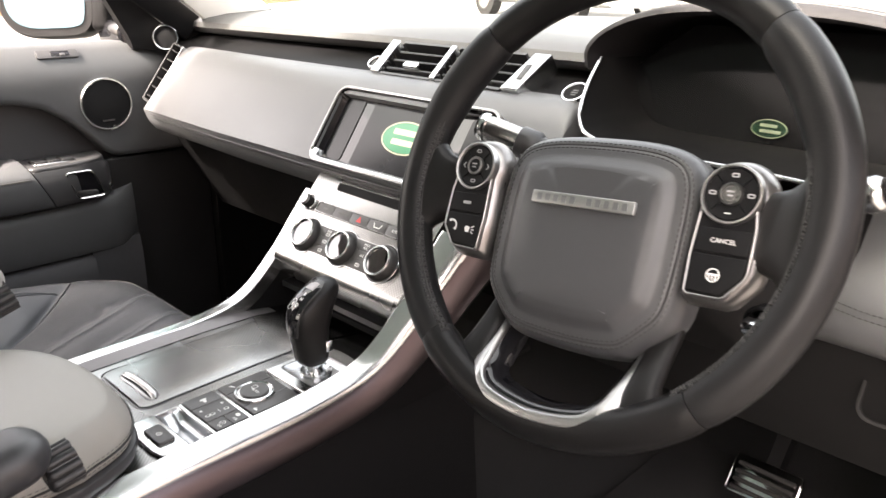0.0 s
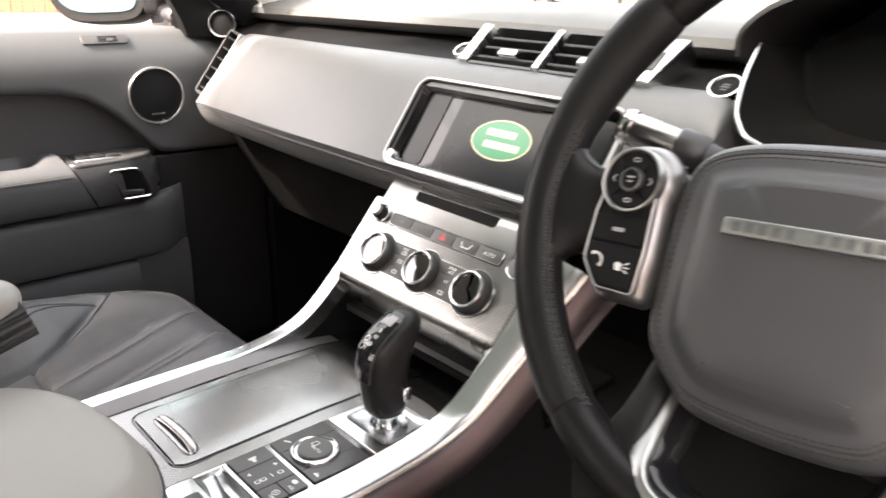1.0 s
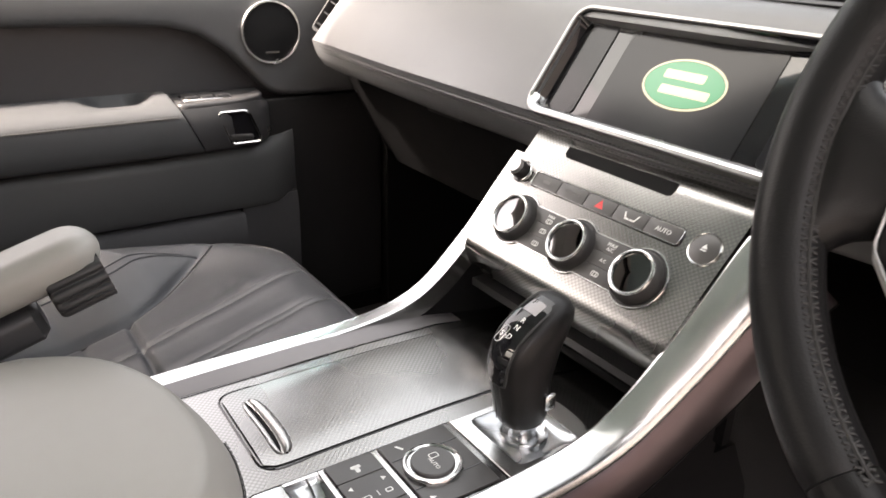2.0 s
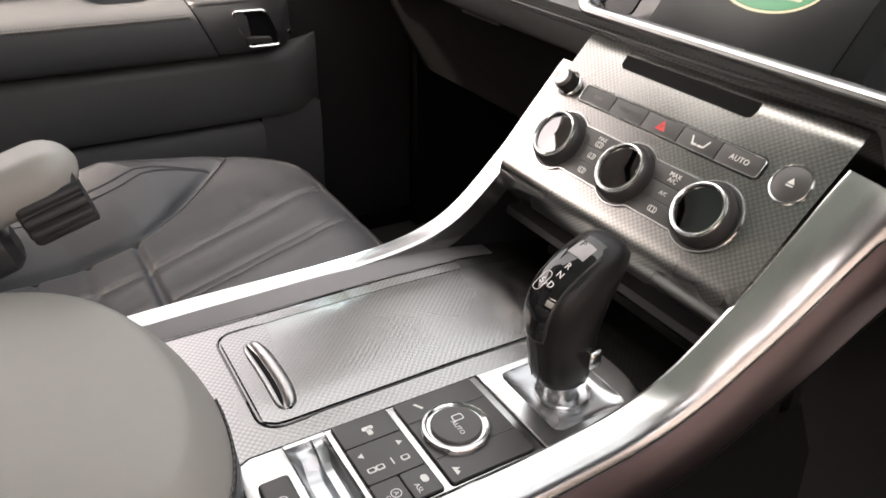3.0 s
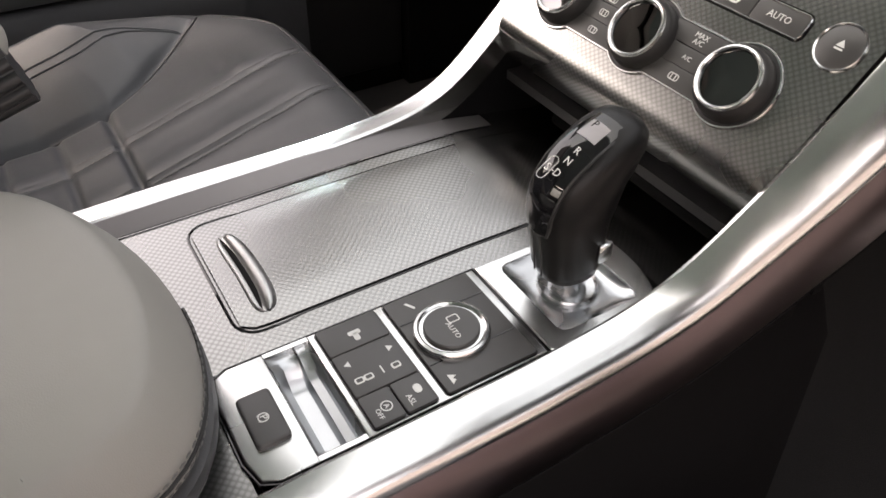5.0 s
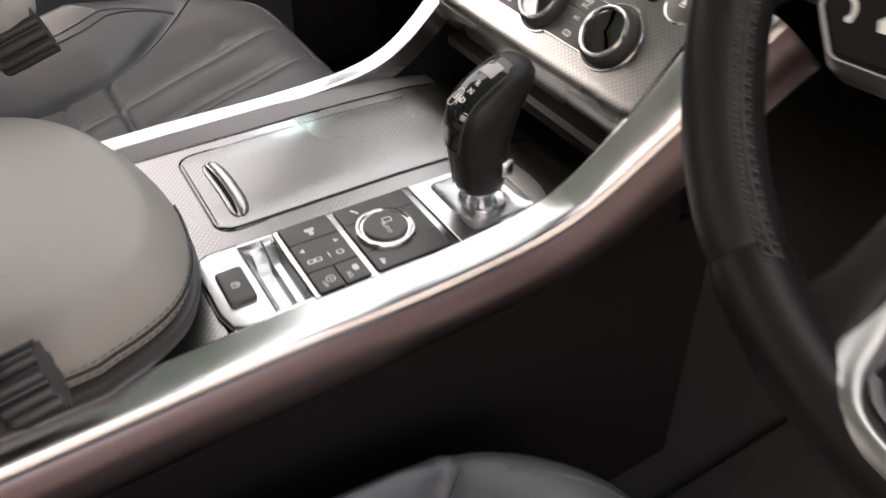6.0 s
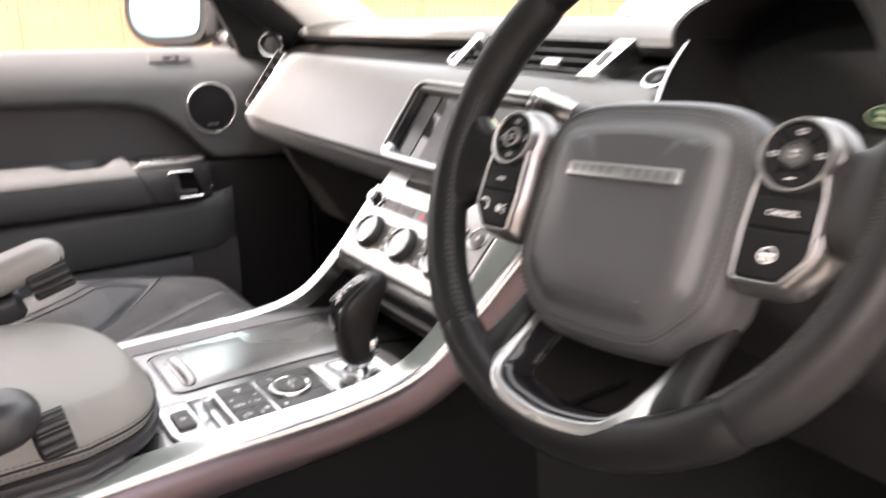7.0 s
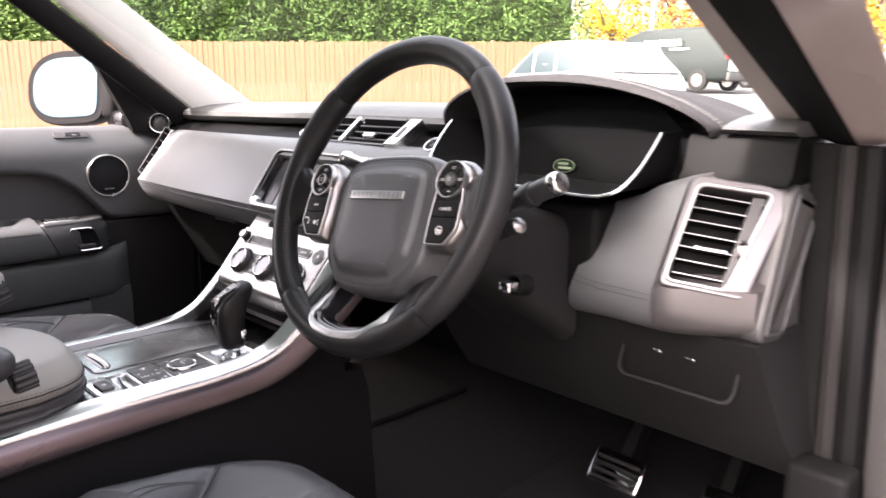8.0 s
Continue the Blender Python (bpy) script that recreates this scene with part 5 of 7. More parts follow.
sq = lambda w, h, r: polar(rrect(w, h, r, 5, GC.x, GC.y))
disc = lambda r: [GC + Vector((math.cos(2 * math.pi * (k + 0.5) / 64), math.sin(2 * math.pi * (k + 0.5) / 64))) * r for k in range(64)]
go_p = polar(go)
part("base_plate", loft([lay(go_p, 0.918), lay(go_p, zt - 0.0006), lay([GC + (p - GC) * 0.985 for p in go_p], zt), lay(sq(0.066, 0.060, 0.006), zt), lay(sq(0.0652, 0.0592, 0.006), zt - 0.0008), lay(sq(0.060, 0.054, 0.006), 0.918)], True, False), SATIN, gear, "satin silver base plate", angle=30)
part("base_dish", loft([lay(sq(0.0655, 0.0595, 0.006), zt - 0.0008), lay(sq(0.058, 0.053, 0.008), zt - 0.0034), lay(sq(0.050, 0.048, 0.016), zt - 0.0046), lay(disc(0.0215), zt - 0.0050), lay(disc(0.0190), zt - 0.0048)], True, False), TRAY, gear, "polished sunk surround", angle=25)
part("base_ring", loft([lay(disc(0.0192), zt - 0.006), lay(disc(0.0192), zt - 0.0022), lay(disc(0.0184), zt - 0.0012), lay(disc(0.0170), zt - 0.0030), lay(disc(0.0120), zt - 0.0045), lay(disc(0.0092), zt + 0.0010), lay(disc(0.0085), zt + 0.0030)], True, True), TRAY, gear, "polished ring round the lever", angle=30)
for sx_, sy_ in ((-1, 1),):
    part("dish_line", tube([(GC.x + sx_ * 0.030, GC.y + sy_ * 0.012, zt - 0.0030), (GC.x + sx_ * 0.0205, GC.y + sy_ * 0.008, zt - 0.0078)], 0.0004, 4), GLOSS, gear)
part("index_line", box((0.034, 0.018, zt), (0.0346, 0.030, zt + 0.0006)), GLOSS, gear)
# lever body: rounded sections that widen into the crown
lev = []
for z, y0, y1, hx, sq in ((0.9475, -0.024, 0.003, 0.0125, 2.3), (0.951, -0.0295, 0.006, 0.0165, 2.5), (0.958, -0.0325, 0.0070, 0.0178, 2.7), (0.972, -0.0345, 0.0070, 0.0183, 2.8), (0.990, -0.0380, 0.0080, 0.0190, 2.8),
                          (1.005, -0.0395, 0.0115, 0.0203, 2.8), (1.016, -0.0375, 0.0150, 0.0206, 2.7), (1.026, -0.0320, 0.0205, 0.0210, 2.6), (1.035, -0.0215, 0.0245, 0.0205, 2.5), (1.0425, -0.0095, 0.0250, 0.0185, 2.4), (1.0478, 0.0000, 0.0215, 0.0145, 2.2), (1.0500, 0.0065, 0.0165, 0.0080, 2.0)):
    ring = []
    for k in range(32):
        a = 2 * math.pi * k / 32
        c, s_ = math.cos(a), math.sin(a)
        ring.append(Vector((0.0572 + hx * math.copysign(abs(c) ** (2 / sq), c), (y0 + y1) / 2 + (y1 - y0) / 2 * math.copysign(abs(s_) ** (2 / sq), s_), z)))
    lev.append(ring)
part("lever", loft(lev), RIM, gear, "black leather lever", angle=70)
for sx in (-1, 1):
    part("lever_seam", tube([(0.0572 + sx * 0.0035, -0.0330, 0.956), (0.0572 + sx * 0.0035, -0.0350, 0.972), (0.0572 + sx * 0.0035, -0.0383, 0.988)], 0.0006, 5), DARKTHREAD, gear)
part("lever_collar", lathe([(0.0085, 0.938), (0.0090, 0.944), (0.0150, 0.9475), (0.0158, 0.9500), (0.0130, 0.9515)], 36, pose(0.0572, -0.011, 0)), POLISHED, gear, "polished collar")
part("side_key", rbox((0.0742, -0.006, 0.965), (0.0777, 0.004, 0.978), 0.0012, 2), POLISHED, gear, "polished release key")
# glossy lens that runs over the crown and down the back, with the gear letters
LENS = [(0.0120, 1.0505, 0.0080), (0.0085, 1.0503, 0.0110), (0.002, 1.0480, 0.0128), (-0.008, 1.0438, 0.0135), (-0.020, 1.0370, 0.0138), (-0.030, 1.0290, 0.0136), (-0.0365, 1.0190, 0.0130), (-0.0400, 1.0080, 0.0120), (-0.0405, 0.9970, 0.0108), (-0.0395, 0.9895, 0.0085)]
lens_pts = smooth_path([(0, y, z) for y, z, w in LENS], 3)
lw = [interp(i / (len(lens_pts) - 1), [k / (len(LENS) - 1) for k in range(len(LENS))], [w for y, z, w in LENS]) for i in range(len(lens_pts))]


def lens_strip(i0, i1, grow, lift):
    rings = []
    for i in range(i0, i1 + 1):
        p, q = lens_pts[i], lens_pts[min(i + 1, len(lens_pts) - 1)] - lens_pts[max(i - 1, 0)]
        n = Vector((0, q.z, -q.y)).normalized()
        n = n if n.z > 0 or n.y < 0 else -n
        w = lw[i] * 0.90 + grow
        top = [Vector((0.0572 + w * u, 0, 0)) + p + n * (lift - 0.0022 * abs(u) ** 3) for u in (-1, -0.8, -0.4, 0, 0.4, 0.8, 1)]
        rings.append(top + [Vector((0.0572 + w, 0, 0)) + p - n * 0.006, Vector((0.0572 - w, 0, 0)) + p - n * 0.006])
    return loft(rings)


part("lens_rim", lens_strip(4, len(lens_pts) - 1, 0.0012, 0.0002), PLASTIC, gear)
part("letter_plate", lens_strip(5, len(lens_pts) - 2, 0.0, 0.0009), GLOSS, gear, "gloss black letter lens")
part("release_key", lens_strip(7, 10, -0.0034, 0.0016), material("park_key", (0.30, 0.285, 0.29), 0.4, 0.0, 0.05, 60), gear, "pale grey park key")
fm0 = Matrix.Translation((0.0572, -0.0065, 1.0465)) @ pose(0, 0, 0, 24, 0, 0)
lettering("letter", "P", 0.0066, DARK, gear, fm0 @ pose(0, 0.0012, 0.0022))
fm = Matrix.Translation((0.0572, -0.0255, 1.0346)) @ pose(0, 0, 0, 36, 0, 0)
for ch, x, y in (("R", 0.0050, 0.0068), ("N", 0.0052, -0.0004), ("D", 0.0054, -0.0088), ("S", -0.0022, -0.0092)):
    lettering("letter", ch, 0.0063, PRINT, gear, fm @ pose(x, y, 0.0016))
part("letter_ring", frame_ring(rrect(0.0064, 0.0150, 0.0030, 5, -0.0022, -0.0092), rrect(0.0056, 0.0142, 0.0026, 5, -0.0022, -0.0092), 0.0013, 0.0016, 0.00005, fm), PRINT, gear)
part("letter_dash", box((0.0014, -0.0093, 0.0013), (0.0026, -0.0087, 0.0016), fm), PRINT, gear)

# ---- climate panel ----
PT = radians(40)
pm = Matrix.Translation((-0.012, 0.1104, 1.0562)) @ Matrix(((1, 0, 0), (0, math.sin(PT), -math.cos(PT)), (0, math.cos(PT), math.sin(PT)))).to_4x4()
clim = thing("climate_panel", "embossed silver climate panel with three round knobs", "control panel", turn=pm)
fas = []
for v, h in ((0.078, -0.012), (0.0775, -0.002), (0.075, 0.0), (0.060, 0.0), (0.03, 0.0), (-0.02, 0.0), (-0.048, -0.0002), (-0.055, -0.0008), (-0.0605, -0.0026), (-0.0650, -0.0062), (-0.0690, -0.0120), (-0.0725, -0.0190), (-0.0750, -0.027), (-0.0755, -0.034)):
    ul, ur = interp(v, (-0.08, -0.05, 0.067), (-0.1335, -0.1335, -0.1310)), interp(v, (-0.08, 0.070), (0.1235, 0.1305))
    fas.append([Vector((ul, v, h - 0.003)), Vector((ul + 0.0015, v, h))] + [Vector((ul + (ur - ul) * k / 8, v, h)) for k in range(1, 8)] + [Vector((ur, v, h)), Vector((ur, v * 0.9, -0.045)), Vector((ul, v * 0.9, -0.045))])
part("fascia", loft(fas), WEAVE, clim, "embossed satin fascia", local=True, angle=50)
slot = [(-0.0790, 0.0690), (-0.0785, 0.0605), (-0.0750, 0.0575), (0.0490, 0.0560), (0.0525, 0.0575), (0.0540, 0.0630), (0.0540, 0.0690)]
part("disc_slot", plate(slot, -0.004, 0.0006), PITCH, clim, "dark disc slot", local=True)
# row of keys
KU0, KU1, KV, KH = -0.0955, 0.0845, 0.0272, 0.0138
ko = rrect(KU1 - KU0, KH, 0.003, 4, (KU0 + KU1) / 2, KV)
part("key_row_frame", frame_ring(inset(ko, -0.0010), ko, -0.002, 0.0020, 0.0004), SATIN, clim, "thin satin frame", local=True)
part("key_row_shadow", frame_ring(inset(ko, -0.0018), inset(ko, -0.0010), -0.002, 0.0007, 0.0002), GLOSS, clim, local=True)
kw = (KU1 - KU0) / 5
for i in range(5):
    part("key", plate(rrect(kw - 0.0007, KH, 0.0012, 2, KU0 + kw * (i + 0.5), KV), -0.002, 0.0012, 0.0005), SWITCH, clim, local=True)
part("key_print", plate(rrect(0.009, 0.0030, 0.0006, 2, KU0 + kw * 0.5, KV), 0.0011, 0.0014), THREAD, clim, local=True)
lettering("key_text", "CLIMATE", 0.0052, THREAD, clim, pose(KU0 + kw * 1.5, KV, 0.0013), world=False)
lettering("key_text", "AUTO", 0.0058, PRINT, clim, pose(KU0 + kw * 4.5, KV, 0.0013), world=False)
hz = [(-0.0050, -0.0036), (0.0050, -0.0036), (0.0, 0.0048)]
part("hazard_mark", frame_ring(hz, [(x * 0.22, y * 0.22) for x, y in hz], 0.0011, 0.0015, 0.00005, pose(KU0 + kw * 2.5, KV, 0)), REDPRINT, clim, "red hazard triangle", local=True)
# two heated seats in outline: a leaning back and a cushion each
for sx in (-1, 1):
    sxm = pose(KU0 + kw * 3.5 + 0.0048 * sx, KV - 0.003, 0)
    back_pts = [(0.0, 0.0), (0.0014, 0.0), (0.0030 * sx + 0.0014, 0.0062), (0.0030 * sx, 0.0062)]
    part("seat_mark", plate(back_pts, 0.0011, 0.0014, 0, sxm), PRINT, clim, local=True)
    part("seat_mark", plate(rrect(0.0050, 0.0015, 0.0006, 2, -0.0020 * sx, 0.0004), 0.0011, 0.0014, 0, sxm), PRINT, clim, local=True)
# eject button and volume knob
EJ = pose(0.1078, 0.0262, 0)
part("eject_ring", lathe([(0.0140, -0.002), (0.0140, 0.0014), (0.0136, 0.0019), (0.0128, 0.0014), (0.0128, -0.002)], 36, EJ), SATIN, clim, local=True)
part("eject_key", lathe([(0.0127, -0.002), (0.0127, 0.0010), (0.0118, 0.0015), (0.0001, 0.0012)], 36, EJ), SWITCH, clim, local=True)
part("eject_mark", plate([(-0.0026, 0.0), (0.0026, 0.0), (0, 0.0040)], 0.0012, 0.0017, 0, EJ), PRINT, clim, local=True)
part("eject_mark", plate(rrect(0.0052, 0.0010, 0.0003, 2, 0, -0.0014), 0.0012, 0.0017, 0, EJ), PRINT, clim, local=True)
VO = pose(-0.1165, 0.0288, 0)
part("volume_ring", lathe([(0.0118, -0.002), (0.0118, 0.0012), (0.0110, 0.0018), (0.0100, 0.0012), (0.0100, -0.002)], 32, VO), SATIN, clim, local=True)
part("volume_well", lathe([(0.0100, -0.002), (0.0100, 0.0006), (0.0001, 0.0006)], 32, VO), GLOSS, clim, local=True)
part("volume_grip", lathe([(0.0086, 0.0004), (0.0090, 0.0088), (0.0084, 0.0096), (0.0001, 0.0098)], 32, VO), RUBBER, clim, local=True)
part("volume_knob", lathe([(0.0080, 0.0090), (0.0082, 0.0128), (0.0074, 0.0140), (0.0001, 0.0136)], 32, VO), DARKSATIN, clim, "dark silver tipped volume knob", local=True)
# three knobs with the keys between them
KX = (-0.0850, -0.0070, 0.0705)
KY = -0.0168
for x0, x1 in ((KX[0], KX[1]), (KX[1], KX[2])):
    part("key_bed", plate(rrect(x1 - x0, 0.0400, 0.001, 2, (x0 + x1) / 2, KY), -0.001, 0.0003), PLASTIC, clim, local=True)
    for k in range(3):
        part("key", plate(rrect(x1 - x0 - 0.031, 0.0126, 0.001, 2, (x0 + x1) / 2, KY + 0.0132 * (1 - k)), -0.001, 0.0011, 0.0004), SWITCH, clim, local=True)
# one bright line runs round the three knobs and the keys between them
RS = 0.0262
phi = math.asin(0.0203 / RS)
outline = []
for i, x in enumerate(KX):
    a0_, a1_ = (math.pi if i == 0 else math.pi - phi), phi if i < 2 else 0.0
    outline += [(x + RS * math.cos(a0_ + (a1_ - a0_) * k / 18), KY + RS * math.sin(a0_ + (a1_ - a0_) * k / 18), 0.0008) for k in range(19)]
for i, x in reversed(list(enumerate(KX))):
    a0_, a1_ = (0.0 if i == 2 else -phi), (-math.pi + phi if i > 0 else -math.pi)
    outline += [(x + RS * math.cos(a0_ + (a1_ - a0_) * k / 18), KY + RS * math.sin(a0_ + (a1_ - a0_) * k / 18), 0.0008) for k in range(19)]
part("knob_outline", tube(outline[:-1], 0.0009, 6, True), SATIN, clim, "thin silver line", local=True)
for i, x in enumerate(KX):
    km_ = pose(x, KY, 0)
    knob = part("knob_base", lathe([(0.0256, -0.001), (0.0256, 0.0008), (0.0250, 0.0010), (0.0232, 0.0006), (0.0232, -0.001)], 44, km_), PLASTIC, clim, "dark knob surround", local=True)
    part("knob_seat", lathe([(0.0231, -0.001), (0.0231, 0.0005), (0.0001, 0.0005)], 44, km_), PLASTIC, knob, local=True)
    part("knob_grip", lathe([(0.0234, 0.0004), (0.0233, 0.0040), (0.0226, 0.0085), (0.0210, 0.0110), (0.0196, 0.0118), (0.0185, 0.0100), (0.0170, 0.0070)], 44, km_), KNOB, knob, "dark grip", local=True)
    part("knob_ring", lathe([(0.0204, 0.0096), (0.0202, 0.0122), (0.0196, 0.0134), (0.0186, 0.0137), (0.0176, 0.0129), (0.0170, 0.0096)], 44, km_), SATIN, knob, "satin chrome ring", local=True)
    part("knob_glass", lathe([(0.0172, 0.008), (0.0171, 0.0108), (0.0001, 0.0114)], 44, km_), KNOBGLASS, knob, "gloss black temperature window", local=True)
for x, rows in (((KX[0] + KX[1]) / 2, ("MAX", None, None)), ((KX[1] + KX[2]) / 2, ("MAX\nA/C", "A/C", None))):
    for k, tx in enumerate(rows):
        y = KY + 0.0132 * (1 - k)
        if tx:
            lettering("key_text", tx, 0.0043 if "\n" not in tx else 0.0050, PRINT, clim, pose(x, y + (0.0022 if tx == "MAX" else 0), 0.0012), world=False)
        if tx is None or tx == "MAX":
            yy = y - (0.0026 if tx == "MAX" else 0)
            part("key_print", frame_ring(rrect(0.0080, 0.0046, 0.0016, 3), rrect(0.0068, 0.0034, 0.001, 3), 0.0010, 0.0014, 0.00005, pose(x, yy, 0)), PRINT, clim, local=True)
            for ddx in (-0.0015, 0.0015):
                part("key_print", box((ddx - 0.0003, -0.0016, 0.0010), (ddx + 0.0003, 0.0016, 0.0014), pose(x, yy, 0)), PRINT, clim, local=True)
# bin behind the lever, under the panel
for x0, x1 in ((-0.1525, -0.1468), (0.1098, 0.116)):
    wall_ = []
    for y in span(0.015, 0.160, 8):
        zr = interp(y, [q[0] for q in RAIL], [q[1] for q in RAIL]) - 0.012
        wall_.append([Vector(p) for p in ((x0, y, 0.87), (x1, y, 0.87), (x1, y, zr), (x0, y, zr))])
    part("bin_side", loft(wall_), DARK, console, "black side of the bin", angle=40)
part("bin_back", box((-0.145, 0.155, 0.90), (0.125, 0.165, 0.99)), DARK, console)
part("bin_roof", box((-0.145, 0.085, 0.958), (0.125, 0.16, 0.966)), PLASTIC, console)
part("bin_shelf", rbox((-0.10, 0.098, 0.935), (0.118, 0.150, 0.945), 0.004, 2), DARK, console)

# ---- centre armrest ----
rest = thing("storage_box", "grey leather padded storage box lid behind the console", "storage box", (-0.02, -0.45, 0.93))
def rest_outline():
    pts = [(0.118, -0.62), (0.118, -0.34), (0.112, -0.29), (0.093, -0.252), (0.060, -0.232), (0.010, -0.224), (-0.045, -0.230), (-0.090, -0.246), (-0.125, -0.272), (-0.148, -0.31), (-0.155, -0.36), (-0.155, -0.62)]
    q = [(p.x, p.y) for p in smooth_path([(x, y, 0) for x, y in pts], 4)]
    return q


ro = rest_outline()
rr_ = []
for d, z in ((0.010, 0.934), (0.000, 0.944), (-0.0030, 0.952), (-0.0015, 0.957), (0.004, 0.9585)):
    rr_.append([Vector((x, y, z)) for x, y in inset(ro, d)])
part("box_top", loft(rr_), BLACK, rest, "black box rim under the lid")
rr_ = []
for d, z in ((0.012, 0.957), (0.006, 0.958), (0.002, 0.961), (0.0, 0.967), (0.0008, 0.973), (0.004, 0.980), (0.011, 0.9910), (0.0175, 1.0000), (0.0200, 1.0022), (0.0245, 1.0034), (0.035, 1.0046), (0.055, 1.0062)):
    rr_.append([Vector((x, y, z)) for x, y in inset(ro, d)])
cxy = (-0.02, -0.45)
for s in (0.55, 0.3, 0.1):
    rr_.append([Vector((cxy[0] + (x - cxy[0]) * s, cxy[1] + (y - cxy[1]) * s, 1.0072)) for x, y in ro])
part("lid", loft(rr_), LID, rest, "smooth grey leather lid", angle=170)
seam = [Vector((x, y, 0.9700)) for x, y in inset(ro, -0.0004)][:22]
part("lid_seam", tube(seam, 0.0011, 6), DARKTHREAD, rest)
for off in (0.004, -0.004):
    part("seam_thread", stitches([p + Vector((0, 0, off)) for p in seam], 0.0055, 0.004, 0.0006), THREAD, rest)

# ---- seats ----
def seat(name, label, cx, front, group, dz):
    """A leather seat: cushion with raised bolsters, fluted middle, backrest and head restraint."""
    s = thing(name, label, "car seat", (cx, front - 0.3, 0.56), group=group)

    HW = 0.24

    def seam_at(sd):
        """Half width of the fluted middle, flaring towards the front."""
        return interp(sd, (-0.05, 0.0, 0.05, 0.12, 0.18, 0.215, 0.24, 0.35, 0.52), (0.236, 0.222, 0.202, 0.170, 0.140, 0.1245, 0.119, 0.120, 0.125))

    def edge(q):
        return front - 0.077 * (max(0.0, abs(q) - 0.12) / 0.08) ** 2 * 0.9 if abs(q) < 0.2 else front - 0.0693 - (abs(q) - 0.2) * 2.2

    def flute(k, sd):
        return (interp(sd, (0.0, 0.22, 0.5), (-0.054, -0.039, -0.036)), interp(sd, (0.0, 0.22, 0.5), (0.043, 0.050, 0.046)))[k]

    def cz(q, sd):
        hs = seam_at(sd)
        z = 0.864 + dz - 0.27 * min(sd, 0.30) - 0.05 * max(0.0, sd - 0.30)
        z -= 6.0 * max(0.0, 0.045 - sd) ** 2 + 60 * max(0.0, -sd) ** 2
        rise = min(1.0, max(0.0, sd - 0.02) / 0.14)
        b = max(0.0, min(1.0, (abs(q) - hs) / (HW - hs + 1e-6)))
        z += 0.054 * math.sin(b * math.pi * 0.60) * rise
        z -= 0.007 * math.exp(-((abs(q) - hs) / 0.0045) ** 2) * (0.35 + 0.65 * rise)
        if abs(q) < hs:
            z += 0.004 * (1 - (q / hs) ** 2)
            fade = 0.35 + 0.65 * min(1.0, max(0.0, sd) / 0.08)
            for k in (0, 1):
                f = flute(k, sd)
                z -= 0.0036 * math.exp(-((q - f) / 0.0038) ** 2) * fade
                z += 0.0009 * math.exp(-((abs(q - f) - 0.018) / 0.011) ** 2) * fade
            for g in (0.226, 0.285, 0.345):
                z -= (0.008 if g < 0.23 else 0.004) * math.exp(-((sd - g) / 0.0045) ** 2)
            # soft creases from use
            z += 0.0022 * math.exp(-((q + 0.075) / 0.018) ** 2 - ((sd - 0.075) / 0.012) ** 2) - 0.0014 * math.exp(-((q + 0.082) / 0.020) ** 2 - ((sd - 0.094) / 0.009) ** 2)
            z += 0.0005 * math.sin(q * 61 + sd * 23) * math.sin(sd * 47 - q * 17)
        if abs(q) > 0.222:
            z -= 0.05 * ((abs(q) - 0.222) / 0.018) ** 2
        return z

    def top_at(q, sd, up=0.0):
        return Vector((cx + q, edge(q) - sd, cz(q, sd + (front - edge(q)) * 0.35) + up))

    qs = span(-HW, HW, 161)
    ss = [-0.035, -0.030, -0.025, -0.020, -0.015, -0.011, -0.007, -0.003, 0.001, 0.006, 0.012, 0.019, 0.026, 0.034, 0.042, 0.05] + [0.05 + 0.47 * i / 150 for i in range(1, 151)]
    rows = []
    for sd in [None] + ss:
        row = [top_at(q, ss[0] if sd is None else sd) for q in qs]
        if sd is None:
            row = [Vector((p.x, p.y, 0.681)) for p in row]
        rows.append([Vector((row[0].x, row[0].y, 0.68))] + row + [Vector((row[-1].x, row[-1].y, 0.68))])
    part("cushion", loft(rows), SEAT, s, "black leather cushion with stitched flutes", angle=80)

    def stitched(pts, name="seam_thread"):
        part(name, stitches([top_at(q, sd, 0.0003) for q, sd in pts], 0.0056, 0.0040, 0.0006), THREAD, s)
    for k in (0, 1):
        for off in (-0.0062, 0.0062):
            stitched([(flute(k, sd) + off, sd) for sd in span(0.012, 0.218, 40)])
            stitched([(flute(k, sd) + off, sd) for sd in span(0.232, 0.279, 10)])
    for sg in (-1, 1):
        for off in (0.0, 0.0075):
            arc = [0.045 + 0.40 * (i / 8) for i in range(9)]
            run = [(seam_at(sd + 0.02) + (0.060 + off) * min(1.0, (sd - 0.045) / 0.16) ** 0.7 + off * 0.2, sd) for sd in arc]
            part("bolster_piping", tube([top_at(sg * p.x, p.y, 0.0004) for p in smooth_path([(a, b, 0) for a, b in run], 10)], 0.0011, 6), SEAT, s)
        part("seam_piping", tube([top_at(sg * seam_at(sd + (front - edge(sg * seam_at(sd))) * 0.35), sd, 0.0012) for sd in span(0.0, 0.44, 60)], 0.0014, 6), BLACK, s)
    part("front_piping", tube([top_at(q, 0.001, 0.0002) for q in span(-0.19, 0.19, 60)], 0.0012, 6), BLACK, s)
    part("base", rbox((cx - 0.20, front - 0.46, 0.56), (cx + 0.20, front - 0.10, 0.74), 0.02), DARK, s)
    # backrest and head restraint, behind the camera
    back = []
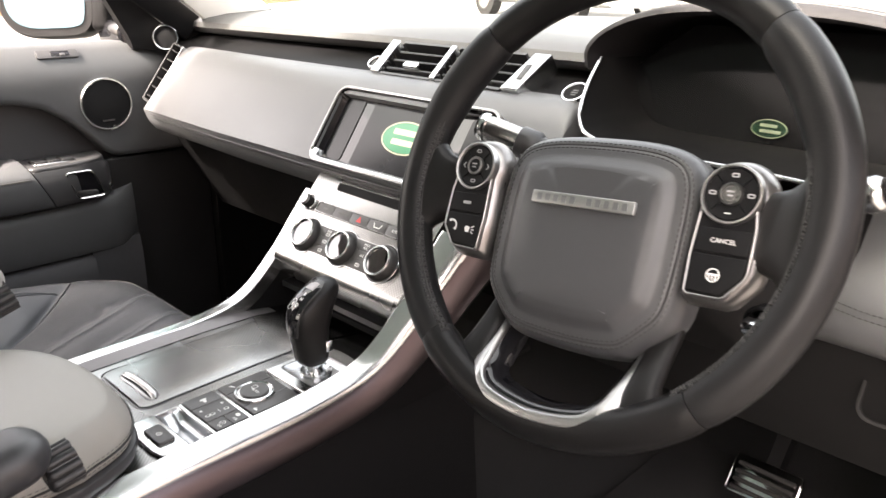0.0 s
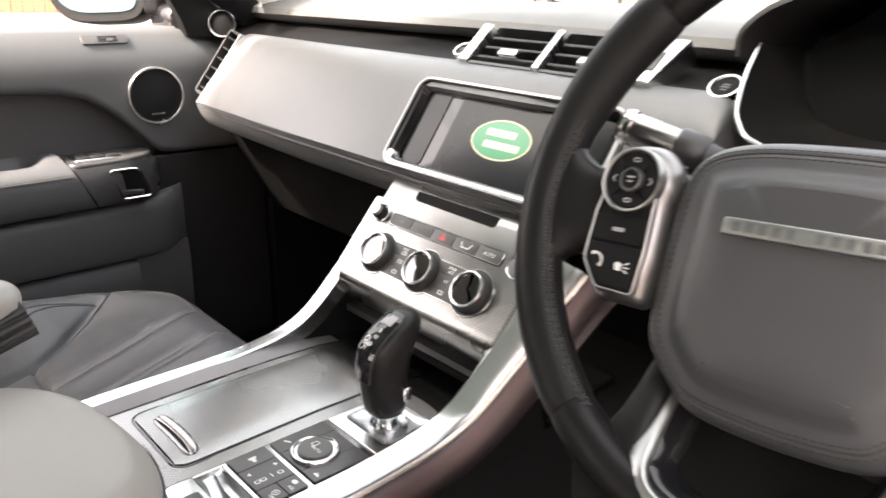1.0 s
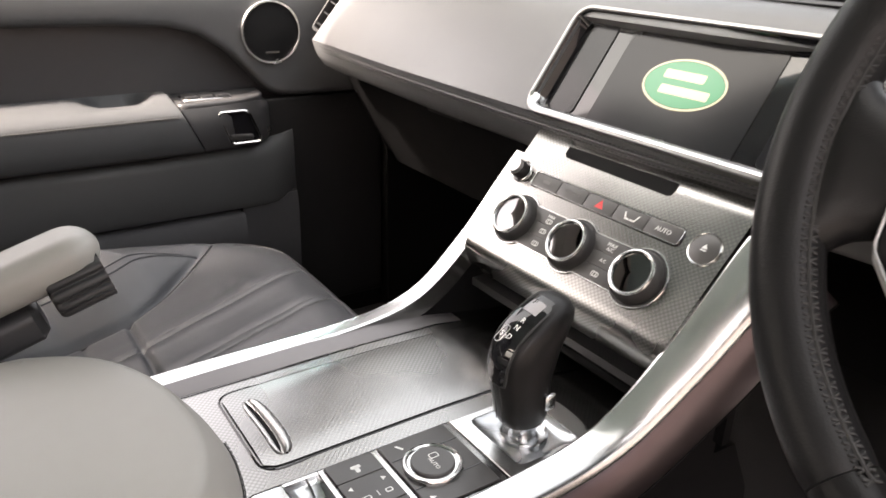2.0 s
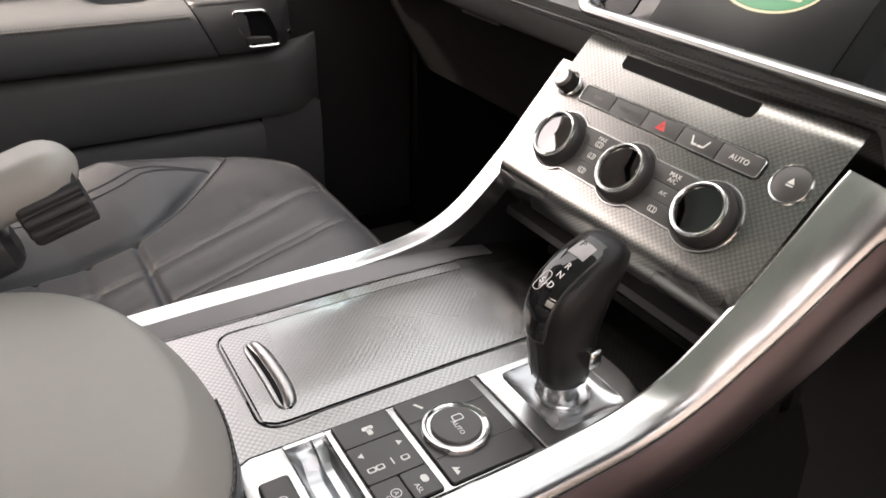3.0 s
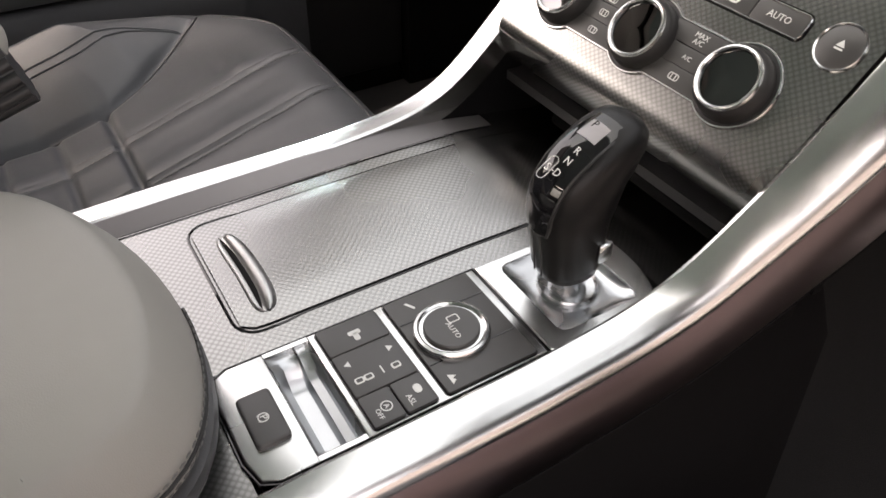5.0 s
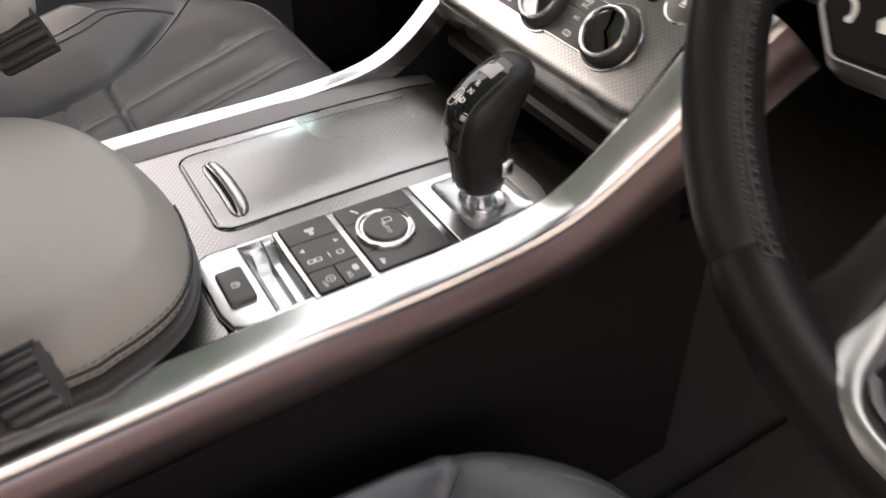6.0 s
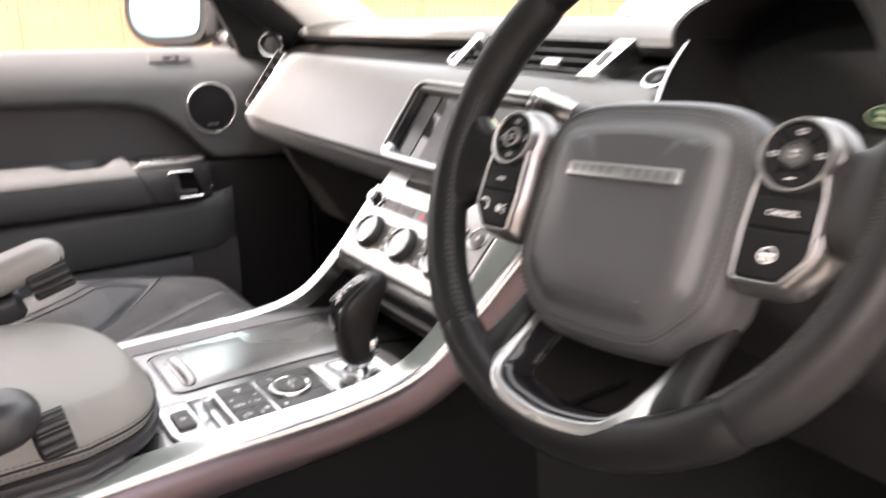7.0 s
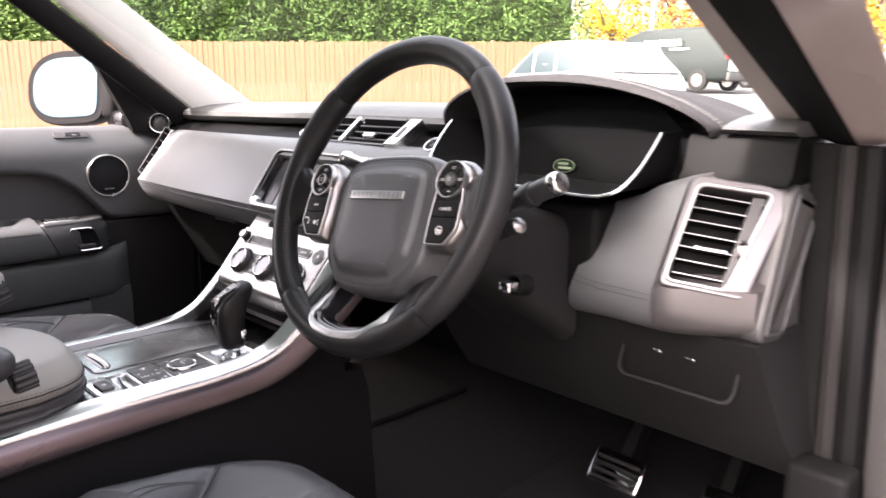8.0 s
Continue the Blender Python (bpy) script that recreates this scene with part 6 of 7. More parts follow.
    for k in range(9):
        t = k / 8
        z = 0.80 + 0.62 * t
        y = front - 0.54 - 0.20 * t
        w = 0.255 - 0.05 * t ** 2
        back.append([Vector((cx + w * x, y + 0.11 * yy - (0.03 if abs(x) < 0.5 and yy > 0 else 0), z)) for x, yy in ((-1, -0.7), (-0.6, -0.9), (0.6, -0.9), (1, -0.7), (1, 0.45), (0.8, 0.6), (0.45, 0.3), (-0.45, 0.3), (-0.8, 0.6), (-1, 0.45))])
    part("backrest", loft(back), SEAT, s, "black leather backrest", angle=70)
    part("head_restraint", rbox((cx - 0.13, front - 0.84, 1.46), (cx + 0.13, front - 0.73, 1.64), 0.045, 4), SEAT, s)
    return s


pas = seat("front_seat", "black leather passenger seat with stitched flutes", -0.420, 0.036, "front seats", 0.0)
drv = seat("front_seat", "black leather driver's seat beside the console", 0.410, -0.036, "front seats", -0.013)


def seat_arm(parent, cx, tip_y, top, mat, label, knob, pitch, kr=0.0175, kl=0.022):
    """A fold-down armrest on the inner side of a seat, with a ribbed adjuster knob under its tip."""
    tilt = Matrix.Translation((cx, tip_y, top)) @ Matrix.Rotation(radians(pitch), 4, 'X') @ Matrix.Translation((-cx, -tip_y, -top))
    rings = []
    hh = 0.0185
    for t in (0.0, 0.0015, 0.004, 0.008, 0.013, 0.019, 0.026, 0.06, 0.20, 0.36):
        k = max(0.12, math.sqrt(max(0.0, 1 - (max(0.0, 0.026 - t) / 0.026) ** 2)))
        rings.append([Vector((cx + x, tip_y - t, top - hh + z)) for x, z in rrect(0.056 * k, 2 * hh * k, 0.0165 * k, 6)])
    bm = loft(rings)
    bm.transform(tilt)
    arm = part("seat_armrest", bm, mat, parent, label, angle=60)
    bm = loft([[Vector((cx + x, y, top - 0.056 + z)) for x, z in rrect(0.046 * k, 0.034 * k, 0.010 * k, 4)] for y, k in ((tip_y - 0.062, 0.6), (tip_y - 0.068, 0.85), (tip_y - 0.36, 0.9))])
    bm.transform(tilt)
    part("arm_shell", bm, BLACK, arm)
    # ribbed knob, its axis along the arm
    rib = []
    for k in range(80):
        a = 2 * math.pi * k / 80
        r = kr + (-0.0018, 0.0004, 0.0013, 0.0016, 0.0016, 0.0013, 0.0004, -0.0018)[k % 8]
        rib.append((r * math.cos(a), r * math.sin(a)))
    m = Matrix.Translation(knob) @ pose(0, 0, 0, 90 + pitch, 0, 0)
    part("adjuster_knob", plate(rib, -kl, kl, 0.005, m), PLASTIC, arm, "ribbed black adjuster knob", angle=50)


seat_arm(pas, -0.192, -0.262, 1.078, LID, "grey leather fold-down seat armrest", (-0.176, -0.277, 1.032), 17)
seat_arm(drv, 0.156, -0.338, 1.058, BLACK, "dark leather fold-down seat armrest", (0.157, -0.330, 1.014), 10, 0.0165, 0.013)

# ---- passenger door ----
DX = -0.832
door = thing("door_1", "black leather passenger door with silver trimmed handle", "car door", (DX, 0.0, 0.6), kind="structure")
YZ = Matrix(((0, 0, 1, 0), (1, 0, 0, 0), (0, 1, 0, 0), (0, 0, 0, 1)))


def on_door(x):
    """Outlines of (y, z) stand on the door at depth x, their height pointing into the cabin."""
    return Matrix.Translation((x, 0, 0)) @ YZ


part("inner_skin", box((-0.90, -0.98, 0.60), (-0.876, 0.40, 1.235)), BLACK, door, "dark recessed door skin")
EDGE = ((-0.98, -0.5, -0.21, -0.105, -0.018, 0.030, 0.073, 0.108, 0.130, 0.146, 0.165, 0.215, 0.36),
        (1.160, 1.157, 1.153, 1.151, 1.145, 1.131, 1.102, 1.067, 1.040, 1.026, 1.0205, 1.019, 1.017))


def door_face(y, k):
    """The padded upper panel: its rounded lower edge over the pull recess, the flat face and the shoulder under the glass."""
    zl = interp(y, *EDGE)
    if k < 6:
        a = radians((-20, 0, 25, 50, 72, 90)[k])
        return (DX - 0.014 + 0.014 * math.sin(a) - (0.03 if k == 0 else 0.0), y, zl + 0.013 * (1 - math.cos(a)))
    z0 = zl + 0.013
    t = (k - 5) / 14
    z = z0 + (1.2545 - z0) * t
    q = max(0.0, (z - 1.165) / 0.0895)
    return (DX - 0.034 * q ** 2.2, y, z - 0.004 * q ** 4)


LEATHER_D = material("door_leather", (0.057, 0.059, 0.061), 0.45, 0, 0.08, 20, 0.12, 1500, pattern='grain')
rows = [[Vector(door_face(y, k)) for k in range(20)] + [Vector((-0.905, y, 1.250))] for y in [-0.98, -0.7, -0.5, -0.35] + span(-0.25, 0.36, 62)]
part("upper_panel", loft(rows, False, False), LEATHER_D, door, "dark grey leather upper panel", angle=60)
part("front_panel", plate([(0.100, 0.60), (0.36, 0.60), (0.36, 1.0145), (0.165, 1.0175), (0.100, 1.0185)], -0.02, 0.0, 0.004, on_door(DX - 0.004)), KNEE, door, "black lower front of the door")
# loudspeaker
spk = thing("door_speaker", "round black loudspeaker with a satin ring in the door", "loudspeaker", turn=on_door(DX) @ pose(0.146, 1.132, 0))
part("ring", lathe([(0.0535, -0.01), (0.0535, 0.003), (0.0515, 0.0062), (0.0485, 0.0058), (0.0465, 0.002), (0.0465, -0.01)], 56), SATIN, spk, "satin ring", local=True)
part("grille", lathe([(0.0466, -0.01), (0.0464, 0.002), (0.03, 0.0045), (0.0001, 0.0055)], 56), GRILLE, spk, "black mesh grille", local=True)
part("name_bar", box((-0.012, -0.035, 0.0038), (0.012, -0.0315, 0.0050)), SATIN, spk, local=True)
# lock switch
lk = thing("lock_switch", "small black lock switch in the door sill", "switch", turn=Matrix.Translation((DX - 0.0165, 0.073, 1.2330)) @ pose(0, 0, 0, 0, -38, 0) @ YZ)
part("plate", plate(rrect(0.078, 0.018, 0.004, 3), -0.004, 0.0012, 0.0005), HOUSING, lk, local=True)
part("rocker", plate(rrect(0.034, 0.0105, 0.001, 2, 0.004, 0), 0.0, 0.0022, 0.0005), GLOSS, lk, local=True)
part("rocker_tab", plate(rrect(0.010, 0.0055, 0.001, 2, 0.008, -0.003), 0.0, 0.0032, 0.0005), HOUSING, lk, local=True)


# armrest of the door, with the pull cup dipping into its top
def arm_ring(y, shift=0.0):
    cup = math.exp(-((y + 0.115) / 0.045) ** 4)
    return [Vector((x, y + shift * (1.045 - z), z)) for x, z in ((-0.876, 0.955), (-0.781, 0.953), (-0.774, 0.960), (-0.7705, 0.980), (-0.7695, 1.000), (-0.7715, 1.015), (-0.776, 1.0245), (-0.787, 1.033), (-0.800, 1.040 - 0.004 * cup), (-0.812, 1.045 - 0.013 * cup), (-0.830, 1.047 - 0.030 * cup), (-0.848, 1.045 - 0.032 * cup), (-0.876, 1.040))]


ARML = material("door_arm_leather", (0.052, 0.054, 0.056), 0.55, 0, 0.08, 20, 0.12, 1500, pattern='grain')
part("armrest", loft([arm_ring(y) for y in [-0.98, -0.5, -0.3, -0.24] + [-0.22 + 0.0088 * i for i in range(20)]] + [arm_ring(-0.044, 0.2), arm_ring(-0.040, 0.46)]), ARML, door, "dark leather armrest with a pull cup", angle=50)
for dz_ in (0.0, 0.006):
    part("armrest_seam", stitches([(-0.7708 + dz_ * -0.2, y, 1.0135 + dz_) for y in span(-0.9, -0.035, 40)], 0.0055, 0.004, 0.0006), DARKTHREAD, door)
part("armrest_groove", tube([(-0.7705, y, 1.0165) for y in span(-0.9, -0.035, 12)], 0.0010, 6), DARKTHREAD, door)
# handle housing in front of the armrest
pod_r = []
for y, w, tp in ((-0.037, 0.0, 1.026), (0.03, 0.001, 1.026), (0.07, 0.006, 1.027), (0.100, 0.016, 1.026), (0.120, 0.032, 1.022), (0.136, 0.060, 1.014)):
    xo = -0.774 - w
    sh = lambda z: 0.46 * (1.045 - z) * max(0.0, min(1.0, (0.05 - y) / 0.087))
    pod_r.append([Vector((x, y + sh(z), z)) for x, z in ((-0.876, 0.956), (xo - 0.006, 0.955), (xo, 0.964), (xo - 0.001, 1.008), (xo - 0.007, tp), (-0.876, tp + 0.004))])
part("handle_housing", loft(pod_r), HOUSING, door, "grey handle housing", angle=50)
hm = Matrix.Translation((-0.7755, 0.062, 0.990)) @ Matrix.Rotation(radians(-8), 4, 'Z') @ YZ
ho = round_quad([(-0.036, 0.028), (-0.017, -0.029), (0.038, -0.027), (0.016, 0.029)], 0.010)
part("handle_ring", frame_ring(ho, inset(ho, 0.0034), -0.006, 0.0035, 0.0012, hm), CHROME, door, "chrome ring round the door release")
part("handle_well", plate(inset(ho, 0.0034), -0.006, -0.0010, 0, hm), GLOSS, door)
part("release_lever", plate(round_quad([(-0.014, -0.022), (0.022, -0.021), (0.021, -0.013), (-0.018, -0.011)], 0.004), -0.002, 0.003, 0.001, hm), PLASTIC, door)
part("lock_nub", lathe([(0.0045, -0.006), (0.0045, 0.003), (0.0030, 0.005), (0.0001, 0.005)], 16, Matrix.Translation((-0.812, 0.124, 0.972)) @ pose(0, 0, 0, 0, 90, 0)), SATIN, door, "small bright lock nub")
# switch pod on top of it
wm = Matrix.Translation((-0.815, 0.030, 1.0335))
podp = [(p.x, p.y) for p in smooth_path([(-0.058, -0.064, 0), (0.000, -0.064, 0), (0.030, -0.058, 0), (0.032, -0.03, 0), (0.031, 0.01, 0), (0.026, 0.045, 0), (0.012, 0.076, 0), (-0.012, 0.092, 0), (-0.058, 0.098, 0)], 4)]
part("switch_pod", plate(podp, -0.012, 0.001, 0.005, wm), HOUSING, door, "grey switch pod")
part("switch_trim", rbox((-0.030, -0.046, 0.0), (0.012, 0.032, 0.0024), 0.001, 1, wm), SATIN, door, "silver window switch trim")
for k in range(3):
    part("window_switch", rbox((-0.026, -0.042 + 0.025 * k, 0.001), (0.008, -0.021 + 0.025 * k, 0.0060), 0.002, 2, wm), PLASTIC, door)
# lower part and pocket
lo = []
for y in (-0.98, 0.0, 0.10, 0.130, 0.150, 0.166, 0.177):
    k = max(0.0, (y - 0.10) / 0.077) ** 2
    lo.append([Vector((x, y, z)) for x, z in ((-0.876, 0.838), (-0.806 - 0.030 * k, 0.838), (-0.800 - 0.030 * k, 0.848), (-0.800 - 0.030 * k, 0.925), (-0.806 - 0.026 * k, 0.942 + 0.010 * k), (-0.818 - 0.016 * k, 0.949 + 0.012 * k), (-0.876, 0.951 + 0.012 * k))])
part("lower_band", loft(lo), ARML, door, "black lower band", angle=50)
pk = []
for y in (-0.98, 0.05, 0.066):
    pk.append([Vector((x, y, z)) for x, z in ((-0.876, 0.60), (-0.800, 0.61), (-0.790, 0.66), (-0.788, 0.79), (-0.794, 0.826), (-0.802, 0.831), (-0.876, 0.830))])
part("map_pocket", loft(pk), DOORBLK, door, "black map pocket", angle=50)
part("pocket_end", loft([[Vector((x, y, z)) for x, z in ((-0.876, 0.60), (-0.822, 0.61), (-0.812, 0.66), (-0.808, 0.82), (-0.814, 0.836 + dz_), (-0.876, 0.838 + dz_))] for y, dz_ in ((0.068, 0.008), (0.172, 0.016))]), DOORBLK, door, "black pocket end", angle=50)
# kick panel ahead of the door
# the left trim is near-black, with the footwell's shade in its colour
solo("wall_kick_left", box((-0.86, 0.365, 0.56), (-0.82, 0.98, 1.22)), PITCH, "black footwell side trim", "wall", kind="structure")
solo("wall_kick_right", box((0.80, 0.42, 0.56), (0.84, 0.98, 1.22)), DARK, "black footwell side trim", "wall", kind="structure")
g = grid_sheet(lambda u, v: (-0.90 + 0.20 * v, -0.98 + u * 1.30 - v * 0.0, 1.23 + 0.45 * v), span(0, 1, 6), span(0, 1, 4))
ob = solo("window_2", g, GLASS, "clear side window in the passenger door", "window", kind="structure")
ob.visible_shadow = False
# lower glove box side of the dashboard; deep shade is put into its near-black
glove = thing("glove_box", "lower dashboard with glove box, its shade in a near-black colour", "glove box", (-0.5, 0.33, 1.0))
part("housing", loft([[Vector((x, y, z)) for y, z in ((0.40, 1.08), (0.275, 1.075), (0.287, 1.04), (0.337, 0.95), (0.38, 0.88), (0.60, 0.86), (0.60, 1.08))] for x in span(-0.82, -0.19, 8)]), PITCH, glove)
part("glove_lid", loft([[Vector((x, y, z)) for y, z in ((0.278, 1.066), (0.282, 1.066), (0.337, 0.958), (0.330, 0.952), (0.281, 1.040), (0.272, 1.058))] for x in span(-0.70, -0.26, 6)]), PITCH, glove, "glove box lid, near-black for its shade")
part("lid_latch", rbox((-0.53, 0.270, 1.045), (-0.44, 0.279, 1.057), 0.003), PLASTIC, glove)
solo("footwell_mat", rbox((-0.75, 0.1, 0.56), (-0.22, 0.8, 0.575), 0.006), CARPET, "black carpet mat in the footwell", "mat")
solo("footwell_mat", rbox((0.20, -0.1, 0.56), (0.72, 0.72, 0.575), 0.006), CARPET, "black carpet mat in the footwell", "mat")

# pedals
def pedal(name, label, x, y, z, w, h, tilt):
    t = thing(name, label, "pedal", turn=Matrix.Translation((x, y, z)) @ pose(0, 0, 0, tilt, 0, 0))
    part("plate", plate(rrect(w, h, 0.008, 4), -0.012, 0.0, 0.003), CHROME, t, "bright metal pedal face", local=True)
    n = 4
    for k in range(n):
        part("rubber_bar", rbox((-w * 0.42, -h * 0.40 + h * 0.8 * k / n, -0.001), (w * 0.42, -h * 0.40 + h * 0.8 * (k + 0.55) / n, 0.004), 0.002, 1), RUBBER, t, local=True)
    part("arm", box((-0.010, 0.0, -0.05), (0.010, 0.30, -0.012)), DARK, t, local=True)


pedal("brake_pedal", "bright metal brake pedal with rubber bars", 0.425, 0.51, 0.690, 0.10, 0.062, 50)
pedal("accelerator_pedal", "bright metal accelerator pedal with rubber bars", 0.590, 0.545, 0.650, 0.060, 0.11, 55)

# ---- pillars ----
def strip(a, b, wa, wb, thick, nrm, name, mat, label, category="trim"):
    """A long padded trim strip from a to b: wa and wb are its half widths as vectors."""
    a, b, wa, wb, nrm = (Vector(v) for v in (a, b, wa, wb, nrm))
    rings = []
    for t in span(0, 1, 7):
        c, w = a.lerp(b, t), wa.lerp(wb, t)
        rings.append([c - w - nrm * thick, c - w, c - w * 0.8 + nrm * thick * 0.7, c + nrm * thick, c + w * 0.8 + nrm * thick * 0.7, c + w, c + w - nrm * thick])
    return solo(name, loft(rings), mat, label, category, kind="structure")


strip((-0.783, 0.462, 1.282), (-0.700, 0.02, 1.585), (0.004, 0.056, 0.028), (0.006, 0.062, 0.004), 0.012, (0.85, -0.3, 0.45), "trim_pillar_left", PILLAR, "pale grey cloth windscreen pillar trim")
strip((-0.812, 0.345, 1.270), (-0.745, -0.06, 1.56), (0.0, 0.024, 0.020), (0.0, 0.024, 0.016), 0.008, (0.9, -0.2, 0.4), "trim_seal_left", DARK, "black door seal along the pillar")
sail = loft([[Vector(p) for p in ((-0.838, 0.220, 1.235), (-0.838, 0.212, 1.26), (-0.832, 0.120, 1.435), (-0.826, 0.15, 1.455), (-0.822, 0.345, 1.31), (-0.822, 0.38, 1.22))],
             [Vector(p) for p in ((-0.86, 0.220, 1.235), (-0.86, 0.212, 1.26), (-0.852, 0.120, 1.435), (-0.846, 0.15, 1.455), (-0.845, 0.345, 1.31), (-0.845, 0.38, 1.22))]])
solo("trim_sail_left", sail, DARK, "black sail panel at the mirror", "trim", kind="structure")
tw = thing("tweeter", "small round tweeter with a satin ring on the sail panel", "loudspeaker", turn=Matrix.Translation((-0.812, 0.278, 1.257)) @ pose(0, 0, 0, 0, 0, -28) @ YZ)
part("ring", lathe([(0.026, -0.02), (0.026, 0.004), (0.0245, 0.0062), (0.0225, 0.0055), (0.0215, -0.004)], 44), SATIN, tw, "satin ring", local=True)
part("grille", lathe([(0.0216, -0.02), (0.0215, 0.0), (0.012, 0.003), (0.0001, 0.0035)], 44), GRILLE, tw, local=True)
# passenger end vent
ev = thing("end_vent", "black slatted vent at the end of the dashboard", "air vent", (-0.79, 0.24, 1.18))
va, vd = Vector((-0.758, 0.206, 1.130)), Vector((-0.731, 0.276, 1.241))
ed = (vd - va).normalized()
out = Vector((-1.0, 0.0, 0.0)).normalized()
nn_ = ed.cross(out).normalized()
if nn_.y > 0:
    nn_ = -nn_
out = nn_.cross(ed) if nn_.cross(ed).x < 0 else -nn_.cross(ed)
evm = Matrix((-out, ed, (-out).cross(ed))).transposed().to_4x4()
evm = Matrix.Translation(va + out * 0.048) @ evm
EL = (vd - va).length
part("frame", frame_ring(rrect(0.046, EL, 0.008, 4, 0.024, EL / 2), rrect(0.038, EL - 0.01, 0.005, 4, 0.024, EL / 2), -0.02, 0.004, 0.001, evm), PLASTIC, ev)
part("edge_trim", rbox((0.0472, 0, -0.01), (0.0498, EL, 0.0055), 0.0006, 1, evm), SATIN, ev, "thin silver edge")
part("back", box((0.004, 0.004, -0.022), (0.044, EL - 0.004, -0.018), evm), PITCH, ev)
for k in range(6):
    y = EL * (k + 0.7) / 6.4
    part("slat", rbox((0.006, y - 0.003, -0.014), (0.042, y - 0.0005, 0.001), 0.0008, 1, evm), SLAT, ev)

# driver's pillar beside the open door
# darker copy of the pale pillar cloth, for the shaded right side
PILLARSHADED = material("pillar_trim_shaded", (0.20, 0.175, 0.165), 0.75, 0, 0.06, 60, 0.3, 1500)
strip((0.7175, 0.415, 1.289), (0.6525, -0.0745, 1.600), (0.0180, -0.005, 0.001), (0.0130, 0.0, -0.0055), 0.006, (-0.55, -0.65, 0.5), "trim_pillar_right", PILLARSHADED, "pale cloth windscreen pillar trim, its shade in a darker colour")
strip((0.762, 0.402, 1.283), (0.708, -0.080, 1.591), (0.0275, -0.005, -0.008), (0.0430, -0.004, -0.003), 0.010, (-0.45, -0.75, 0.45), "trim_pillar_right_inner", DARK, "black pillar trim beside the open door")
strip((0.817, 0.395, 1.288), (0.819, -0.085, 1.545), (0.0290, 0.0, 0.005), (0.0680, 0.0, -0.040), 0.014, (0.2, -0.85, 0.45), "body_pillar_right", BODY, "grey painted body pillar beside the open door")
strip((0.766, 0.42, 0.60), (0.757, 0.40, 1.28), (0.020, 0.0, 0.0), (0.020, 0.0, 0.0), 0.016, (0.0, -1.0, 0.0), "trim_post_right", DARK, "black hinge post of the open doorway")
strip((0.797, 0.415, 0.60), (0.786, 0.395, 1.28), (0.013, 0.0, 0.0), (0.012, 0.0, 0.0), 0.018, (0.0, -1.0, 0.0), "trim_flange_right", RUBBER, "grey inner edge of the open doorway")
strip((0.824, 0.41, 0.60), (0.811, 0.39, 1.28), (0.015, 0.0, 0.0), (0.014, 0.0, 0.0), 0.022, (0.0, -1.0, 0.0), "trim_seal_right", DARK, "black rubber door seal")
# body edge: its shade is put in with the near-black RUBBER colour
strip((0.880, 0.42, 0.58), (0.862, 0.40, 1.29), (0.042, 0.0, 0.0), (0.038, 0.0, 0.0), 0.02, (0.0, -1.0, 0.0), "body_post_right", RUBBER, "body edge of the open doorway, black for its shade")
solo("trim_kick_right", rbox((0.772, 0.330, 0.60), (0.842, 0.382, 0.902), 0.008, 3), DARK, "grey plastic kick trim above the sill", "trim", kind="structure")
# the driver's door stands open beside the doorway
od = thing("door_2", "open driver's door with dark inner trim", "car door", turn=Matrix.Translation((0.95, 0.42, 0.6)) @ pose(0, 0, 0, 0, 0, 22), kind="structure")
part("door_panel", rbox((0.0, -0.06, 0.0), (1.05, 0.06, 0.66), 0.03, 3), DARK, od, "dark inner door trim", local=True)
part("window_frame", join(rbox((0.10, -0.02, 0.66), (0.14, 0.02, 1.06), 0.008), rbox((0.10, -0.02, 1.04), (1.02, 0.02, 1.08), 0.008), rbox((0.98, -0.02, 0.66), (1.02, 0.02, 1.06), 0.008)), RUBBER, od, local=True)

# ---- outside ----
SL = 0.054


def gz(x, y):
    """The car park climbs gently ahead of the car."""
    d = max(0.0, -0.68 * x + 0.73 * y)
    along = 0.56 * x + 0.83 * y
    return SL * d * interp(along, (-6.0, -1.0, 3.5, 60.0), (0.12, 0.22, 1.0, 1.0))


ground = grid_sheet(lambda u, v: (u, v, gz(u, v) - 0.0), [-600, -200, -80, -40, -20, -10, -4, 0, 4, 10, 20, 40, 80, 200, 600], [-600, -200, -80, -40, -20, -10, -4, 0, 4, 10, 20, 40, 80, 200, 600])
solo("ground", ground, material("asphalt", (0.10, 0.097, 0.092), 0.9, 0, 0.25, 2.0, 0.5, 90), "worn grey car park asphalt", "ground", kind="structure")
# bonnet and mirror of the car itself
bon = []
for v in span(0, 1, 8):
    row = []
    for u in span(-1, 1, 15):
        x = 0.82 * u * (1 - 0.06 * v)
        y = 0.90 - 0.34 * u * u * (1 - v) + 1.15 * v - 0.25 * u * u * v
        z = 1.235 - 0.10 * v * v - 0.05 * u * u + (0.03 * max(0, abs(u) - 0.6))
        row.append(Vector((x, y, z)))
    bon.append(row)
ob = solo("bonnet", loft(bon, False, False), material("white_paint", (0.72, 0.73, 0.74), 0.25, 0, 0.02, 5, coat=0.8), "white painted bonnet of the car", "bonnet")
mod = ob.modifiers.new("thick", 'SOLIDIFY')
mod.thickness = 0.03
mr = thing("wing_mirror", "black wing mirror with a bright reflecting glass", "wing mirror", (-1.0, 0.15, 1.25))
mm = Matrix.Translation((-1.034, 0.149, 1.342)) @ pose(0, 0, 0, 80, 0, 38)
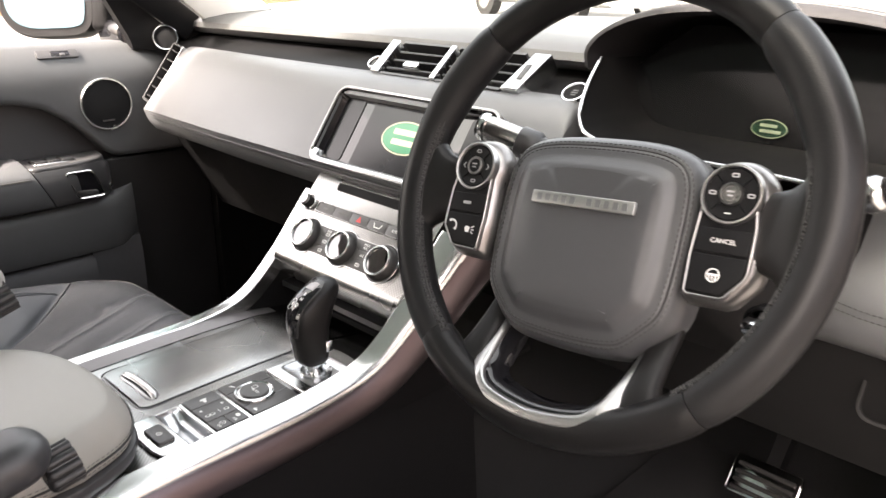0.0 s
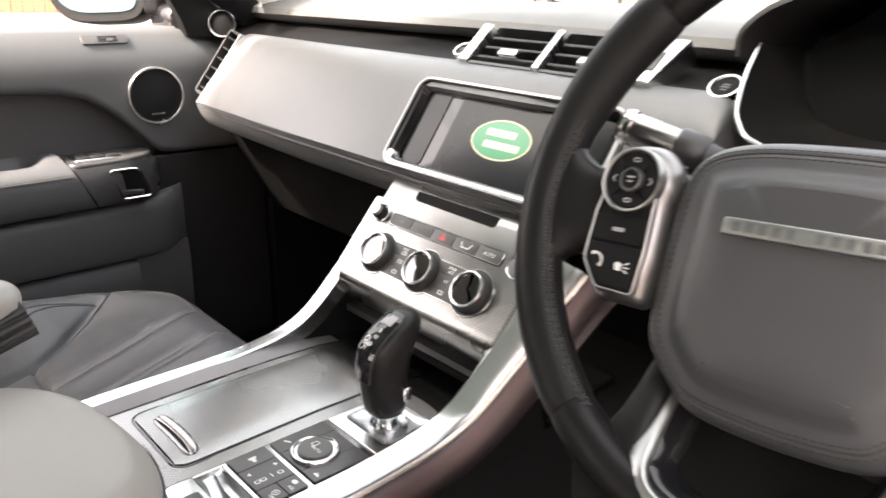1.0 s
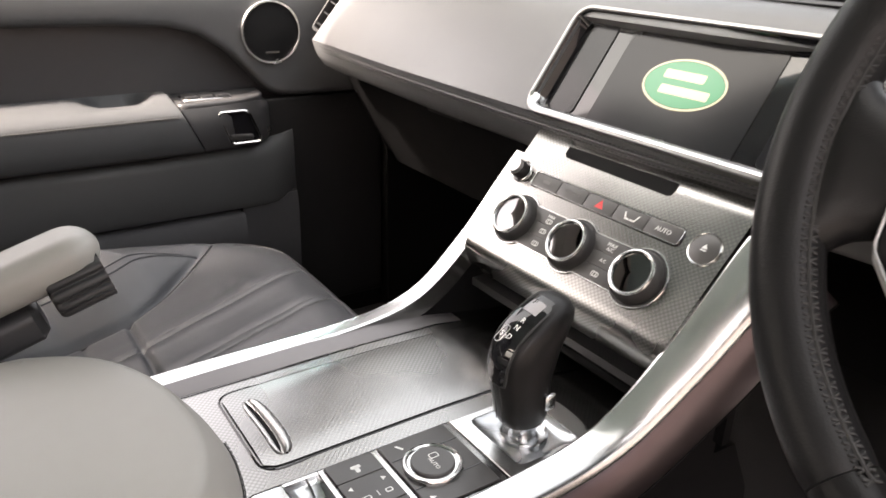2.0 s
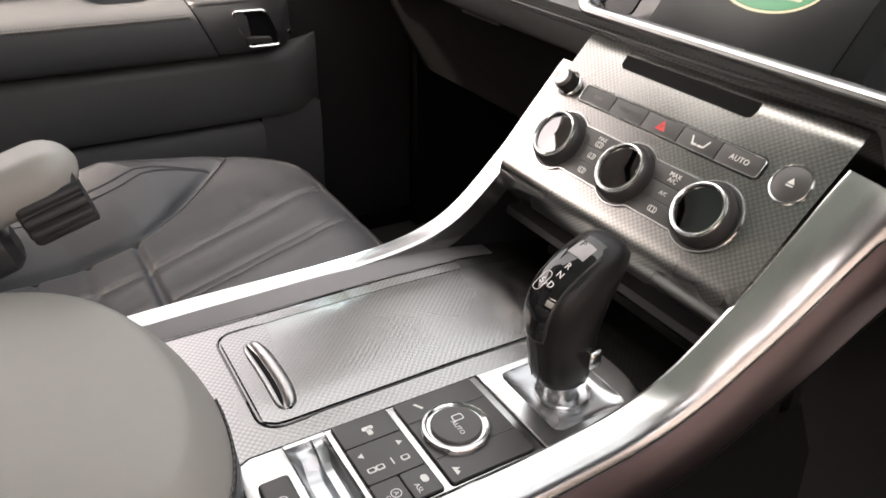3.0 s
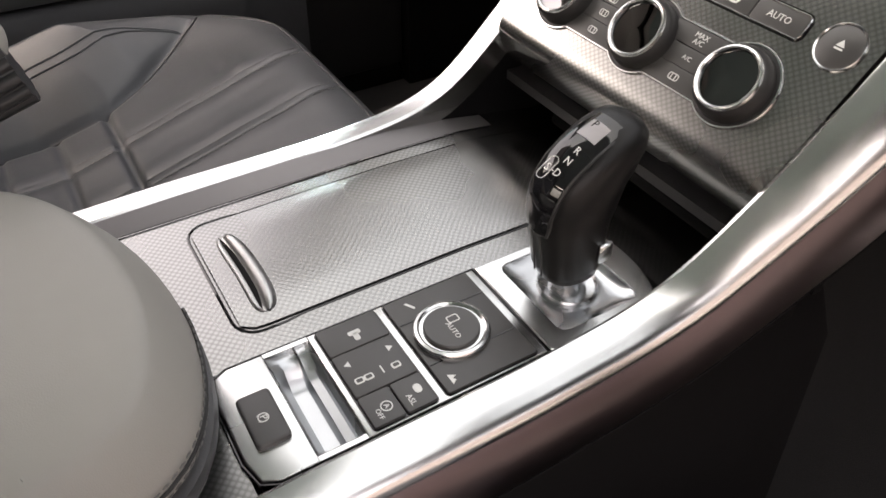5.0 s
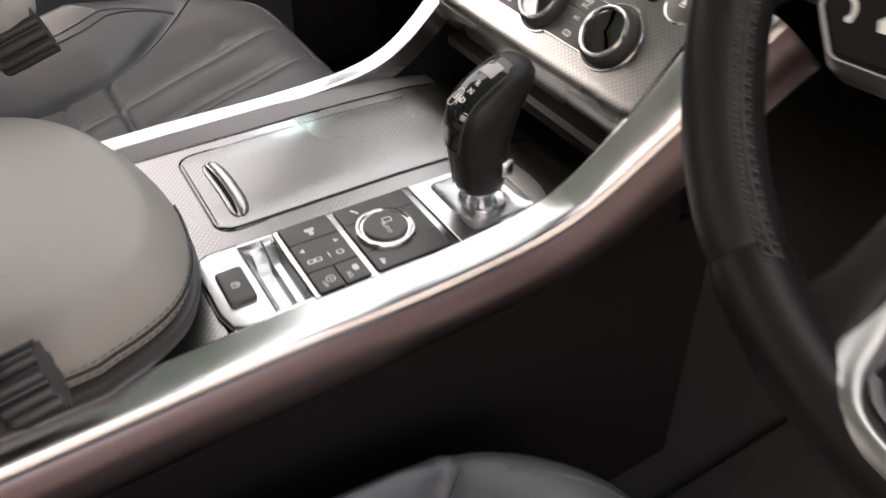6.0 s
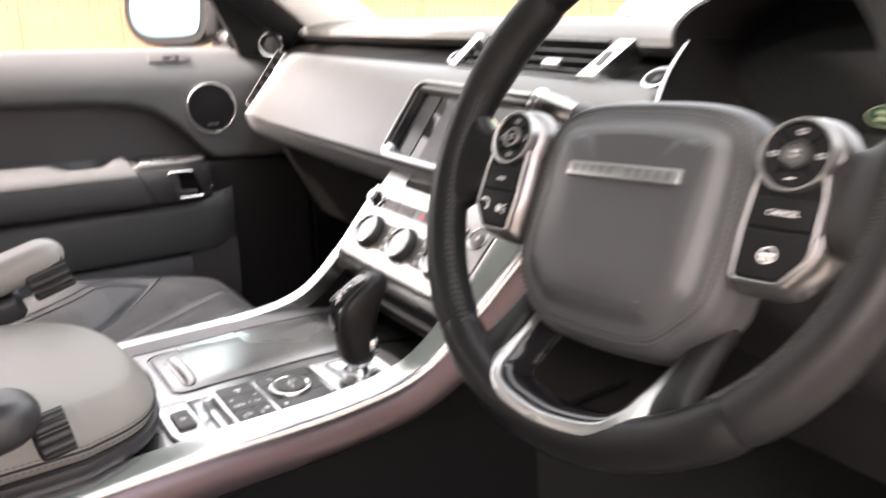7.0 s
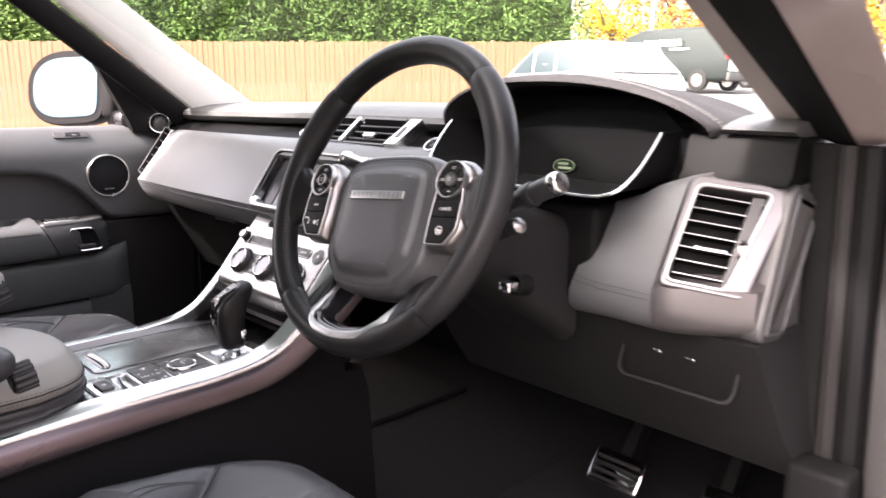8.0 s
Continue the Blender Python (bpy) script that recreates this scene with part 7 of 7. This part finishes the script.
def lobe(w, h, n_out, n_in, lift=0.0, k=56):
    """A mirror outline, rounder at its outer end."""
    o = []
    for i in range(k):
        a = 2 * math.pi * i / k
        c, s = math.cos(a), math.sin(a)
        n = n_in if c > 0 else n_out
        x = w * math.copysign(abs(c) ** (2 / n), c)
        o.append((x, h * math.copysign(abs(s) ** (2 / n), s) + lift * x))
    return o


mo = [(x - 0.012, y) for x, y in lobe(0.110, 0.097, 2.4, 5.0, 0.05)]
rings = [[Vector((x, y, h)) for x, y in inset(mo, d)] for d, h in ((0.004, 0.012), (0.0, 0.004), (0.002, -0.03), (0.02, -0.08), (0.05, -0.11))]
bm = loft(rings)
bm.transform(mm)
part("housing", bm, DARK, mr, "black housing", angle=60)
part("inner_shell", rbox((0.088, -0.078, -0.085), (0.128, 0.088, 0.016), 0.012, 3, mm), DARK, mr, "black inner end of the housing")
part("glass", plate(inset(mo, 0.0200), 0.0125, 0.0145, 0, mm), MIRROR, mr, "mirror glass")
part("foot", rbox((-0.97, 0.20, 1.22), (-0.86, 0.29, 1.29), 0.02, 3), GLOSS, mr)

FD = Vector((-0.83, 0.56, 0)).normalized()      # the way from the car to the fence
FS = Vector((0.56, 0.83, 0)).normalized()       # along the fence
FENCE = 23.0


def on_lot(along, away):
    p = FD * away + FS * along
    return Vector((p.x, p.y, SL * max(0.0, -0.68 * p.x + 0.73 * p.y)))


fence = thing("fence", "tall brown close-boarded wooden fence", "fence", on_lot(0, FENCE))
board_mat = material("fence_wood", (0.140, 0.074, 0.036), 0.8, 0, 0.35, 3, 0.4, 60)
bw = 0.15
ang = math.atan2(FS.y, FS.x)
bmesh_board = rbox((-bw / 2 + 0.004, -0.012, -0.95), (bw / 2 - 0.004, 0.012, 1.58), 0.006, 1)
me = bpy.data.meshes.new("board")
bmesh_board.to_mesh(me)
bmesh_board.free()
me.materials.append(board_mat)
for i in range(-120, 60):
    p = on_lot(i * bw, FENCE)
    ob = new("board", me)
    ob.parent = fence
    h = random.Random(i).uniform(-0.02, 0.02)
    ob.matrix_basis = WORLD[fence.name].inverted() @ (Matrix.Translation(p + Vector((0, 0, h))) @ Matrix.Rotation(ang, 4, 'Z') @ pose(0, 0.012 * (i % 2), 0))
for i in range(-6, 4):
    p = on_lot(i * 3.0, FENCE + 0.08)
    part("post", rbox((p.x - 0.06, p.y - 0.06, p.z - 0.95), (p.x + 0.06, p.y + 0.06, p.z + 1.62), 0.01), board_mat, fence)
# hedge behind the fence
def leaf_mat(name, colour):
    return material(name, colour, 0.75, 0, 0.5, 8, spec=0.12)


def foliage(name, label, category, centres, radius, count, size, mat, kind, seed):
    rnd = random.Random(seed)
    verts, faces = [], []
    for c in centres:
        c = Vector(c)
        for k in range(count):
            d = Vector((rnd.gauss(0, 1), rnd.gauss(0, 1), rnd.gauss(0, 1))).normalized() * radius * rnd.uniform(0.55, 1.08)
            p = c + Vector((d.x, d.y, d.z * 1.1))
            a = Vector((rnd.gauss(0, 1), rnd.gauss(0, 1), rnd.gauss(0, 1))).normalized()
            b = a.orthogonal().normalized()
            s = size * rnd.uniform(0.6, 1.5)
            i = len(verts)
            verts += [p - a * s, p + b * s * 0.45, p + a * s, p - b * s * 0.45]
            faces.append((i, i + 1, i + 2, i + 3))
    me = bpy.data.meshes.new(name)
    me.from_pydata(verts, [], faces)
    me.materials.append(mat)
    ob = new(name, me)
    WORLD[ob.name] = Matrix()
    return tagged(ob, label, category, kind=kind)


GREENLEAF = leaf_mat("hedge_leaf", (0.055, 0.098, 0.024))
YELLOWLEAF = leaf_mat("autumn_leaf", (0.34, 0.215, 0.018))
rnd = random.Random(5)
cs = []
for i in range(-46, 22):
    for k in range(5):
        p = on_lot(i * 0.42 + rnd.uniform(-0.2, 0.2), FENCE + 1.0 + rnd.uniform(-0.3, 0.5))
        cs.append(p + Vector((0, 0, 1.1 + k * 0.95 + rnd.uniform(-0.25, 0.25))))
foliage("hedge", "tall clipped green hedge behind the fence", "hedge", cs, 0.62, 420, 0.060, GREENLEAF, "stuff", 3)
# plain sheet between the leaves; its dull green stands in for inner shade
solo("hedge_core", loft([[on_lot(a, FENCE + 1.3) + Vector((0, 0, z)) for a in (-20, -10, 0, 5, 9)] for z in (0.3, 5.2)], False, False), material("hedge_shade", (0.05, 0.075, 0.02), 0.9, 0, 0.4, 3), "sheet behind the hedge leaves, green of their shade", "hedge", kind="structure")

# added unseen wall: cuts sky light at the doorway and browns the reflections
bw_ = join(box((6.5, -14, -1.0), (6.9, 9.0, 3.6)))
solo("wall_skyblock", bw_, material("skyblock_brown", (0.30, 0.255, 0.245), 0.85, 0, 0.25, 3, 0.4, 40), "added unseen brown wall that blocks sky beside the open door", "wall", kind="structure")


# ---- parked vehicles ----
def facing(p, d):
    """A pose at p whose y axis points along d, upright."""
    d = Vector((d[0], d[1], 0)).normalized()
    return Matrix(((d.y, d.x, 0, p[0]), (-d.x, d.y, 0, p[1]), (0, 0, 1, p[2]), (0, 0, 0, 1)))


PANE = material("car_glass", (0.03, 0.04, 0.045), 0.05, 0, 0.1, 5, stain=0.02)
WHITE = material("white_car_paint", (0.42, 0.43, 0.44), 0.3, 0.3, 0.03, 4, coat=0.5)
VANPAINT = material("van_paint", (0.019, 0.023, 0.0225), 0.6, 0.0, 0.08, 4, spec=0.15)
VANWHITE = material("van_white", (0.70, 0.70, 0.69), 0.35, 0, 0.03, 4, coat=0.4)
TAIL = material("tail_lamp", (0.45, 0.02, 0.02), 0.2, 0, 0.05, 20, coat=0.5)


def car_body(t, sections, mat, name="body"):
    """Sections of (y along, half width, [(x share, z), ...]) lofted from tail to nose."""
    rings = []
    for y, w, prof in sections:
        right = [Vector((w * k, y, z)) for k, z in prof]
        left = [Vector((-v.x, v.y, v.z)) for v in reversed(right)]
        rings.append(right + left)
    return part(name, loft(rings), mat, t, local=True, angle=45)


def road_wheel(t, x, y, r=0.32):
    w = part("wheel", lathe([(0.0001, -0.1), (r * 0.62, -0.1), (r * 0.66, -0.11), (r, -0.09), (r, 0.09), (r * 0.66, 0.11), (r * 0.62, 0.09), (0.0001, 0.08)], 28, pose(x, y, r, 0, 90, 0)), RUBBER, t, local=True)
    part("rim", lathe([(0.0001, -0.115), (r * 0.6, -0.105), (r * 0.6, 0.105), (0.0001, 0.115)], 20, pose(x, y, r, 0, 90, 0)), SATIN, w, local=True)


def saloon(name, label, m, paint, group):
    """A rounded five-door hatchback."""
    t = thing(name, label, "car", turn=m, group=group)
    lo = lambda zs, top: [(0.82, 0.24), (0.95, 0.30), (1.0, 0.50), (1.0, zs * 0.85), (0.965, zs), (0.90, top)]
    car_body(t, [(-2.05, 0.66, [(0.8, 0.36), (0.95, 0.42), (1.0, 0.52), (1.0, 0.60), (0.97, 0.66), (0.9, 0.70)]), (-1.98, 0.76, lo(0.80, 0.86)), (-1.8, 0.83, lo(0.88, 0.96)), (-1.2, 0.865, lo(0.90, 0.97)), (0.0, 0.87, lo(0.88, 0.94)), (0.85, 0.865, lo(0.85, 0.92)),
                 (1.5, 0.83, lo(0.78, 0.84)), (1.9, 0.74, lo(0.66, 0.72)), (2.05, 0.60, [(0.8, 0.34), (0.95, 0.38), (1.0, 0.46), (1.0, 0.54), (0.97, 0.58), (0.9, 0.62)])], paint)
    sec = ((-1.92, 0.70, 0.93, 0.96), (-1.62, 0.735, 0.93, 1.22), (-1.25, 0.75, 0.93, 1.40), (-0.7, 0.76, 0.93, 1.475), (-0.1, 0.765, 0.92, 1.49), (0.35, 0.76, 0.91, 1.45), (0.8, 0.75, 0.90, 1.22), (1.22, 0.72, 0.88, 0.95))
    car_body(t, [(y, w, [(1.0, z0), (0.985, z0 + (z1 - z0) * 0.3), (0.90, z0 + (z1 - z0) * 0.80), (0.84, z0 + (z1 - z0) * 0.93), (0.70, z1), (0.3, z1 + 0.012)]) for y, w, z0, z1 in sec], paint, "cabin")
    for sx in (-1, 1):
        for y0, y1, t0, t1 in ((0.26, 0.92, 0.30, 0.42), (-0.42, 0.20, -0.38, 0.20), (-1.10, -0.50, -0.86, -0.46)):
            quad = [(y0, 0.955), (y1, 0.955), (t1, 1.34 if t1 < 0.3 else 1.30), (t0, 1.36 if t0 > -0.8 else 1.32)]
            wn_ = round_quad(quad, 0.04, 3)
            rings = [[Vector((sx * (0.775 - 0.20 * (z - 0.95) + dx), y, z)) for y, z in wn_] for dx in (-0.06, 0.006)]
            part("side_window", loft(rings), PANE, t, local=True)
        for y in (-1.25, 1.25):
            road_wheel(t, 0.79 * sx, y)
    rear = Matrix.Translation((0, -1.60, 1.245)) @ pose(0, 0, 0, 48, 0, 0)
    # pale grey base colour paints the sun's glare on dark rear glass
    part("rear_window", plate(rrect(1.10, 0.40, 0.08, 4), -0.02, 0.025, 0.006, rear), material("sunlit_glass", (0.42, 0.45, 0.46), 0.08, 0, 0.05, 8), t, "rear window, its glare put into a pale colour", local=True)
    part("wiper", tube([Vector((0.02, -1.80, 1.105)), Vector((0.06, -1.70, 1.20)), Vector((0.16, -1.52, 1.37))], 0.012, 5), RUBBER, t, local=True)
    return t


def van(name, label, m):
    t = thing(name, label, "van", turn=m)
    pr = lambda zt: [(0.85, 0.30), (0.98, 0.42), (1.0, 0.95), (0.93, zt - 0.22), (0.86, zt - 0.06), (0.70, zt)]
    car_body(t, [(-2.45, 0.92, pr(1.86)), (-2.3, 0.95, pr(1.96)), (0.8, 0.95, pr(1.97)), (1.45, 0.93, pr(1.80)), (2.0, 0.92, [(0.85, 0.30), (0.98, 0.42), (1.0, 0.9), (0.96, 1.02), (0.9, 1.08), (0.7, 1.12)]), (2.45, 0.86, [(0.8, 0.30), (0.95, 0.42), (1.0, 0.75), (0.95, 0.88), (0.88, 0.92), (0.7, 0.95)])], VANPAINT)
    for sx in (-1, 1):
        part("cab_window", plate([(0.62, 1.10), (1.55, 1.10), (1.05, 1.62), (0.62, 1.64)], 0.0, 0.012, 0, Matrix.Translation((sx * 0.928 - (0.012 if sx < 0 else 0), 0, 0)) @ YZ), PANE, t, local=True)
        part("side_panel", plate(rrect(1.3, 0.42, 0.05, 4, -0.25, 1.36), 0.0, 0.012, 0.004, Matrix.Translation((sx * 0.925 - (0.012 if sx < 0 else 0), 0, 0)) @ YZ), VANPAINT, t, local=True)
        # the sign writing, as plain pale bars
        for k, (y, ln, h, z) in enumerate(((-0.1, 1.45, 0.20, 1.50), (-0.75, 1.0, 0.06, 1.30))):
            n = 8 if k == 0 else 1
            for j in range(n):
                w = ln / n
                part("sign_bar", plate(rrect(w * 0.72, h, 0.02, 2, y - ln / 2 + w * (j + 0.5), z), 0.0, 0.006, 0, Matrix.Translation((sx * 0.957 - (0.006 if sx < 0 else 0), 0, 0)) @ YZ), PRINT, t, local=True)
        part("tail_lamp", rbox((sx * 0.90 - 0.04, -2.46, 0.95), (sx * 0.90 + 0.04, -2.38, 1.30), 0.02), TAIL, t, local=True)
        for y in (-1.45, 1.5):
            road_wheel(t, 0.86 * sx, y, 0.33)
    # rear doors: sun glare is painted as white over the van's dark colour
    for sx in (-1, 1):
        part("rear_door", rbox((sx * 0.42 - 0.40, -2.49, 0.58), (sx * 0.42 + 0.40, -2.43, 1.80), 0.03, 2), VANWHITE, t, "rear door, white for the sun's glare on it", local=True)
    part("bumper", rbox((-0.9, -2.52, 0.30), (0.9, -2.40, 0.55), 0.04, 3), SWITCH, t, local=True)
    return t


def at_view(yaw, dist):
    """A spot on the lot seen from the driver's door at so many degrees to the left of ahead."""
    p = Vector((1.076 - math.sin(radians(yaw)) * dist, -0.543 + math.cos(radians(yaw)) * dist, 0))
    return Vector((p.x, p.y, gz(p.x, p.y)))


van("delivery_van", "dark grey-green panel van with pale sign writing, parked", facing(at_view(29.4, 27.0), (-0.99, 0.10, 0)))
saloon("parked_car", "pale silver parked hatchback by the fence", facing(at_view(36.4, 14.2), (-0.955, 0.30, 0)), WHITE, "")
saloon("parked_car", "white parked hatchback beyond the van", facing(at_view(21.8, 30.0), (-0.99, 0.10, 0)), VANWHITE, "")
saloon("parked_car", "dark parked hatchback beyond the van", facing(at_view(24.0, 33.5), (-0.99, 0.10, 0)), VANPAINT, "")

# ---- autumn tree and lamp post beyond the van ----
tree = thing("tree", "tree with bright yellow autumn leaves", "tree", at_view(34.0, 32.0))
tb = WORLD[tree.name].translation
limbs = [tube([tb, tb + Vector((0.05, 0, 1.2)), tb + Vector((0.0, 0.1, 2.6))], 0.11, 8)]
rt = random.Random(11)
for k in range(9):
    a = k * 2.4
    s0 = tb + Vector((0.02, 0.03, 1.2 + 0.2 * k))
    limbs.append(tube([s0, s0 + Vector((0.5 * math.cos(a), 0.5 * math.sin(a), 0.5)), s0 + Vector((1.1 * math.cos(a), 1.1 * math.sin(a), 1.2))], 0.035, 6))
part("trunk", join(*limbs), material("bark", (0.10, 0.075, 0.055), 0.9, 0, 0.3, 12, 0.6, 60), tree, "brown trunk and limbs")
cs = [tb + Vector((rt.gauss(0, 0.75), rt.gauss(0, 0.75), 2.7 + rt.uniform(-1.1, 1.9))) for _ in range(46)]
crown = foliage("crown", "", "", cs, 0.45, 130, 0.06, YELLOWLEAF, "", 8)
crown.parent = tree
crown.matrix_parent_inverse = WORLD[tree.name].inverted()
tree2 = thing("tree", "tree with orange autumn leaves", "tree", at_view(27.0, 34.0))
tb2 = WORLD[tree2.name].translation
part("trunk", tube([tb2, tb2 + Vector((0.05, 0, 1.4)), tb2 + Vector((0, 0.1, 3.0))], 0.12, 8), bpy.data.materials["bark"], tree2)
cs = [tb2 + Vector((rt.gauss(0, 1.0), rt.gauss(0, 1.0), 2.8 + rt.uniform(-1.3, 2.2))) for _ in range(40)]
ORANGE = leaf_mat("orange_leaf", (0.27, 0.13, 0.018))
RUST = leaf_mat("rust_leaf", (0.24, 0.115, 0.045))
crown = foliage("crown", "", "", cs, 0.5, 110, 0.06, ORANGE, "", 9)
crown.parent = tree2
crown.matrix_parent_inverse = WORLD[tree2.name].inverted()
# autumn wood that closes the car park
for yaw_, dist_, hue in ((30.0, 40.0, "a"), (25.0, 40.0, "b"), (22.5, 38.0, "a"), (20.0, 41.0, "b"), (17.0, 39.0, "c"), (14.0, 40.0, "b"), (10.5, 41.0, "a")):
    wt = thing("tree", "tall tree with thinning " + {"a": "rust brown", "b": "orange", "c": "yellow"}[hue] + " autumn leaves", "tree", at_view(yaw_, dist_))
    wb = WORLD[wt.name].translation
    part("trunk", join(tube([wb - Vector((0, 0, 0.3)), wb + Vector((0.1, 0, 2.4)), wb + Vector((-0.05, 0.1, 5.6))], 0.15, 8), *[tube([wb + Vector((0, 0, 2.0 + 0.6 * k)), wb + Vector((0.9 * math.cos(2.3 * k), 0.9 * math.sin(2.3 * k), 2.9 + 0.6 * k)), wb + Vector((1.7 * math.cos(2.3 * k), 1.7 * math.sin(2.3 * k), 4.1 + 0.6 * k))], 0.05, 6) for k in range(6)]), bpy.data.materials["bark"], wt)
    cs = [wb + Vector((rt.gauss(0, 1.25), rt.gauss(0, 1.25), 4.2 + rt.uniform(-2.9, 3.2))) for _ in range(58)]
    crown = foliage("crown", "", "", cs, 0.62, 95, 0.085, {"a": RUST, "b": ORANGE, "c": YELLOWLEAF}[hue], "", int(yaw_ * 7))
    crown.parent = wt
    crown.matrix_parent_inverse = WORLD[wt.name].inverted()
lp = at_view(31.2, 29.0)
post = thing("lamp_post", "grey metal lamp post beside the trees", "lamp post", lp)
part("pole", lathe([(0.09, 0), (0.09, 0.9), (0.06, 1.0), (0.05, 6.0)], 14, Matrix.Translation(lp)), SATIN, post)
part("head", rbox((lp.x - 0.1, lp.y - 0.35, lp.z + 5.95), (lp.x + 0.1, lp.y + 0.1, lp.z + 6.05), 0.02), SWITCH, post)
